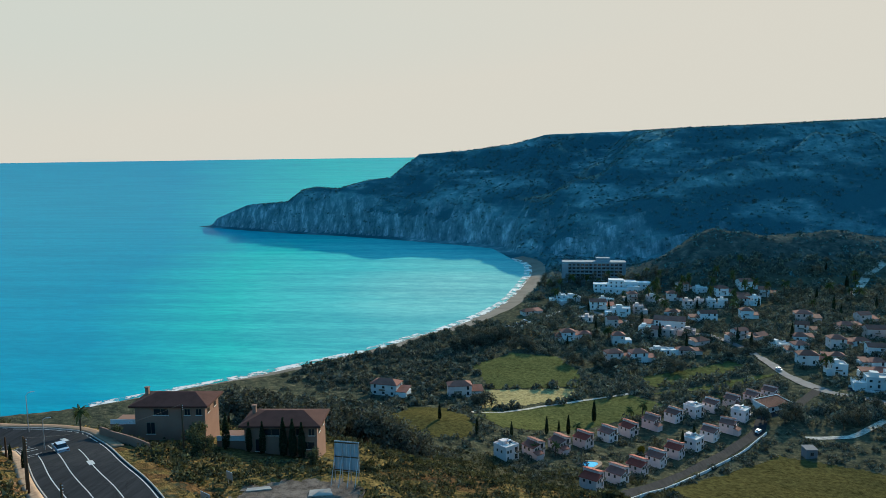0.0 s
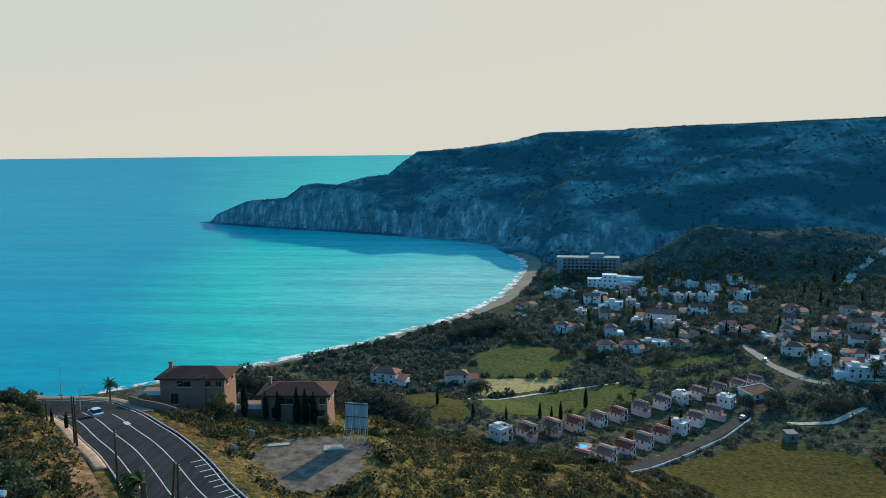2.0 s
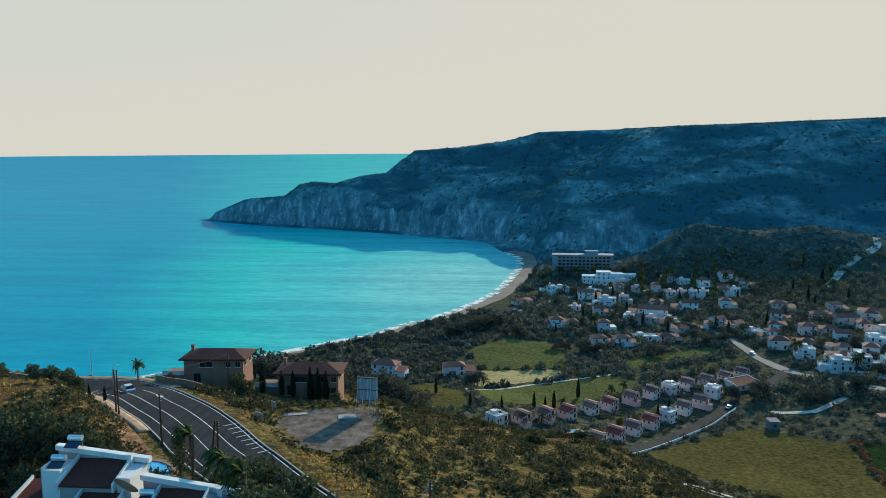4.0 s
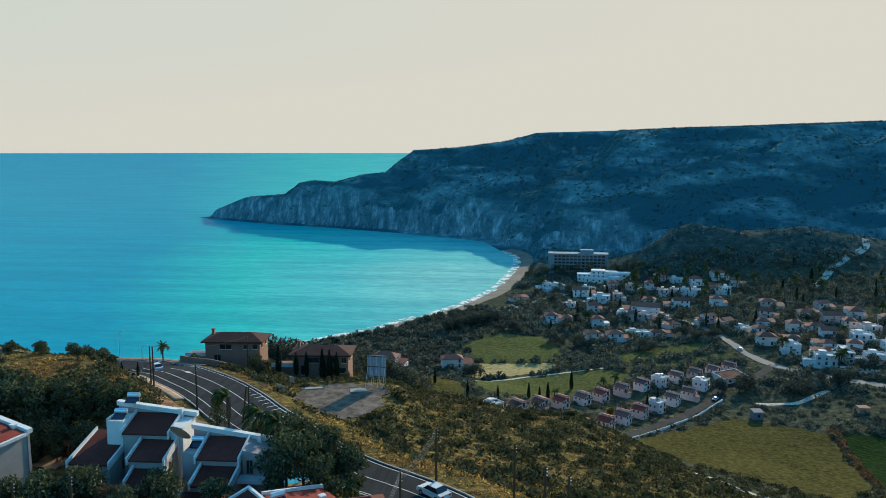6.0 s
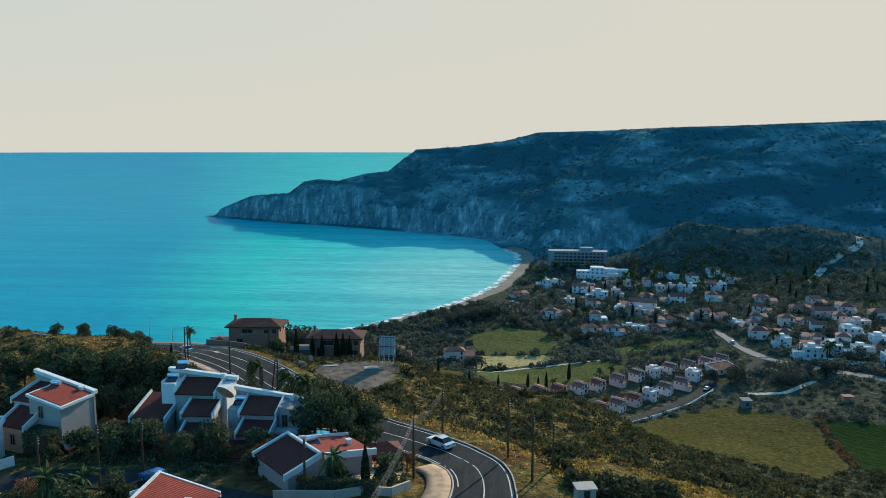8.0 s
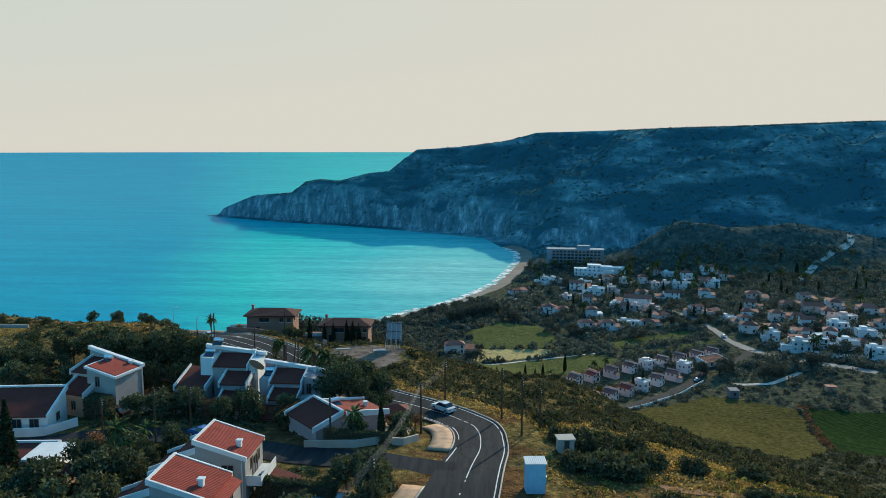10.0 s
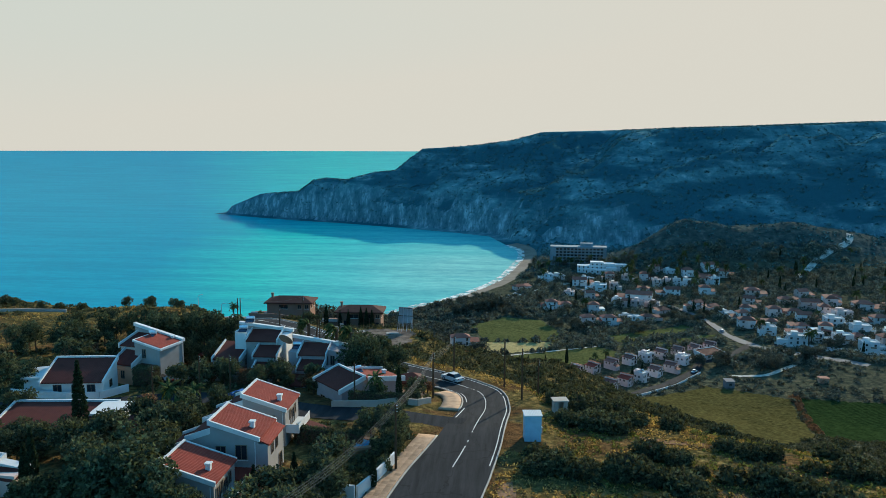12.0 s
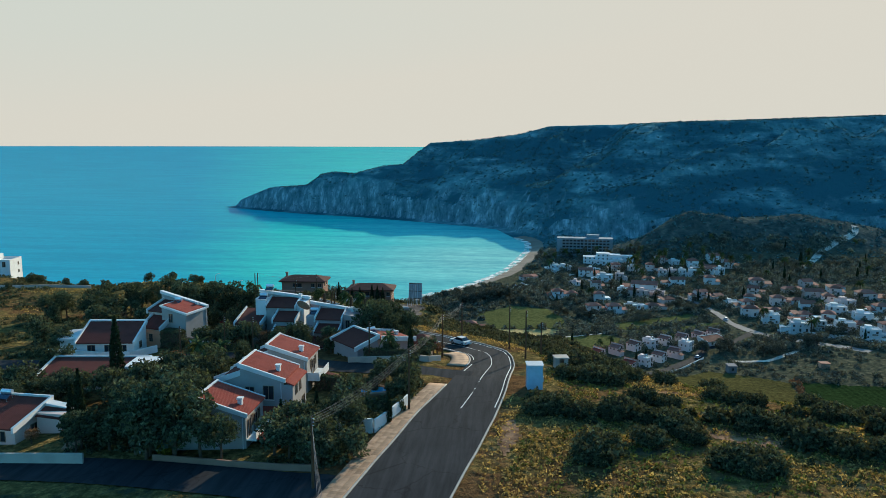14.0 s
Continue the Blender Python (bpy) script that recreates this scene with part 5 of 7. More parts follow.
def make_tree(kind, seed):
    """One tree of its kind at the origin, about its usual size."""
    global rng
    rng = np.random.default_rng(seed)
    tr = bmesh.new()
    if kind == "pine":
        h = 8.0
        tube(tr, (0, 0, -0.5), (0.3, 0.1, h * 0.8), 0.22, 0.08)
        lobes = [(0.3, 0.1, h * 0.86, 1.5, 0.8)]
        for k in range(9):
            a, zz = rng.uniform(0, 6.3), h * rng.uniform(0.28, 0.82)
            r = rng.uniform(1.1, 2.4) * (1.15 - zz / h * 0.6)
            tip = (r * math.cos(a), r * math.sin(a), zz + 0.5)
            tube(tr, (0.1, 0, zz - 0.4), tip, 0.07, 0.03, 5)
            lobes.append((*tip, rng.uniform(1.0, 1.8), 0.7))
        pts = crown_points(1000, lobes)
        v, f = leaves(pts, rng.uniform(0.13, 0.26, len(pts)), 0, 2)
        m, label, cat = M_PINE, "dark green pine with a ragged crown", "pine tree"
    elif kind == "cypress":
        h = 7.5
        tube(tr, (0, 0, -0.5), (0, 0, h * 0.6), 0.14, 0.05)
        n = 1300
        zz = rng.uniform(0.03, 1, n) ** 0.9
        r = 0.85 * np.sin(np.clip(zz * 1.02 + 0.06, 0, 1) * math.pi) ** 0.6 * (1 - 0.55 * zz) * rng.uniform(0.65, 1.05, n) + 0.03
        a = rng.uniform(0, 6.3, n)
        pts = np.stack([r * np.cos(a), r * np.sin(a), zz * h], 1)
        v, f = leaves(pts, rng.uniform(0.08, 0.16, n))
        m, label, cat = M_CYPR, "tall narrow dark green cypress", "cypress"
    elif kind == "palm":
        h = 5.5
        pts = [(0, 0, -0.5), (0.12, 0.05, h * 0.4), (0.3, 0.1, h)]
        for p, q in zip(pts[:-1], pts[1:]):
            tube(tr, p, q, 0.24, 0.2)
        vs, fs = [], []
        for k in range(34):
            a, droop = rng.uniform(0, 6.3), rng.uniform(-0.2, 1.0)
            length = rng.uniform(1.7, 2.6)
            for s in range(7):
                u0, u1 = s / 7, (s + 1) / 7
                for side_ in (-1, 1):
                    q = []
                    for u, w in ((u0, 0.0), (u1, 0.0), (u1 + 0.12, 0.34 * math.sin(math.pi * (0.2 + 0.75 * u1))), (u0 + 0.14, 0.34 * math.sin(math.pi * (0.2 + 0.75 * u0)))):
                        rr = length * u
                        zz = h + 0.2 + rr * (0.75 - droop) - 0.42 * rr * rr * (0.5 + droop * 0.5) - abs(w) * 0.5
                        q.append((0.3 + rr * math.cos(a) - side_ * w * math.sin(a), 0.1 + rr * math.sin(a) + side_ * w * math.cos(a), zz))
                    b = len(vs)
                    vs += q
                    fs.append((b, b + 1, b + 2, b + 3))
        v, f = np.array(vs), np.array(fs)
        m, label, cat = M_PALM, "palm tree with arching feathery fronds", "palm tree"
    elif kind == "windpalm":
        h = 6.2
        for p, q, r0, r1 in (((0, 0, -0.5), (0.05, 0, h * 0.55), 0.2, 0.2), ((0.05, 0, h * 0.55), (0.1, 0, h), 0.42, 0.34)):
            tube(tr, p, q, r0, r1)
        vs, fs = [], []
        for k in range(34):
            a, up_ = rng.normal(math.pi, 0.55), rng.uniform(-0.1, 1.2)
            length = rng.uniform(1.8, 2.9)
            for s in range(6):
                u0, u1 = s / 6, (s + 1) / 6
                for side_ in (-1, 1):
                    q = []
                    for u, w in ((u0, 0.0), (u1, 0.0), (u1 + 0.1, 0.26), (u0 + 0.1, 0.26)):
                        rr = length * u
                        zz = h + rr * up_ - 0.40 * rr * rr * (0.4 + up_ * 0.4) - w * 0.4
                        q.append((rr * math.cos(a) - side_ * w * math.sin(a), rr * math.sin(a) + side_ * w * math.cos(a), zz))
                    b = len(vs)
                    vs += q
                    fs.append((b, b + 1, b + 2, b + 3))
        v, f = np.array(vs), np.array(fs)
        m, label, cat = M_PALM, "palm with fronds blown to one side", "palm tree"
    elif kind == "araucaria":
        h = 6.0
        tube(tr, (0, 0, -0.5), (0, 0, h), 0.13, 0.03)
        pts = []
        for j in range(13):
            zz, r = 0.9 + j * 0.39, 1.7 * (1 - j / 14)
            for k in range(7):
                a = k * 0.9 + j * 0.4
                for u in np.linspace(0.15, 1, 9):
                    pts.append((r * u * math.cos(a), r * u * math.sin(a), zz + 0.25 * u * u))
        pts = np.array(pts)
        v, f = leaves(pts, rng.uniform(0.08, 0.15, len(pts)), 0.3, 2)
        m, label, cat = M_PINE, "young tiered conifer in a garden", "conifer"
    else:
        h = {"bush": 2.6, "broad": 5.0, "yellow": 3.6, "bare": 3.6, "hedge_tree": 3.0}[kind]
        tube(tr, (0, 0, -0.5), (0.1, 0.1, h * 0.5), 0.2, 0.1)
        lobes = [(0, 0, h * 0.6, h * 0.34, 0.9)]
        for k in range(8):
            a, rr = rng.uniform(0, 6.3), h * rng.uniform(0.15, 0.36)
            c = (rr * math.cos(a), rr * math.sin(a), h * rng.uniform(0.26, 0.8))
            tube(tr, (0.05, 0.05, h * 0.35), c, 0.08, 0.03, 5)
            lobes.append((*c, h * rng.uniform(0.16, 0.28), 0.85))
        if kind == "bush":
            lobes = [(0, 0, 0.7, 1.75, 0.8)] + [(1.3 * math.cos(k * 0.9), 1.3 * math.sin(k * 0.9), rng.uniform(0.4, 1.1), rng.uniform(0.7, 1.15), 0.85) for k in range(7)]
        pts = crown_points(950 if kind != "bare" else 700, lobes)
        v, f = leaves(pts, rng.uniform(0.115, 0.23, len(pts)) * (0.6 if kind == "bare" else 1), 0, 2)
        m = {"bush": M_BUSH, "broad": M_LEAF, "yellow": M_YELL, "bare": M_DRY, "hedge_tree": M_LEAF}[kind]
        label = {"bush": "large rounded dark evergreen bush on dry ground", "broad": "round-crowned dark evergreen tree", "yellow": "small yellow-flowering mimosa tree", "bare": "reddish half-bare garden shrub", "hedge_tree": "dense green garden shrub"}[kind]
        cat = "tree" if kind == "broad" else "shrub"
    t = thing("palm_tree" if "palm" in kind else "shrub" if cat == "shrub" else "tree", Matrix.Identity(4), label, cat, cat + "s on the hillside")
    part("trunk", tr, M_BARK, t)
    ob = new("crown", raw("crown", v, f, m))
    ob.parent = t
    return t


PROTO, USED, FAR = {}, set(), []


def plant(kind, x, y, size=1.0, turn=0.0, lift=0.0, tall=1.0, margin=6.0):
    """Sets a tree on the ground; size 1 is its usual size. None where a street runs."""
    for line, w in ((ROAD, margin), (SIDE, 5.4), (LOWER, 3.8)):
        if lines_distance(np.array([x]), np.array([y]), line)[0][0] < w:
            return None
    variant = kind, (int(abs(x * 7 + y * 13)) % (3 if kind in ("pine", "broad") else 2))
    if variant not in PROTO:
        PROTO[variant] = make_tree(kind, 40 + len(PROTO))
    m = pose(x, y, ground_at(x, y) + lift, 0, 0, turn)
    t = PROTO[variant]
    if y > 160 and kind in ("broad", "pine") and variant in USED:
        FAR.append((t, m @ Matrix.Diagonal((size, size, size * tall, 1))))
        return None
    if variant in USED:
        t = copy_thing(t, m)
    else:
        USED.add(variant)
    t.matrix_basis = m @ Matrix.Diagonal((size, size, size * tall, 1))
    return t


# pines on the rise left of the road
for x, y, s in ((-75, 74, 0.85), (-78, 70, 1.05), (-82, 66, 1.0), (-86, 74, 0.9), (-70, 70, 0.85),
                (-84, 104, 0.6), (-80, 108, 0.6), (-88, 110, 0.6), (-76, 103, 0.5), (-92, 106, 0.6), (-92, 130, 0.6), (-97, 136, 0.62), (-104, 132, 0.6), (-112, 134, 0.62), (-100, 128, 0.55), (-120, 136, 0.5), (-90, 122, 0.5)):
    plant("pine" if y < 100 else "broad", x, y, s * (0.85 if y < 100 else 1.0), x * 37)
for x, y, s in ((-82, 45, 1.1), (-89, 40, 0.9), (-79, 64, 1.3), (-52, 74, 0.7), (-84, 84, 0.7), (-46, 88, 0.6), (-140, 127, 0.8), (-133, 121, 0.7), (-118, 118, 0.5), (-128, 100, 0.5)):
    plant("broad", x, y, s, y * 41)
rng = np.random.default_rng(77)
for k in range(34):
    plant("pine" if k % 3 else "broad", rng.uniform(-95, -50), rng.uniform(60, 71), rng.uniform(0.5, 0.8), k * 47)
for k in range(26):
    plant("broad", rng.uniform(-125, -84), rng.uniform(118, 134), rng.uniform(0.35, 0.65), k * 53)
for x, y, s in ((-46.5, 66.5, 0.95), (-49.5, 69, 1.05), (-53.5, 70, 1.1), (-57.5, 68.5, 1.15), (-61.5, 67, 1.1), (-65, 66, 1.1)):
    plant("pine", x, y, s, x * 43)
# garden trees between the villas
for x, y, s in ((-46, 14, 1.0), (-40, 16, 1.1), (-36, 9, 0.9), (-44, 6, 1.1), (-50, 12, 1.0), (-39, -3, 1.2), (-35, -8, 1.2), (-44, -3, 0.9), (-31, -10, 1.0), (-20, -8, 1.0), (-15, -9, 1.0), (-12, -4, 0.9),
                (-18, 22, 1.0), (-15, 26, 0.8), (-11, 26, 0.8), (-29, 30, 0.9), (-33, 35, 1.0), (-37, 38, 0.9), (-44, 40, 0.8), (-42, 45, 0.9), (-50, 44, 0.8), (-31, 42, 0.8), (-34, 46, 0.9), (-26, 44, 0.8),
                (-14, 52, 1.1), (-12, 57, 1.2), (-17, 58, 1.2), (-9, 50, 0.8), (-20, 62, 0.9), (-8, 36, 0.7)):
    plant("broad", x, y, s * 1.1, x * 71)
for x, y, s in ((-53, 32, 0.8), (-47, 30, 0.7), (-38, 27, 0.8), (-30, 26, 0.7), (-62, 15, 0.9), (-55, 12, 0.9), (-48, 20, 0.9), (-66, 12, 0.8), (-9, 9, 0.9), (-9, 14, 0.8), (-10, 19, 0.9), (-8, 5, 0.7), (-43, 34, 0.8), (-70, 30, 0.8)):
    plant("hedge_tree", x, y, s, x * 13)
for x, y, s in ((-27, 36, 0.9), (-26, 33, 0.9), (-45, 36, 0.7), (-49, 35, 0.7), (-60, 30, 0.7), (-66, 33, 0.6), (-7, 44, 0.7), (-10, 41, 0.6), (-16, 51, 0.8), (-53, -2, 0.6), (-48, 39, 0.6)):
    plant("bare", x, y, s, x * 29)
for x, y, s in ((-52, 36, 0.5), (-37, 48, 0.5), (-33, -7, 0.7), (-39, 10, 0.6), (53, 288, 1.0), (-50, 27, 0.5)):
    plant("yellow", x, y, s, x * 19)
for x, y, s in ((-35, -6.0, 1.5), (-31.5, -8.2, 1.2), (-39, -4, 1.4), (-37, -6.6, 1.2), (-41, 0, 1.2), (-34, 2, 1.2), (-38, 4, 1.3), (-45, -5.5, 0.9)):
    plant("pine", x, y, s * 0.72, x * 33)
for x, y, s, tall in ((-52.6, 18, 1.4, 1.1), (-47, -1, 1.0, 1.2), (-49, 0.5, 0.9, 1.0), (-10, 31, 0.7, 1.0), (-20.4, -4, 0.75, 0.9), (-17.5, 1, 0.7, 0.8), (-14, 6, 0.7, 0.8), (-8.5, 0.5, 0.6, 0.9),
                      (-45, 128.8, 0.85, 1), (-41, 128.8, 0.7, 1), (-38.6, 128.6, 0.75, 1), (-35, 128.6, 0.9, 1), (-33.4, 128.6, 0.9, 1), (-31.8, 128.6, 0.85, 1),
                      (-67, 108, 0.4, 1), (-74, 115, 0.4, 1), (-62, 104, 0.45, 0.8), (-24, 292, 0.9, 1)):
    plant("cypress", x, y, s, x * 17, 0, tall)
for x, y, s in ((18, 300, 1.0), (27, 306, 1.1), (23, 303, 0.8), (40, 330, 1.3), (70, 296, 1.2), (76, 303, 1.3), (-9, 282, 0.9), (4, 288, 0.8)):
    plant("cypress", x, y, s, x * 17)
for x, y, s in ((-57, 41, 0.95), (-43, 25, 0.9), (-40, 27, 0.75), (-74, 134, 0.7), (-15, 49, 0.6), (-12.6, 47, 0.55), (-14, 32, 0.65), (-8, 46.5, 0.5), (-52, 6, 0.5), (-40, 21, 0.7), (56, 333, 0.9), (62, 338, 1.0), (30, 304, 0.9), (12, 270, 0.8), (20, 274, 0.8), (100, 352, 0.9)):
    plant("palm", x, y, s, x * 23)
for x, y, s, turn, tall in ((-33.6, 67.5, 0.85, 0, 1.3), (-25.6, 57.6, 0.85, 15, 1.55), (-21.8, 52.4, 0.8, -10, 1.7)):
    plant("windpalm", x, y, s, turn, 0, tall, margin=4.0)
plant("araucaria", -35.6, 68.5, 1.15)
for x, y, s in ((-76, 130, 0.9), (-49, 126, 0.8), (-46, 122, 0.7), (-52, 133, 0.8), (-29, 126, 0.6), (-64, 128, 0.5)):
    plant("broad", x, y, s, x * 5)
for k, (x, y, s) in enumerate(((12, 8, 1.2), (20, 7, 1.3), (26, 3, 1.2), (22, -2, 1.0), (36, 6, 1.1), (41, 1, 1.3), (16, -5, 1.3), (35, 20, 0.9), (37, 17.5, 0.9),
                               (40, 18, 0.8), (17, 36, 1.3), (20, 37, 1.2), (14, 38.5, 1.0), (24, 40, 1.1), (18, 26, 1.2), (21, 25, 1.2), (15, 27.5, 1.0), (24, 14, 1.1), (27, 12, 0.9), (47, 12, 1.0), (52, 6, 1.3), (49, 22, 1.0), (30, 30, 0.9), (38, 32, 1.0), (10, 11.5, 0.9), (33, -6, 1.0))):
    plant("bush", x, y, s, k * 37)
rng = np.random.default_rng(88)
for cx, cy, rx, ry, n_ in ((14, 7.5, 5, 1.8, 7), (22, 7, 4, 2.5, 7), (27, 1.5, 3.5, 2.5, 6), (36.6, 5, 3, 1.6, 4), (34, -8.5, 5, 3, 9), (46, -0.5, 5, 2.5, 8), (23, 31, 4, 3, 5), (52, 14, 5, 3, 6), (16, -7, 1.6, 1.6, 4)):
    for k in range(n_):
        plant("bush", cx + rng.uniform(-rx, rx), cy + rng.uniform(-ry, ry), rng.uniform(0.65, 1.1) * (1.35 if n_ == 4 and cx < 20 else 1), k * 53)
for k, (x, y, s) in enumerate(((-45, 46.5, 0.8), (-42.5, 45.2, 0.9), (-39.5, 44.4, 0.75), (-33.5, 43.8, 0.9), (-30.6, 42.2, 0.8), (-27, 41.4, 0.85), (-24.6, 40.4, 0.95), (-24.8, 37.6, 1.0), (-26.4, 35.6, 0.8), (-47.5, 49, 0.7))):
    plant(("bare", "hedge_tree", "bare")[k % 3], x, y, s, k * 61)
# big pines by the street corner and shrubs before the long low villa
for x, y, s in ((-31.6, -8.2, 1.1), (-28.2, -8.8, 1.0), (-35, -7.2, 1.05), (-33, -5.4, 1.15), (-25.5, -9.6, 0.7)):
    plant("pine", x, y, s, x * 31)
for x, y, s in ((-60, 15, 1.0), (-56.5, 14.5, 1.0), (-52, 15.2, 1.0), (-48, 17, 1.0), (-63.5, 14, 1.0), (-67, 16, 1.1), (-46, 22, 1.0), (-58, 12, 0.9), (-16, -2, 0.8), (-12.5, -1, 0.7), (-14, -9.5, 0.9), (-10.5, -10, 0.8), (-18, -9, 0.9)):
    plant("broad", x, y, s, x * 57)
for x, y, s in ((-17.6, 47.8, 1.6), (-20.6, 50.6, 1.5), (-23.0, 54.2, 1.4), (-19.6, 45.6, 1.3), (-15.2, 45.6, 1.15), (-27.5, 60, 1.0)):
    plant("pine", x, y, s * 0.68, x * 91, margin=4.6)
for x, y, s in ((-26.8, 62.6, 0.75), (-23.6, 59.4, 0.95), (-21.4, 57.6, 0.9), (-19.6, 56.0, 1.0), (-16.4, 52.9, 1.0), (-14.4, 51.6, 0.85), (-12.8, 50.0, 0.8)):
    plant("pine", x, y, s, x * 77, margin=4.7)
for x, y, s in ((-80, 117, 0.95), (-77, 114, 0.85), (-84, 119, 1.0), (-74, 111, 0.75), (-88, 121, 0.9)):
    plant("broad", x, y, s, x * 11)
for x, y, s in ((-9, 17.4, 0.95), (-8, 14.2, 0.85), (-10.6, 20, 0.9), (-11.5, 16, 0.9), (-7.6, 11.4, 0.7), (-12.5, 21, 0.8)):
    plant("broad", x, y, s, x * 83)
for x, y, s in ((-71, 73, 1.0), (-67, 72, 1.0), (-63, 70, 1.0), (-60, 70, 1.0), (-66, 68, 1.05), (-54, 71, 0.8)):
    plant("pine", x, y, s, x * 59)
rng = np.random.default_rng(95)
for k in range(16):
    x, y = 104 + k * 6 + rng.uniform(-3, 3), 575 + rng.uniform(-20, 45)
    if all((x - a) ** 2 + (y - b) ** 2 > (r - 2) ** 2 for a, b, r in BUILT):
        plant("palm", x, y, 1.3, k * 71, 0, 1.7)
# clumps of trees between the fields
rng = np.random.default_rng(93)
for cx, cy, n_, r in ((45, 422, 9, 9), (57, 412, 7, 7), (133, 440, 8, 8), (92, 412, 6, 8), (122, 446, 6, 7), (120, 335, 7, 8), (-20, 480, 9, 10), (10, 455, 7, 8), (150, 330, 8, 9), (170, 345, 6, 8), (-8, 345, 4, 5)):
    for k in range(n_):
        plant("broad", cx + rng.uniform(-r, r), cy + rng.uniform(-r, r) * 0.7, rng.uniform(0.9, 1.6), k * 67)
# single trees standing over the village roofs
rng = np.random.default_rng(91)
spots = [(x, y) for x, y in zip(rng.uniform(30, 330, 420), rng.uniform(350, 640, 420)) if (y > 452 or x > 162) and all((x - a) ** 2 + (y - b) ** 2 > (r - 1) ** 2 for a, b, r in BUILT)]
for k, (x, y) in enumerate(spots[:190]):
    plant(("broad", "pine", "broad", "palm", "cypress")[k % 5], x, y, (1.5, 0.9, 1.2, 1.4, 1.2)[k % 5] * rng.uniform(0.8, 1.25), k * 43)
# trees round the beach hotel
for k in range(30):
    x, y = 30 + k * 3.4, 640 + rng.uniform(-9, 9)
    if all((x - a) ** 2 + (y - b) ** 2 > (r - 4) ** 2 for a, b, r in BUILT[6:]):
        plant(("broad", "pine", "palm")[k % 3], x, y, rng.uniform(1.2, 1.7), k * 29)
# the belt of trees behind the tan houses and along the shore
for k in range(26):
    plant("broad", -60 + k * 1.7 + rng.uniform(-2, 2), 172 + rng.uniform(-8, 14) + k * 0.4, rng.uniform(1.5, 2.3), k * 50)
for k in range(22):
    plant("broad", -30 + k * 1.6, 448 + k * 1.7 + rng.uniform(-5, 4), rng.uniform(1.4, 2.0), k * 61)


# the woods of the valley, joined
def joined_trees():
    vs, fs, ids, base = [], [], [], 0
    for t, m in FAR:
        mm = np.array(m)
        for ob in t.children:
            me = ob.data
            me.calc_loop_triangles()
            co, tri = np.empty(len(me.vertices) * 3, np.float32), np.empty(len(me.loop_triangles) * 3, np.int32)
            me.vertices.foreach_get("co", co)
            me.loop_triangles.foreach_get("vertices", tri)
            tri = tri.reshape(-1, 3)[::1 if ob.name.startswith("trunk") else 2]
            vs.append(co.reshape(-1, 3) @ mm[:3, :3].T + mm[:3, 3])
            fs.append(tri + base)
            ids.append(np.full(len(tri), 1 if ob.name.startswith("trunk") else 0, np.int32))
            base += len(co) // 3
    me = raw("valley_woods", np.concatenate(vs), np.concatenate(fs), M_HAZED)
    me.materials.append(M_BARK)
    me.polygons.foreach_set("material_index", np.concatenate(ids))
    tagged(new("valley_woods", me), "dark round-crowned trees in clumps between fields and houses", "trees", kind="stuff")


joined_trees()


# ---- scrub, woods and dry grass ----
def clear_of(x, y, spots):
    ok = np.ones(len(x), bool)
    for sx, sy, r in spots:
        ok &= (x - sx) ** 2 + (y - sy) ** 2 > r * r
    return ok


FIELDS = {
    "green": [(-18, 420), (5, 446), (31, 441), (41, 409), (39, 381), (-6, 376)],
    "straw": [(-11, 373), (38, 379), (38, 368), (-9, 338)],
    "low": [(-9, 333), (18, 350), (62, 372), (76, 354), (62, 340), (12, 302), (0, 296), (-12, 312)],
    "west": [(-44, 300), (-43, 340), (-24, 336), (-10, 292), (-12, 279), (-36, 268)],
    "east": [(68, 400), (126, 432), (134, 420), (75, 382)],
    "lane": [(72, 372), (129, 403), (148, 408), (97, 374)],
    "big": [(55, 250), (107, 297), (140, 276), (124, 206), (108, 191), (70, 218)],
    "crop": [(145, 278), (182, 268), (176, 214), (140, 206), (128, 210), (138, 252)],
}
HOUSES = [(x, y, 4.4) for x, y, _ in ROW_A + ROW_B] + [(-25, 16, 8), (-25, 5.6, 8), (-26, -5, 8), (-38, 54, 10), (-28, 50, 9), (-58, 54, 9), (-21, 38, 8), (-15, 42, 7), (-65, 40, 9), (-56, 22, 10), (-54, 2, 10),
                                                     (-57, 140, 11), (-37, 134, 11), (10, 17, 4), (14, 34, 3), (117, 296, 5), (122, 351, 9), (-19, 107, 3), (-20, 97, 6), (-27, 97, 6)]


def free(x, y, verge=9.0):
    ok = clear_of(x, y, HOUSES + BUILT)
    for poly in FIELDS.values():
        ok &= ~inside(x, y, poly)
    for line, w in ((ROAD, verge), (LOWER, 5.0), (VALLEY_ROAD, 4.0), (MAIN_ROAD, 5.5), (UPPER_ROAD, 4.5), (SIDE, 4.5)):
        d, _ = lines_distance(x, y, line)
        ok &= d > w
    d, _ = lines_distance(x, y, SHORE + SHORE[:1])
    return ok & inside(x, y, SHORE) & (d > 17)




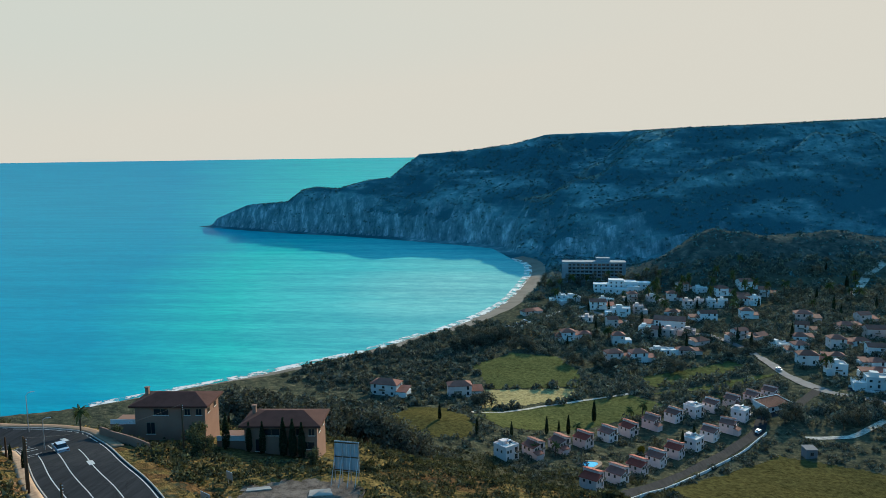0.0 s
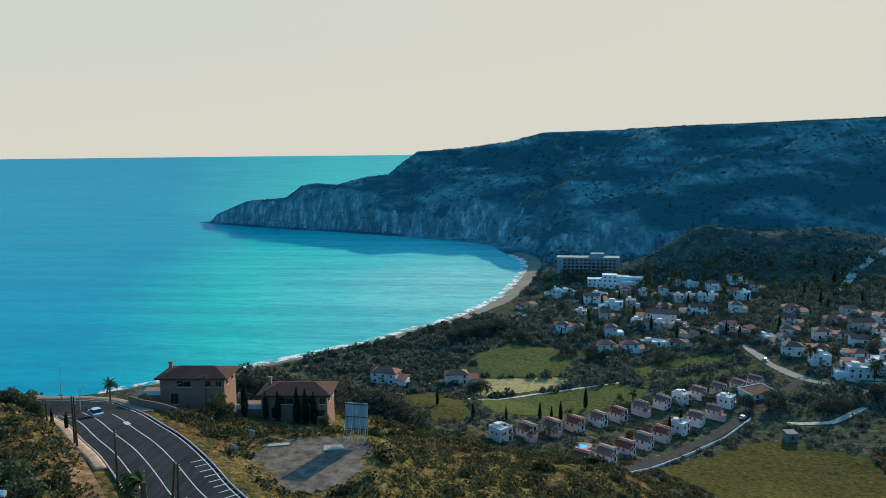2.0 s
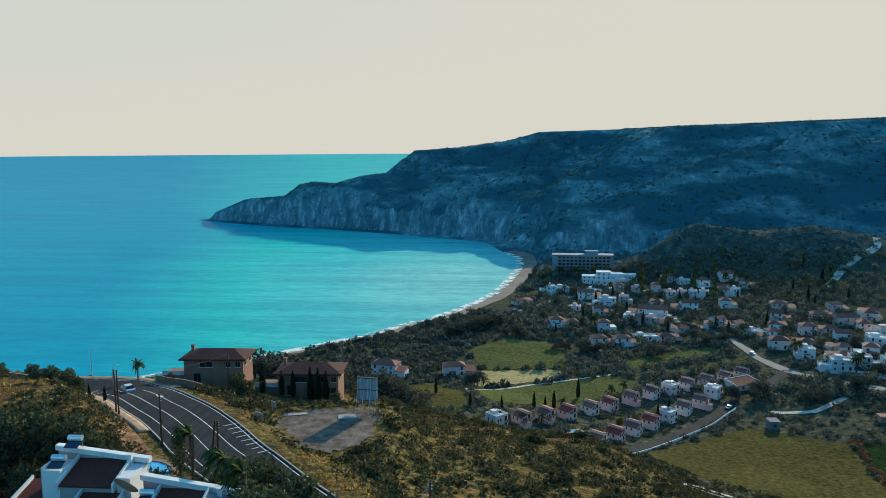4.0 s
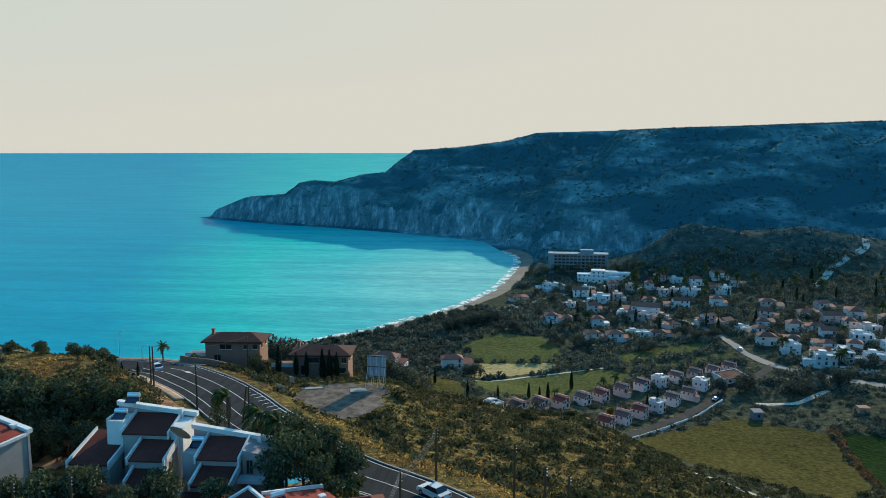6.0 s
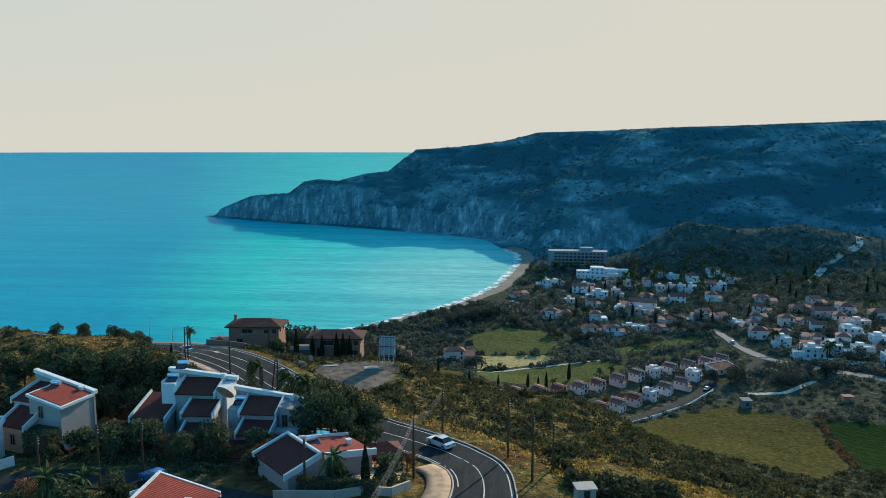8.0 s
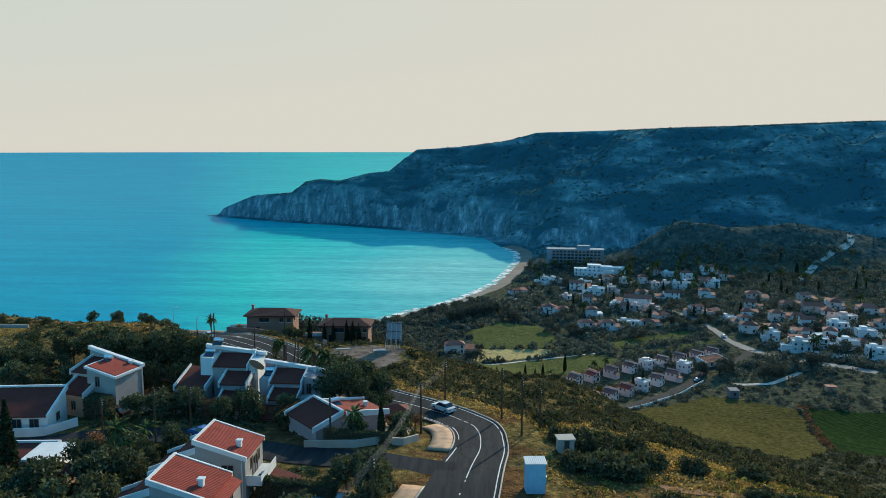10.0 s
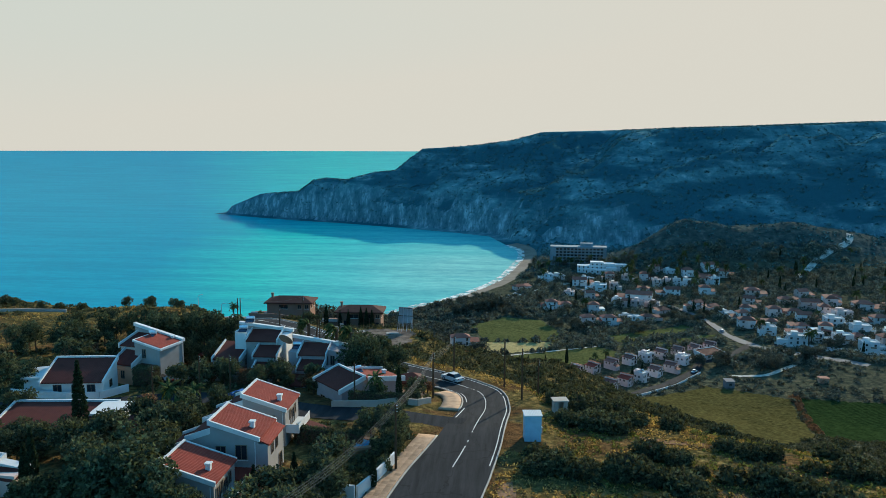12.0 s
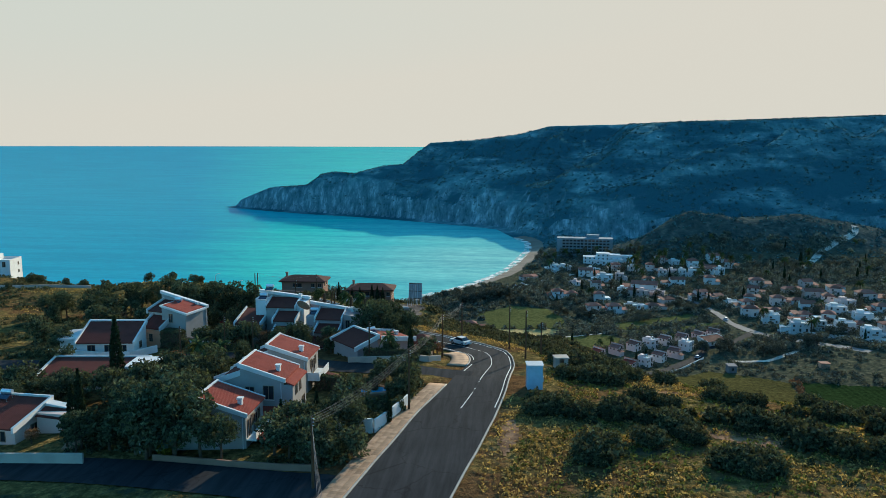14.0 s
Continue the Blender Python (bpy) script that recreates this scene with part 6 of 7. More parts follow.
def scatter(name, n, area, size, blades, clump, material, label, category, keep=None, tall=0.7, seed=3, leaf=0.26, verge=9.0):
    """Low plants strewn over an area (x0, x1, y0, y1) as one object."""
    global rng
    rng = np.random.default_rng(seed)
    x, y = rng.uniform(area[0], area[1], n), rng.uniform(area[2], area[3], n)
    ok = free(x, y, verge)
    if keep is not None:
        ok &= keep(x, y)
    x, y = x[ok], y[ok]
    z = land(x, y)
    s = rng.uniform(size[0], size[1], len(x)) * rng.uniform(0.7, 1.0, len(x))
    d = rng.normal(size=(len(x), clump, 3))
    d /= np.linalg.norm(d, axis=2)[:, :, None]
    d *= rng.uniform(0.55, 1.05, (len(x), clump, 1))
    d[:, :, 2] = np.abs(d[:, :, 2]) * tall
    pts = (np.stack([x, y, z - 0.1], 1)[:, None, :] + d * s[:, None, None]).reshape(-1, 3)
    sz = np.repeat(s, clump) * leaf * rng.uniform(0.7, 1.3, len(pts))
    v, f = leaves(pts, sz, 0, blades)
    return tagged(new(name, raw(name, v, f, material)), label, category, kind="stuff")


def patchy(size, cut, seed):
    return lambda x, y: waves(x, y, size, seed, 3) > cut


def slope_keep(x, y):
    return (waves(x, y, 22, 21, 3) > -1.35) & (x > -75) & ~inside(x, y, LOT)


# dense gardens round the villas
rng = np.random.default_rng(31)
gxs, gys = rng.uniform(-80, -7, 300), rng.uniform(-14, 66, 300)
okay = free(gxs, gys) & clear_of(gxs, gys, [(-12, 12, 7), (-14, 38, 6), (-10, 42, 5), (-46, 60, 6), (-21, 55, 5), (-38, 70, 5), (-48, 61, 4)])
for k, (x, y) in enumerate(zip(gxs[okay], gys[okay])):
    plant(("broad", "hedge_tree", "broad", "broad", "bare", "hedge_tree", "pine")[k % 7], x, y, rng.uniform(0.65, 1.15) * (0.7 if k % 7 == 6 else 1), k * 77)
scatter("garden_shrubs", 6500, (-82, -6, -14, 68), (0.4, 1.2), 2, 24, M_LEAF, "low dark shrubs filling the villa gardens", "shrubs",
        lambda x, y: clear_of(x, y, [(-13.5, 13.5, 4.5), (-38.5, 70, 5), (-21.5, 55.5, 3.5), (-9.8, 42.5, 3.5), (-48.5, 61.5, 3.5)]) & ~((x > -14) & (y > 20) & (y < 36)), 0.8, 62, 0.22, verge=7.8)
scatter("maquis", 17500, (-70, 190, 58, 262), (0.5, 1.9), 2, 20, M_SCRUB, "dense grey-green maquis scrub on the slope", "scrub", slope_keep, 0.75, 3, 0.17)
scatter("maquis", 170, (8, 120, -45, 95), (1.2, 2.6), 2, 190, M_BUSH, "dark rounded bushes on dry ground beside the road", "scrub", patchy(18, 0.3, 22), 0.8, 5, 0.13)
scatter("maquis", 900, (6.5, 110, -45, 95), (0.25, 0.95), 2, 26, M_BUSH, "small dark bushes scattered over dry ground", "scrub", patchy(12, -0.5, 41), 0.75, 51, 0.20)
scatter("weeds", 10000, (5.5, 80, -45, 70), (0.3, 0.8), 1, 9, M_WEED, "low green weeds over the roadside ground", "weeds", patchy(8, -0.3, 42), 0.7, 52, 0.3)
scatter("dry_grass", 24000, (5.5, 80, -45, 70), (0.2, 0.7), 1, 11, M_STRAW, "golden dry grass tufts over the roadside ground", "grass", patchy(7, -0.2, 43), 0.9, 53, 0.27)
scatter("dry_grass", 9000, (-140, -40, 60, 150), (0.2, 0.6), 1, 8, M_STRAW, "golden dry grass on the seaward rise", "grass", patchy(9, 0.2, 44), 0.9, 54, 0.4)
scatter("maquis", 3000, (-190, -40, 20, 160), (0.5, 1.9), 2, 34, M_BUSH, "dark low bushes on the grassy rise", "scrub", patchy(16, -0.35, 23), 0.6, 6, 0.17)
scatter("maquis", 1100, (-60, 190, 62, 250), (1.1, 2.4), 2, 55, M_BUSH, "taller dark bushes among the maquis", "scrub", slope_keep, 0.8, 61, 0.17)
scatter("valley_scrub", 5200, (-120, 330, 235, 480), (0.9, 3.0), 2, 34, M_HAZED, "mixed bushes and garden shrubs in the valley", "scrub", patchy(30, -0.25, 24), 0.85, 8, 0.19)
scatter("village_trees", 5000, (14, 340, 330, 650), (1.5, 4.4), 2, 40, M_HAZED, "trees and gardens between the village houses", "trees", patchy(26, -0.55, 25), 1.25, 9, 0.19)
scatter("shore_trees", 1500, (-110, 30, 330, 520), (1.4, 3.2), 2, 26, M_HAZED, "trees and bushes behind the beach", "trees", patchy(30, -0.6, 26), 1.1, 10, 0.32)
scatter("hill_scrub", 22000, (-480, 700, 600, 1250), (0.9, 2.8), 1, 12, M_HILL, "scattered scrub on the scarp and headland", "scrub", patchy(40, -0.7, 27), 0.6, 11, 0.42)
scatter("hedge", 1500, (128, 150, 205, 285), (0.7, 1.3), 2, 26, M_DRY, "dry reddish hedge between two fields", "hedge",
        lambda x, y: lines_distance(x, y, [(143, 279), (138, 250), (126, 209)])[0] < 2.0, 1.2, 12)
scatter("dry_grass", 12000, (-24, 30, -30, 96), (0.25, 0.65), 1, 9, M_STRAW, "golden dry grass along the road verge", "grass",
        lambda x, y: (lines_distance(x, y, ROAD)[0] < 13) & (0.4 * x + 0.6 * (y - 40) > -4 - np.clip(40 - y, 0, 80)) & ((x > 3) | (y > 45)) & (waves(x, y, 9, 28, 2) > -0.45) & (lines_distance(x, y, ROAD)[0] > 5.4), 1.0, 13, verge=5.4)


# ---- fields and bare ground ----
def field_material(name, dark, light, rows=0.0, turn=0.0):
    m, n, l, b = mat(name, 0.95, 0, 0.0)
    big, fine = noise_of(n, l, 0.035, 6, 0.65), noise_of(n, l, 0.55, 8, 0.78)
    col = ramp(n, l, big, [(0.3, dark), (0.7, light)])
    col = blend(n, l, 0.6, col, ramp(n, l, fine, [(0.38, tuple(c * 0.4 for c in dark)), (0.62, tuple(min(1, c * 1.35) for c in light))]))
    if rows:
        tc, mp, w = n.new("ShaderNodeTexCoord"), n.new("ShaderNodeMapping"), n.new("ShaderNodeTexWave")
        mp.inputs["Rotation"].default_value[2] = radians(turn)
        w.inputs["Scale"].default_value, w.inputs["Distortion"].default_value, w.inputs["Detail"].default_value = rows, 0.8, 2
        l.new(tc.outputs["Object"], mp.inputs["Vector"])
        l.new(mp.outputs["Vector"], w.inputs["Vector"])
        col = blend(n, l, blend(n, l, 0.5, (0, 0, 0), w.outputs["Color"]), col, tuple(c * 0.35 for c in dark))
    l.new(col, b.inputs["Base Color"])
    bumped(n, l, b, fine, 0.5, 0.3)
    return m


F_GREEN = field_material("young_corn", (0.045, 0.052, 0.020), (0.112, 0.116, 0.042))
F_OLIVE = field_material("meadow_grass", (0.030, 0.030, 0.012), (0.10, 0.084, 0.029))
F_STRAW = field_material("stubble", (0.24, 0.18, 0.07), (0.42, 0.33, 0.15))
F_CROP = field_material("vegetable_rows", (0.012, 0.026, 0.010), (0.032, 0.055, 0.018), 0.22, 62)
F_EARTH = field_material("bare_orange_earth", (0.30, 0.15, 0.06), (0.42, 0.24, 0.11))
F_SOIL = field_material("orange_soil", (0.10, 0.055, 0.03), (0.30, 0.17, 0.10))
F_GRAVEL = field_material("gravel_and_concrete", (0.085, 0.064, 0.05), (0.21, 0.165, 0.13))
F_PALE = field_material("pale_track", (0.38, 0.33, 0.26), (0.56, 0.50, 0.42))
for key, material, words in (("green", F_GREEN, "bright green field of young corn"), ("straw", F_STRAW, "straw-coloured stubble strip"), ("low", F_GREEN, "green meadow below the stubble"),
                             ("west", F_OLIVE, "rough green meadow near the shore"), ("east", F_GREEN, "narrow green field by the village"), ("lane", F_GREEN, "long green field beside the holiday houses"),
                             ("big", F_OLIVE, "large olive-green meadow in the valley"), ("crop", F_CROP, "dark vegetable field planted in rows")):
    tagged(new("field", drape("field", FIELDS[key], 0.12, material, 1.5)), words, "field", kind="structure")
tagged(new("earth_plot", drape("earth_plot", [(8, 474), (10, 502), (24, 520), (27, 482)], 0.15, F_EARTH, 2)), "bare orange earth plot by the beach road", "plot", kind="structure")
ragged = []
for (xa, ya), (xb, yb) in zip(LOT, LOT[1:] + LOT[:1]):
    for k in range(6):
        u = k / 6
        ragged.append((xa + (xb - xa) * u + math.sin(7.3 * len(ragged)) * 0.7, ya + (yb - ya) * u + math.cos(4.1 * len(ragged)) * 0.8))
tagged(new("gravel_lot", drape("gravel_lot", ragged, 0.1, F_GRAVEL, 0.3)), "grey gravel lot beneath the billboard", "lot", kind="structure")
for line, w, words in (([(10, 336), (-10, 334), (-12, 326), (18, 349), (62, 373)][1:], 1.0, "pale farm track along the field edge"), ([(247, 572), (262, 590), (291, 629), (328, 660), (340, 684)], 3.0, "pale dirt track climbing the low hill"),
                       ([(163, 333), (146, 319), (138, 316), (124, 316)], 1.6, "pale dirt track through the waste ground"), ([(60, 208), (66, 206), (83, 188), (92, 181)], 0.8, "pale concrete ditch along the field foot"),
                       ([(52, 215), (60, 207), (83, 187)], 0.5, "pale concrete ditch along the field foot"), ([(-12, 490), (15, 517), (35, 545), (62, 578)], 3.5, "pale sunlit beach road")):
    tagged(new("track", ribbon("track", line, -w, w, 0.22, F_PALE, sub=3)), words, "track", kind="structure")
for words, poly in (("bare orange earth among the bushes", [(28.5, 4.5), (33, 3.4), (37.5, 1.8), (39, -0.6), (35, -1.4), (31.5, 0.2), (28, 2)]), ("bare orange earth beside the track", [(24, 23), (31, 22.6), (37, 21.5), (37, 19.6), (30, 20.6), (25, 21)]),
                    ("worn earth at the roadside", [(5.6, -8), (7.5, -2), (6.8, 4), (5.4, 3), (4.8, -4)])):
    tagged(new("earth_patch", drape("earth_patch", poly, 0.06, F_SOIL, 0.35)), words, "bare earth", kind="structure")

# ---- kerbs, pavements and road markings ----
def strip(name, line, a, b, lift, material, words, start=0.0, end=None, height=0.0):
    ob = new(name, ribbon(name, line, a, b, lift + height, material, level=True, start=start, end=end, sub=1.5))
    if height:
        so = ob.modifiers.new("depth", "SOLIDIFY")
        so.thickness, so.offset = height + 0.1, -1
    return tagged(ob, words, name.replace("_", " "), kind="structure")


def edge(k):
    return lambda u: half_width(u) + k


def left_edge(k):
    return lambda u: -half_width(u) - k


strip("kerb", ROAD, edge(0.0), edge(0.18), 0.13, M_KERB, "pale concrete kerb along the outer side of the bend", 20, None, 0.15)
strip("kerb", ROAD, left_edge(0.2), left_edge(0.0), 0.13, M_KERB, "pale concrete kerb by the pavement", 20, 93.5, 0.15)
strip("kerb", ROAD, left_edge(0.2), left_edge(0.0), 0.13, M_KERB, "pale concrete kerb on the inner side", 105, None, 0.15)
strip("pavement", ROAD, left_edge(2.6), left_edge(0.302), 0.12, M_PAVING, "beige block-paved pavement beside garden walls", 20, 93.5, 0.14)
strip("pavement", ROAD, left_edge(3.2), left_edge(0.302), 0.12, M_PAVING, "beige paved corner by the gazebo garden", 105, 124, 0.14)
strip("pavement", ROAD, left_edge(1.9), left_edge(0.302), 0.12, M_PAVING, "narrow beige pavement under the cut bank", 185, 262, 0.14)
strip("pavement", ROAD, edge(0.302), edge(2.0), 0.12, M_PAVING, "narrow pavement by the tan house walls", 215, 262, 0.14)

tagged(new("bank", ribbon("bank", ROAD, left_edge(5.2), left_edge(2.2), 0.16, F_SOIL, start=140, end=206, sub=1.0)), "cut bank of orange earth beside the road", "bank", kind="structure")
# block paving of the pavement by the garden walls
walk_pts = np.array(curve_points(ROAD, 0.5))
walk_run = np.concatenate([[0], np.cumsum(np.hypot(*np.diff(walk_pts, axis=0).T))])
slab_me = [part("slab", box(-0.30 + e, 0.30 - e, -0.36 + e, 0.36 - e, 0, 0.03), M_PAVING, None).data for e in (0.012, 0.02)]
for ob in [o for o in bpy.data.objects if o.name.startswith("slab") and o.parent is None]:
    bpy.data.objects.remove(ob)
pavement_ob = [o for o in bpy.data.objects if o.name.startswith("pavement")][0]
for k in range(300):
    row, across = divmod(k, 3)
    u = 28.5 + row * 0.605
    px, py = np.interp(u, walk_run, walk_pts[:, 0]), np.interp(u, walk_run, walk_pts[:, 1])
    qx, qy = np.interp(u + 0.3, walk_run, walk_pts[:, 0]), np.interp(u + 0.3, walk_run, walk_pts[:, 1])
    a = math.atan2(qy - py, qx - px)
    o = half_width(u) + 0.72 + across * 0.74
    shared("slab", slab_me[k % 2], pavement_ob, pose(px - math.sin(a) * o, py + math.cos(a) * o, ground_at(px, py) + 0.262 + 0.004 * ((k * 7) % 3), 0, 0, math.degrees(a)))


def line_mark(a, w, start, end, dash=None):
    """A painted line a metres right of the middle of the road, over a stretch of it."""
    spans = [(start, end)] if not dash else [(s, min(s + dash[0], end)) for s in np.arange(start, end, dash[0] + dash[1])]
    for s, e in spans:
        fa = (lambda u, a=a, w=w: a(u) - w / 2) if callable(a) else a - w / 2
        fb = (lambda u, a=a, w=w: a(u) + w / 2) if callable(a) else a + w / 2
        tagged(new("road_marking", ribbon("road_marking", ROAD, fa, fb, 0.146, M_PAINT, level=True, start=s, end=e, sub=0.5)), "white painted road line", "road marking", kind="structure")


line_mark(edge(-0.45), 0.14, 84, 262)
line_mark(0.0, 0.13, 96, 170)
line_mark(0.0, 0.15, 82.5, 90)
line_mark(0.0, 0.15, 91, 96.5, (0.9, 1.0))
line_mark(left_edge(-0.5), 0.16, 99.5, 108)
line_mark(left_edge(-0.5), 0.13, 112, 140)
line_mark(-3.8, 0.14, 150, 226)
line_mark(-1.2, 0.14, 150, 232)
line_mark(1.8, 0.14, 166, 222)
for k in range(11):
    s = 224 + k * 2.0
    tagged(new("road_marking", ribbon("road_marking", ROAD, -6.0 + 0.15 * k, -3.0, 0.147, M_PAINT, level=True, start=s, end=s + 0.5, sub=0.25)), "white hatched road marking", "road marking", kind="structure")
for k in range(8):
    s = 166 + k * 2.0
    tagged(new("road_marking", ribbon("road_marking", ROAD, 3.5, 5.6, 0.147, M_PAINT, level=True, start=s, end=s + 0.4, sub=0.2)), "white hatched road marking", "road marking", kind="structure")
for s in (206, 232):
    tagged(new("road_marking", ribbon("road_marking", ROAD, 1.4, 2.2, 0.147, M_PAINT, level=True, start=s, end=s + 3.2, sub=0.4)), "white painted arrow", "road marking", kind="structure")


# ---- poles and wires ----
def pole(x, y, h, lean=(0, 0), words="dark timber utility pole with insulators", arms=True):
    z = ground_at(x, y)
    t = thing("utility_pole", pose(x, y, z), words, "utility pole", "utility poles")
    part("post", tube(bmesh.new(), (0, 0, -0.5), (lean[0], lean[1], h), 0.16, 0.11), M_WOOD, t)
    if arms:
        for k in range(3):
            part("insulator", tube(bmesh.new(), (lean[0] + 0.1, lean[1], h - 0.25 - k * 0.35), (lean[0] + 0.24, lean[1], h - 0.25 - k * 0.35), 0.05, 0.05, 6), M_METAL, t)
    return x + lean[0], y + lean[1], z + h


def wire(a, b, sag=0.8, r=0.018):
    c = bpy.data.curves.new("wire", "CURVE")
    c.dimensions, c.bevel_depth, c.bevel_resolution = "3D", r, 1
    s = c.splines.new("POLY")
    s.points.add(12)
    for k in range(13):
        u = k / 12
        p = Vector(a).lerp(Vector(b), u)
        s.points[k].co = (p.x, p.y, p.z - sag * 4 * u * (1 - u), 1)
    c.materials.append(M_WIRE)
    return tagged(new("overhead_wire", c), "thin overhead cable strung between poles", "wire", "overhead wires")


M_WIRE = surface("cable_rubber", (0.10, 0.10, 0.10), 0.8, 3, 0.6, relief=0)
tops = [pole(-13, -17.5, 7.5), pole(-6.7, 5.5, 8.2), pole(-5.6, 47.8 - 9, 7.5), pole(-3.2, 52.6, 8.0)]
for a, b in zip(tops[:-1], tops[1:]):
    for k in range(4):
        wire((a[0], a[1], a[2] - 0.25 * k), (b[0], b[1], b[2] - 0.25 * k), 0.7 + 0.06 * k)
for k in range(4):
    wire((tops[0][0], tops[0][1], tops[0][2] - 0.25 * k), (-6 + 0.3 * k, -40, 91), 0.9)
pole(8.6, 39, 8.4)
pole(5.8, 47, 8.0)
pole(11.4, 44, 6.0)
a = pole(-58.0, 96.0, 7.6)
pole(-59.2, 97.4, 7.4)
pole(-43.6, 80.6, 7.6)
pole(-33, 74, 6.0, (0, 0.4))
pole(-34.4, 75.2, 6.0, (1.0, -0.6), "leaning timber brace pole", False)
b = pole(-50.5, 124.5, 8.0)
wire(a, b, 1.2)
pole(-42, 33.5, 8.0)
pole(-38.4, 37, 7.0)
pole(-16.6, 30.2, 6.5)
pole(-51, 36, 6.0)
pole(-76.5, 117.5, 4.0, (0, 0), "short dark post beside the road", False)


def street_lamp(x, y, h, turn):
    t = thing("street_lamp", pose(x, y, ground_at(x, y), 0, 0, turn), "slender grey street lamp with curved arm", "street lamp", "street lamps")
    part("post", tube(bmesh.new(), (0, 0, -0.4), (0, 0, h), 0.09, 0.06), M_METAL, t)
    arm = bmesh.new()
    for k in range(5):
        a0, a1 = k * 0.3, (k + 1) * 0.3
        tube(arm, (0.9 - 0.9 * math.cos(a0), 0, h + 0.7 * math.sin(a0)), (0.9 - 0.9 * math.cos(a1), 0, h + 0.7 * math.sin(a1)), 0.05, 0.05, 6)
    part("arm", arm, M_METAL, t)
    part("lamp_head", hexa(bmesh.new(), [(0.75, -0.12, h + 0.62), (1.45, -0.12, h + 0.7), (1.45, 0.12, h + 0.7), (0.75, 0.12, h + 0.62)], [(0.75, -0.1, h + 0.76), (1.45, -0.06, h + 0.8), (1.45, 0.06, h + 0.8), (0.75, 0.1, h + 0.76)]), M_METAL, t)


street_lamp(-86, 137, 7.0, 30)
street_lamp(-36.6, -6.4, 5.5, 190)
street_lamp(-73, 122, 5.0, 0)

# ---- billboard, kiosk, shed, huts ----
M_BOARD = surface("weathered_grey_sheet", (0.27, 0.32, 0.34), 0.7, 0.8, 0.7)
bb = thing("billboard", pose(-19.1, 106.2, ground_at(-19.1, 106.2) + 0.05, 0, 0, -8), "back of a grey panelled billboard on steel legs", "billboard")
for k in range(6):
    part("panel", box(-1.8 + k * 0.6 + 0.015, -1.8 + (k + 1) * 0.6 - 0.015, -0.05, 0.05, 1.6, 5.9), M_BOARD, bb, "weathered grey sheet panel")
for z in (1.8, 3.7, 5.7):
    part("rail", box(-1.8, 1.8, -0.17, -0.06, z - 0.06, z + 0.06), M_WOOD, bb)
for x in (-1.7, -0.6, 0.6, 1.7):
    part("leg", tube(bmesh.new(), (x, -0.12, -0.5), (x, -0.12, 5.6), 0.06, 0.06, 6), M_METAL, bb)
    part("brace", tube(bmesh.new(), (x, -2.0, -0.4), (x, -0.2, 3.6), 0.05, 0.05, 6), M_METAL, bb)
M_BLUEW = surface("pale_blue_sheet", (0.30, 0.46, 0.56), 0.85, 1.0, 0.6)
ks = thing("kiosk", pose(9.5, 17.8, ground_at(9.5, 17.8) + 0.25, 0, 0, 6) @ Matrix.Diagonal((0.86, 0.86, 0.97, 1)), "pale blue-white sheet-metal kiosk on the grass", "kiosk")
part("body", box(-1.25, 1.25, -1.1, 1.1, -0.5, 3.3), M_BLUEW, ks)
part("roof", tiled(bmesh.new(), (-1.4, -1.25, 3.4), (1.4, -1.25, 3.4), (1.4, 1.25, 3.44), (-1.4, 1.25, 3.44), 0.1, 0.25), M_WHITE, ks, "white ribbed metal roof")
part("meter_box", box(1.252, 1.5, -0.4, 0.3, 0.7, 1.5), M_METAL, ks)
sh = thing("shed", pose(14.2, 33.5, ground_at(14.2, 33.5), 0, 0, 10) @ Matrix.Diagonal((0.85, 0.85, 1, 1)), "small concrete shed with an open doorway", "shed")
for x0, x1, y0, y1 in ((-1.2, -1.0, -1, 1), (1.0, 1.2, -1, 1), (-1.0, 1.0, 0.8, 1.0), (-1.0, -0.4, -1.0, -0.8), (0.45, 1.0, -1.0, -0.8)):
    part("wall", box(x0, x1, y0, y1, -0.6, 1.9), M_WALL, sh)
part("roof", box(-1.4, 1.4, -1.2, 1.2, 1.902, 2.08), M_WALL, sh)
hut = thing("hut", pose(117.5, 296, ground_at(117.5, 296), 0, 0, 5), "dark grey block hut on the field edge", "hut")
M_BLOCK = surface("grey_blockwork", (0.20, 0.19, 0.19), 0.8, 0.8, 0.9)
part("wall", box(-2.1, 2.1, -2.1, 2.1, -1, 3.5), M_BLOCK, hut)
part("roof", hexa(bmesh.new(), [(-2.3, -2.3, 3.5), (2.3, -2.3, 3.5), (2.3, 2.3, 3.8), (-2.3, 2.3, 3.8)], [(-2.3, -2.3, 3.65), (2.3, -2.3, 3.65), (2.3, 2.3, 3.95), (-2.3, 2.3, 3.95)]), M_BLOCK, hut)
window(hut, 0, -2.11, 1.2, "F", 1.3, 1.4)
hut2 = thing("hut", pose(165, 302, ground_at(165, 302), 0, 0, 0), "small reddish field hut", "hut")
part("wall", box(-2.2, 2.2, -1.8, 1.8, -1, 2.6), M_PEACH, hut2)
part("roof", box(-2.5, 2.5, -2.1, 2.1, 2.602, 2.8), M_VROOF, hut2)
fb = village_house(-171, 155, 14, 10, 2, 8, "flat", "white flat-roofed house on the seaward rise", M_WHITE)

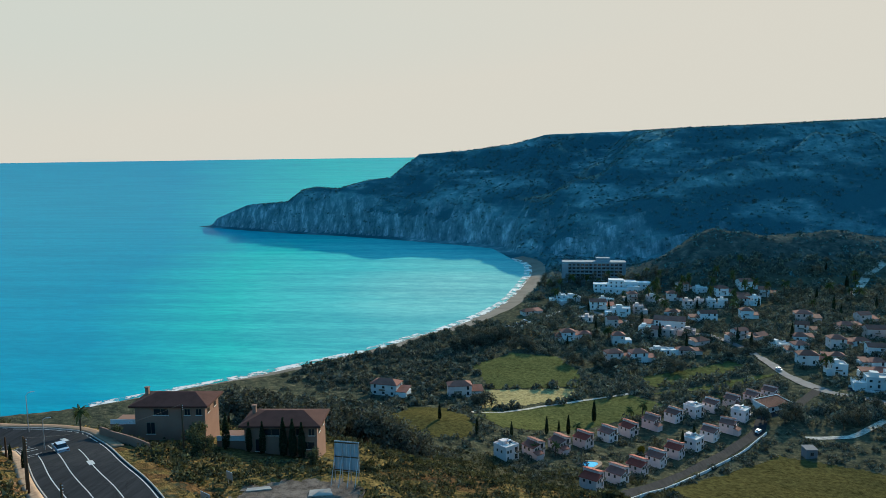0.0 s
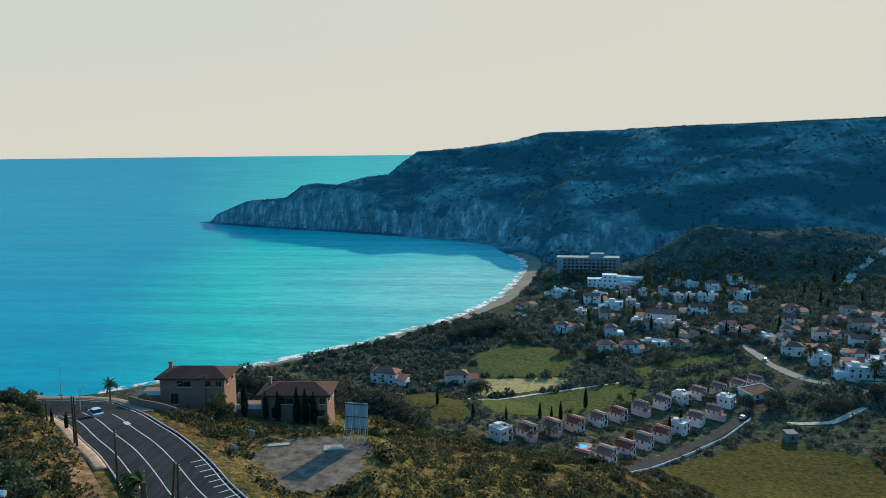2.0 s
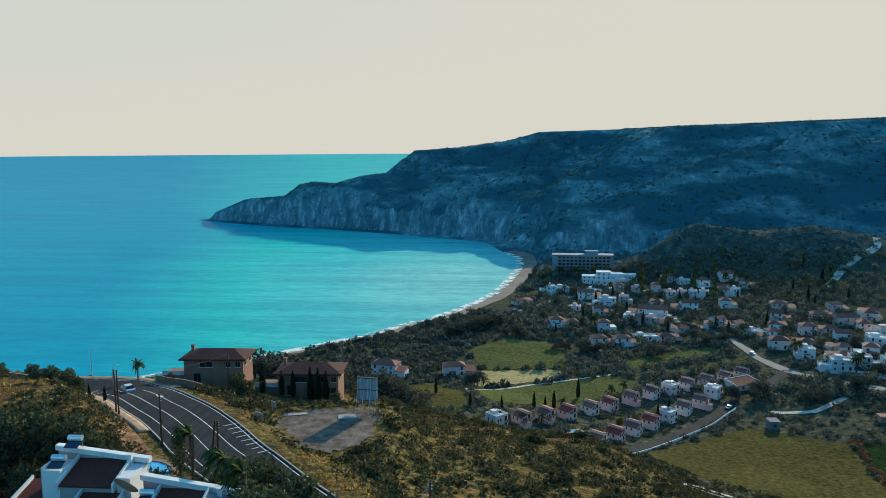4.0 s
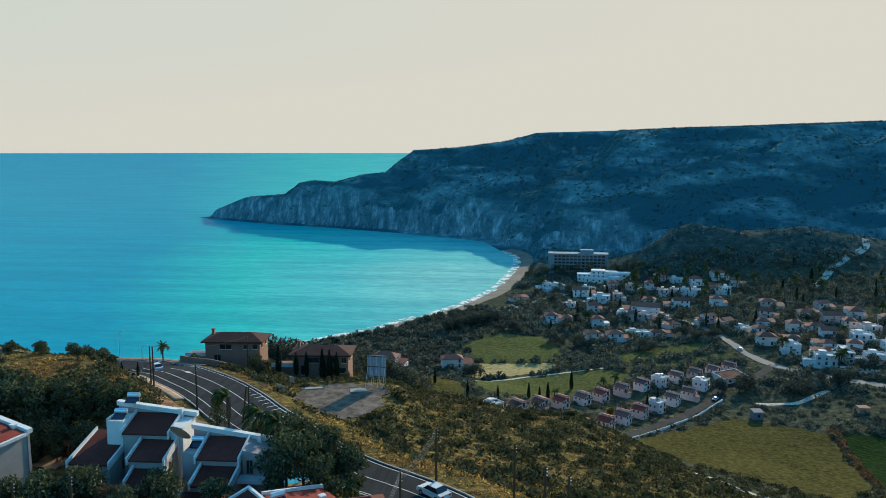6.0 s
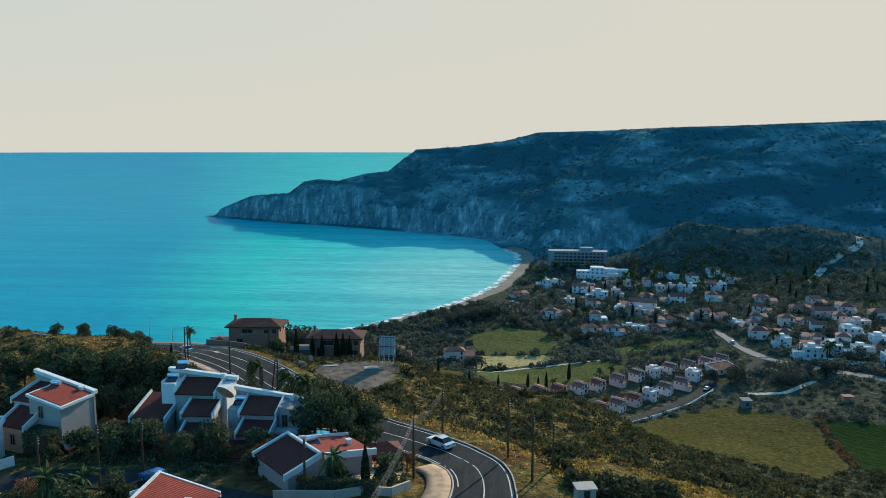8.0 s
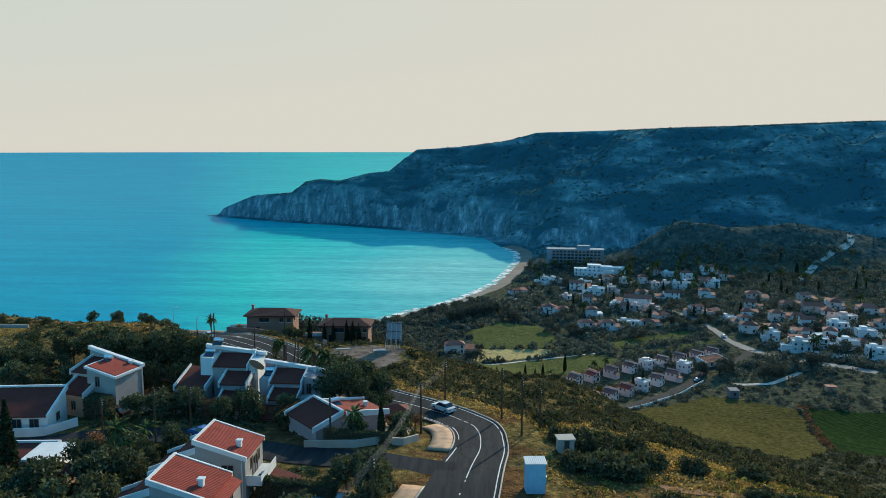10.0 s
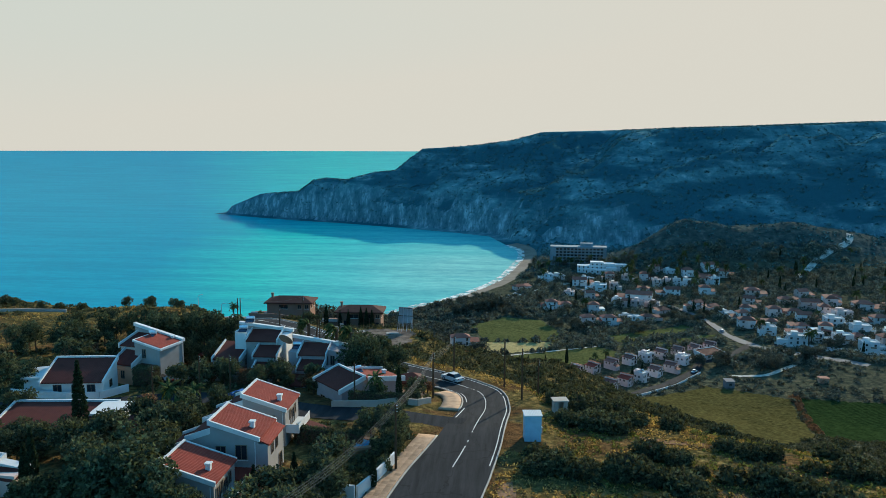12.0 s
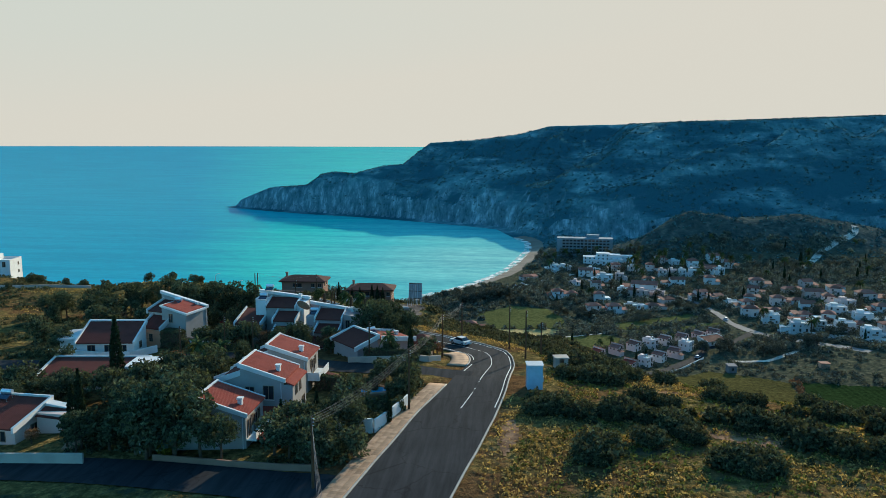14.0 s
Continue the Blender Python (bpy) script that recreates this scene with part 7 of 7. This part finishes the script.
# ---- gazebo and carport ----
def gazebo(x, y, z, w, h, turn, words, roof):
    t = thing("gazebo", pose(x, y, z, 0, 0, turn), words, "gazebo", "garden shelters")
    part("roof", hip(bmesh.new(), w, w * 0.9, h, w * 0.5, 0.4), roof, t, "dark red tiled pyramid roof")
    for sx in (-1, 1):
        for sy in (-1, 1):
            part("post", box(sx * w - 0.1, sx * w + 0.1, sy * w * 0.9 - 0.1, sy * w * 0.9 + 0.1, -1, h - 0.25), M_WOOD, t)
    part("floor", box(-w - 0.5, w + 0.5, -w - 0.4, w + 0.4, -1.2, 0.1), M_PAVING, t)
    for sy in (-1, 1):
        part("rail", box(-w, w, sy * w * 0.9 - 0.04, sy * w * 0.9 + 0.04, 0.8, 0.95), M_WOOD, t)
    return t


gazebo(-9.8, 42.5, ground_at(-9.8, 42.5), 1.9, 2.6, 20, "open timber gazebo with a dark red roof", M_BROWN)
gazebo(-51.8, 63.4, ground_at(-51.8, 63.4), 1.8, 2.4, -10, "open carport with red roof on posts", M_BROWN)
gazebo(-44.5, 19.5, ground_at(-44.5, 19.5), 1.8, 2.3, 10, "brown tiled garden shelter", M_BROWN)
gazebo(-46.0, -2.0, ground_at(-46.0, -2.0), 1.6, 2.4, 15, "red-roofed garden shelter by the street", M_RED)

# ---- clipped hedges ----
def hedge(xa, ya, xb, yb, w, h, words):
    """A hedge cut square, from one end to the other: a dark core of twigs under many small leaves."""
    global rng
    rng = np.random.default_rng(int(abs(xa * 13 + ya * 7)))
    length, turn = math.dist((xa, ya), (xb, yb)), math.degrees(math.atan2(yb - ya, xb - xa))
    cx, cy = (xa + xb) / 2, (ya + yb) / 2
    t = thing("hedge", pose(cx, cy, ground_at(cx, cy), 0, 0, turn), words, "hedge", "clipped hedges")
    part("twigs", box(-length / 2 + 0.12, length / 2 - 0.12, -w / 2 + 0.12, w / 2 - 0.12, -1.0, h - 0.12), M_BARK, t)
    n_ = int(60 * (length * w + 2 * h * (length + w)))
    p = rng.uniform(-1, 1, (n_, 3))
    axis = rng.choice(3, n_, p=[w * h / (w * h + length * h + length * w), length * h / (w * h + length * h + length * w), length * w / (w * h + length * h + length * w)])
    p[np.arange(n_), axis] = np.where(axis == 2, 1, np.sign(p[np.arange(n_), axis]))
    p = p * (length / 2, w / 2, (h + 0.4) / 2) + (0, 0, (h - 0.4) / 2) + rng.normal(size=(n_, 3)) * 0.06
    v, f = leaves(p, rng.uniform(0.06, 0.13, n_), 0, 2)
    ob = new("foliage", raw("foliage", v, f, M_LEAF))
    ob.parent = t
    return t


hedge(-21.5, 15.2, -12.2, 13.6, 1.1, 1.9, "long square-cut green hedge before a pool")
hedge(-17.5, 30.6, -8.6, 30.2, 1.0, 1.7, "low square-cut hedge beside the side street")
hedge(-58.8, 45.8, -54.8, 45.2, 2.0, 3.2, "tall hedge clipped to a block by a peach wall")
tagged(new("drive", drape("drive", [(-58.5, 60.4), (-57.4, 64.6), (-55.4, 67.4), (-52.6, 67.6), (-53.4, 62.4), (-54.6, 59.8)], 0.12, M_PAVING, 0.5)), "pale paved drive before the carport", "drive", kind="structure")
tagged(new("terrace", drape("terrace", [(-12.6, 34.4), (-8.6, 34.0), (-6.8, 38), (-7.2, 43), (-9.8, 46), (-13.6, 45)], 0.14, M_PAVING, 0.5)), "pale pink paved terrace round the gazebo", "terrace", kind="structure")

part("wing_tiles", tiled(bmesh.new(), (5.34, -0.1, 3.0), (9.1, -0.1, 2.8), (9.1, 1.88, 3.42), (5.34, 1.88, 3.62), 0.12), M_BROWN, VG, "brown tiled lean-to slope")

# ---- pools ----
def pool_water():
    m, n, l, b = mat("pool_water", 0.05, 0, 0.5)
    l.new(ramp(n, l, noise_of(n, l, 1.2, 3), [(0.3, (0.02, 0.26, 0.50)), (0.7, (0.05, 0.42, 0.66))]), b.inputs["Base Color"])
    bumped(n, l, b, noise_of(n, l, 4.0, 3), 0.2, 0.05)
    return m


M_POOL = pool_water()


def pool(x, y, w, d, turn, words="blue swimming pool with pale paved edge"):
    t = thing("swimming_pool", pose(x, y, ground_at(x, y), 0, 0, turn), words, "swimming pool", "swimming pools")
    p = bmesh.new()
    n = 28
    ring = lambda k, s, z: (s * w * math.cos(k * 2 * math.pi / n) * (1.0 + 0.12 * math.cos(k * 4 * math.pi / n)), s * d * math.sin(k * 2 * math.pi / n), z)
    c = [p.verts.new(ring(k, 1.0, 0.35)) for k in range(n)]
    p.faces.new(c)
    part("water", p, M_POOL, t, "clear blue water")
    e = bmesh.new()
    rows = [[e.verts.new(ring(k, s, z)) for k in range(n)] for s, z in ((0.99, 0.2), (0.99, 0.45), (1.4, 0.45), (1.45, -1.0))]
    for a, b in zip(rows[:-1], rows[1:]):
        for k in range(n):
            e.faces.new((a[k], a[(k + 1) % n], b[(k + 1) % n], b[k]))
    part("deck", e, M_PAVING, t, "pale paved pool edge")


pool(-40.2, 71.6, 3.0, 1.7, -45)
pool(-21.5, 55.5, 2.2, 1.6, 0)
pool(-13.5, 13.5, 2.6, 1.5, 0)
pool(31, 268, 3.6, 2.6, 30)

# ---- garden walls ----
def garden_wall(line, h, material, words, w=0.25):
    t = thing("garden_wall", Matrix.Identity(4), words, "garden wall", "garden walls")
    for (xa, ya), (xb, yb) in zip(line[:-1], line[1:]):
        n = max(1, int(math.dist((xa, ya), (xb, yb)) / 3))
        for k in range(n):
            p, q = Vector((xa, ya, 0)).lerp(Vector((xb, yb, 0)), k / n), Vector((xa, ya, 0)).lerp(Vector((xb, yb, 0)), (k + 1) / n)
            o = (q - p).normalized().cross(Vector((0, 0, 1))) * w / 2
            zp, zq = ground_at(p.x, p.y), ground_at(q.x, q.y)
            low = [p + o, q + o, q - o, p - o]
            hexa_low = [(v.x, v.y, min(zp, zq) - 0.8) for v in low]
            hexa_high = [(v.x, v.y, (zp if i in (0, 3) else zq) + h) for i, v in enumerate(low)]
            part("panel", hexa(bmesh.new(), hexa_low, hexa_high), material, t)
    return t


garden_wall([(-18.5, -0.8), (-14, -1.8), (-9.9, -2.7)], 1.8, M_WHITE, "white rendered garden wall")
garden_wall([(-9.7, -2.4), (-8.6, 0.8), (-7.1, 7.4)], 1.6, M_WHITE, "white garden wall beside the pavement")
garden_wall([(-20, 29.6), (-13, 29.0), (-7.2, 31.0), (-5.6, 35)], 1.0, M_WALL, "tan garden wall round the gazebo garden")
garden_wall([(-76, 37.0), (-66, 36.4), (-61, 37.6), (-58, 41.5)], 1.3, M_WHITE, "white garden wall along the lane")
garden_wall([(-70, -6.6), (-56, -7.8), (-42, -9.0)], 1.3, M_WALL, "tan rendered street wall")
garden_wall([(-34, -8.4), (-22, -11.4), (-14, -13)], 0.7, M_TAN, "tan rendered street wall")
garden_wall([(-68, 130), (-58.5, 121.5), (-52.5, 117)], 1.5, M_TAN, "tan wall in front of the house")
garden_wall([(-34, 43.5), (-42, 46.5), (-50, 47.5)], 1.2, M_WALL, "low tan garden wall")
garden_wall([(-170, 118), (-130, 108), (-112, 112)], 0.8, M_WALL, "low stone boundary wall on the rise")
garden_wall([(24, 211), (40, 231), (66, 264), (97, 303), (110, 321)], 1.0, M_WHITE, "white wall along the valley lane")
for off in (3.4, -3.4):
    garden_wall([(168, 377 + off), (192, 366 + off), (232, 345 + off), (280, 334 + off)], 1.2, M_WHITE, "white wall along the village road")

# ---- roof tanks, dish ----
for x, y, z, turn in ((-41.8, 56.9, 91.7, 0), (-42.4, 54.7, 90.4, 0), (-31.4, 51.6, 88.4, 0), (-58.8, 52.4, 89.6, -15), (-60.5, 4.2, 87.1, -4), (-30.3, 22.6, 88.0, 0), (-17.8, 38.6, 88.2, 40)):
    water_heater(x, y, z, turn)
dish = thing("satellite_dish", pose(-33.6, 51.4, 87.2, 0, 0, 160), "large rusty satellite dish on a post", "satellite dish")
part("post", tube(bmesh.new(), (0, 0, -5.0), (0, 0, 2.3), 0.08, 0.08), M_METAL, dish)
M_RUST = surface("rusty_mesh", (0.36, 0.20, 0.13), 0.7, 2, 0.8)
db = bmesh.new()
rings_ = [[db.verts.new((r * math.cos(k * math.pi / 10), -0.3 + r * math.sin(k * math.pi / 10) * 0.62, 2.4 + r * math.sin(k * math.pi / 10) * 0.75 + 0.22 * r * r)) for k in range(20)] for r in (0.1, 0.6, 1.0, 1.35)]
for a, b in zip(rings_[:-1], rings_[1:]):
    for k in range(20):
        db.faces.new((a[k], a[(k + 1) % 20], b[(k + 1) % 20], b[k]))
db.faces.new(rings_[0][::-1])
part("reflector", db, M_RUST, dish)
dish.children[-1].modifiers.new("depth", "SOLIDIFY").thickness = 0.04

# ---- vehicles ----
def car(x, y, z, turn, paint, words):
    t = thing("car", pose(x, y, z, 0, 0, turn), words, "car", "cars")
    body = bmesh.new()
    prof = [(-2.1, 0.35, 0.55), (-2.05, 0.35, 0.86), (-1.2, 0.3, 0.95), (1.3, 0.3, 0.95), (2.0, 0.35, 0.8), (2.1, 0.35, 0.5)]
    rows = [[body.verts.new((xx, s * 0.86, zz)) for s, zz in ((-1, lo), (-1, hi), (1, hi), (1, lo))] for xx, lo, hi in prof]
    for a, b in zip(rows[:-1], rows[1:]):
        for k in range(4):
            body.faces.new((a[k], a[(k + 1) % 4], b[(k + 1) % 4], b[k]))
    body.faces.new(rows[0][::-1]), body.faces.new(rows[-1])
    part("body", body, paint, t)
    part("cabin", hexa(bmesh.new(), [(-1.5, -0.8, 0.94), (1.0, -0.8, 0.94), (1.0, 0.8, 0.94), (-1.5, 0.8, 0.94)], [(-1.0, -0.62, 1.42), (0.35, -0.62, 1.42), (0.35, 0.62, 1.42), (-1.0, 0.62, 1.42)]), M_GLASS, t, "dark tinted windows")
    part("roof", box(-1.02, 0.37, -0.64, 0.64, 1.422, 1.47), paint, t)
    for sx in (-1.3, 1.3):
        for sy in (-1, 1):
            w = part("wheel", tube(bmesh.new(), (sx, sy * 0.68, 0.32), (sx, sy * 0.9, 0.32), 0.32, 0.32, 14), M_TYRE, t)
            part("rim", tube(bmesh.new(), (sx, sy * 0.901, 0.32), (sx, sy * 0.915, 0.32), 0.19, 0.19, 12), M_METAL, w)
    for sy in (-0.6, 0.6):
        part("tail_light", box(-2.12, -2.06, sy - 0.16, sy + 0.16, 0.66, 0.8), M_REDLAMP, t)
        part("headlight", box(2.04, 2.12, sy - 0.18, sy + 0.18, 0.58, 0.72), M_WHITE, t)
    return t


M_TYRE = surface("tyre_rubber", (0.02, 0.02, 0.02), 0.8, 4, 0.9)
M_REDLAMP = surface("red_lamp_glass", (0.35, 0.02, 0.02), 0.8, 4, 0.2)
M_SILVER = surface("silver_car_paint", (0.55, 0.62, 0.68), 0.9, 2, 0.25, 0.3, relief=0)
M_BLUECAR = surface("blue_car_paint", (0.06, 0.16, 0.36), 0.9, 2, 0.25, 0.2, relief=0)
car(-69, 120, ground_at(-69, 120) + 0.15, 135, M_SILVER, "silver hatchback driving down the wide road")
car(-36.0, 35.2, ground_at(-36.0, 35.2) + 0.12, 155, M_BLUECAR, "blue car parked in the shade by the villas")
car(-54.5, 46.5, ground_at(-54.5, 46.5) + 0.1, 160, M_TYRE, "black car parked beneath the villa")
car(-3.4, 51.6, ground_at(-3.4, 51.6) + 0.15, 138, M_WHITE, "white hatchback driving round the bend")
for x, y, turn in ((2, 508, 40), (8, 515, 40), (14, 524, 45), (107, 322, 55), (146, 412, 95)):
    car(x, y, ground_at(x, y) + 0.2, turn, M_SILVER, "light-coloured parked car in the valley")

# ---- small signs and slabs ----
for x, y, w in ((-35.2, 105.0, 1.3), (-34.4, 95.0, 2.0)):
    s = thing("sign_board", pose(x, y, ground_at(x, y), 0, 0, -35), "back of a grey roadside sign on posts", "sign")
    part("board", box(-w / 2, w / 2, -0.04, 0.04, 0.7, 1.8), M_METAL, s)
    for sx in (-w / 2 + 0.2, w / 2 - 0.2):
        part("post", tube(bmesh.new(), (sx, 0.06, -0.4), (sx, 0.06, 0.9), 0.04, 0.04, 6), M_METAL, s)
for x, y, turn, w, d in ((-30.6, 103.4, 20, 3.4, 0.8), (-22.0, 102.8, 15, 3.2, 1.8)):
    s = thing("concrete_slab", pose(x, y, ground_at(x, y), 0, 0, turn), "broken pale concrete slab on the gravel lot", "slab", "slabs on the lot")
    part("slab", hexa(bmesh.new(), [(-w / 2, -d / 2, -0.3), (w / 2, -d / 2 - 0.2, -0.3), (w / 2 - 0.3, d / 2, -0.3), (-w / 2 + 0.2, d / 2, -0.3)], [(-w / 2, -d / 2, 0.2), (w / 2, -d / 2 - 0.2, 0.22), (w / 2 - 0.3, d / 2, 0.2), (-w / 2 + 0.2, d / 2, 0.24)]), M_KERB, s)
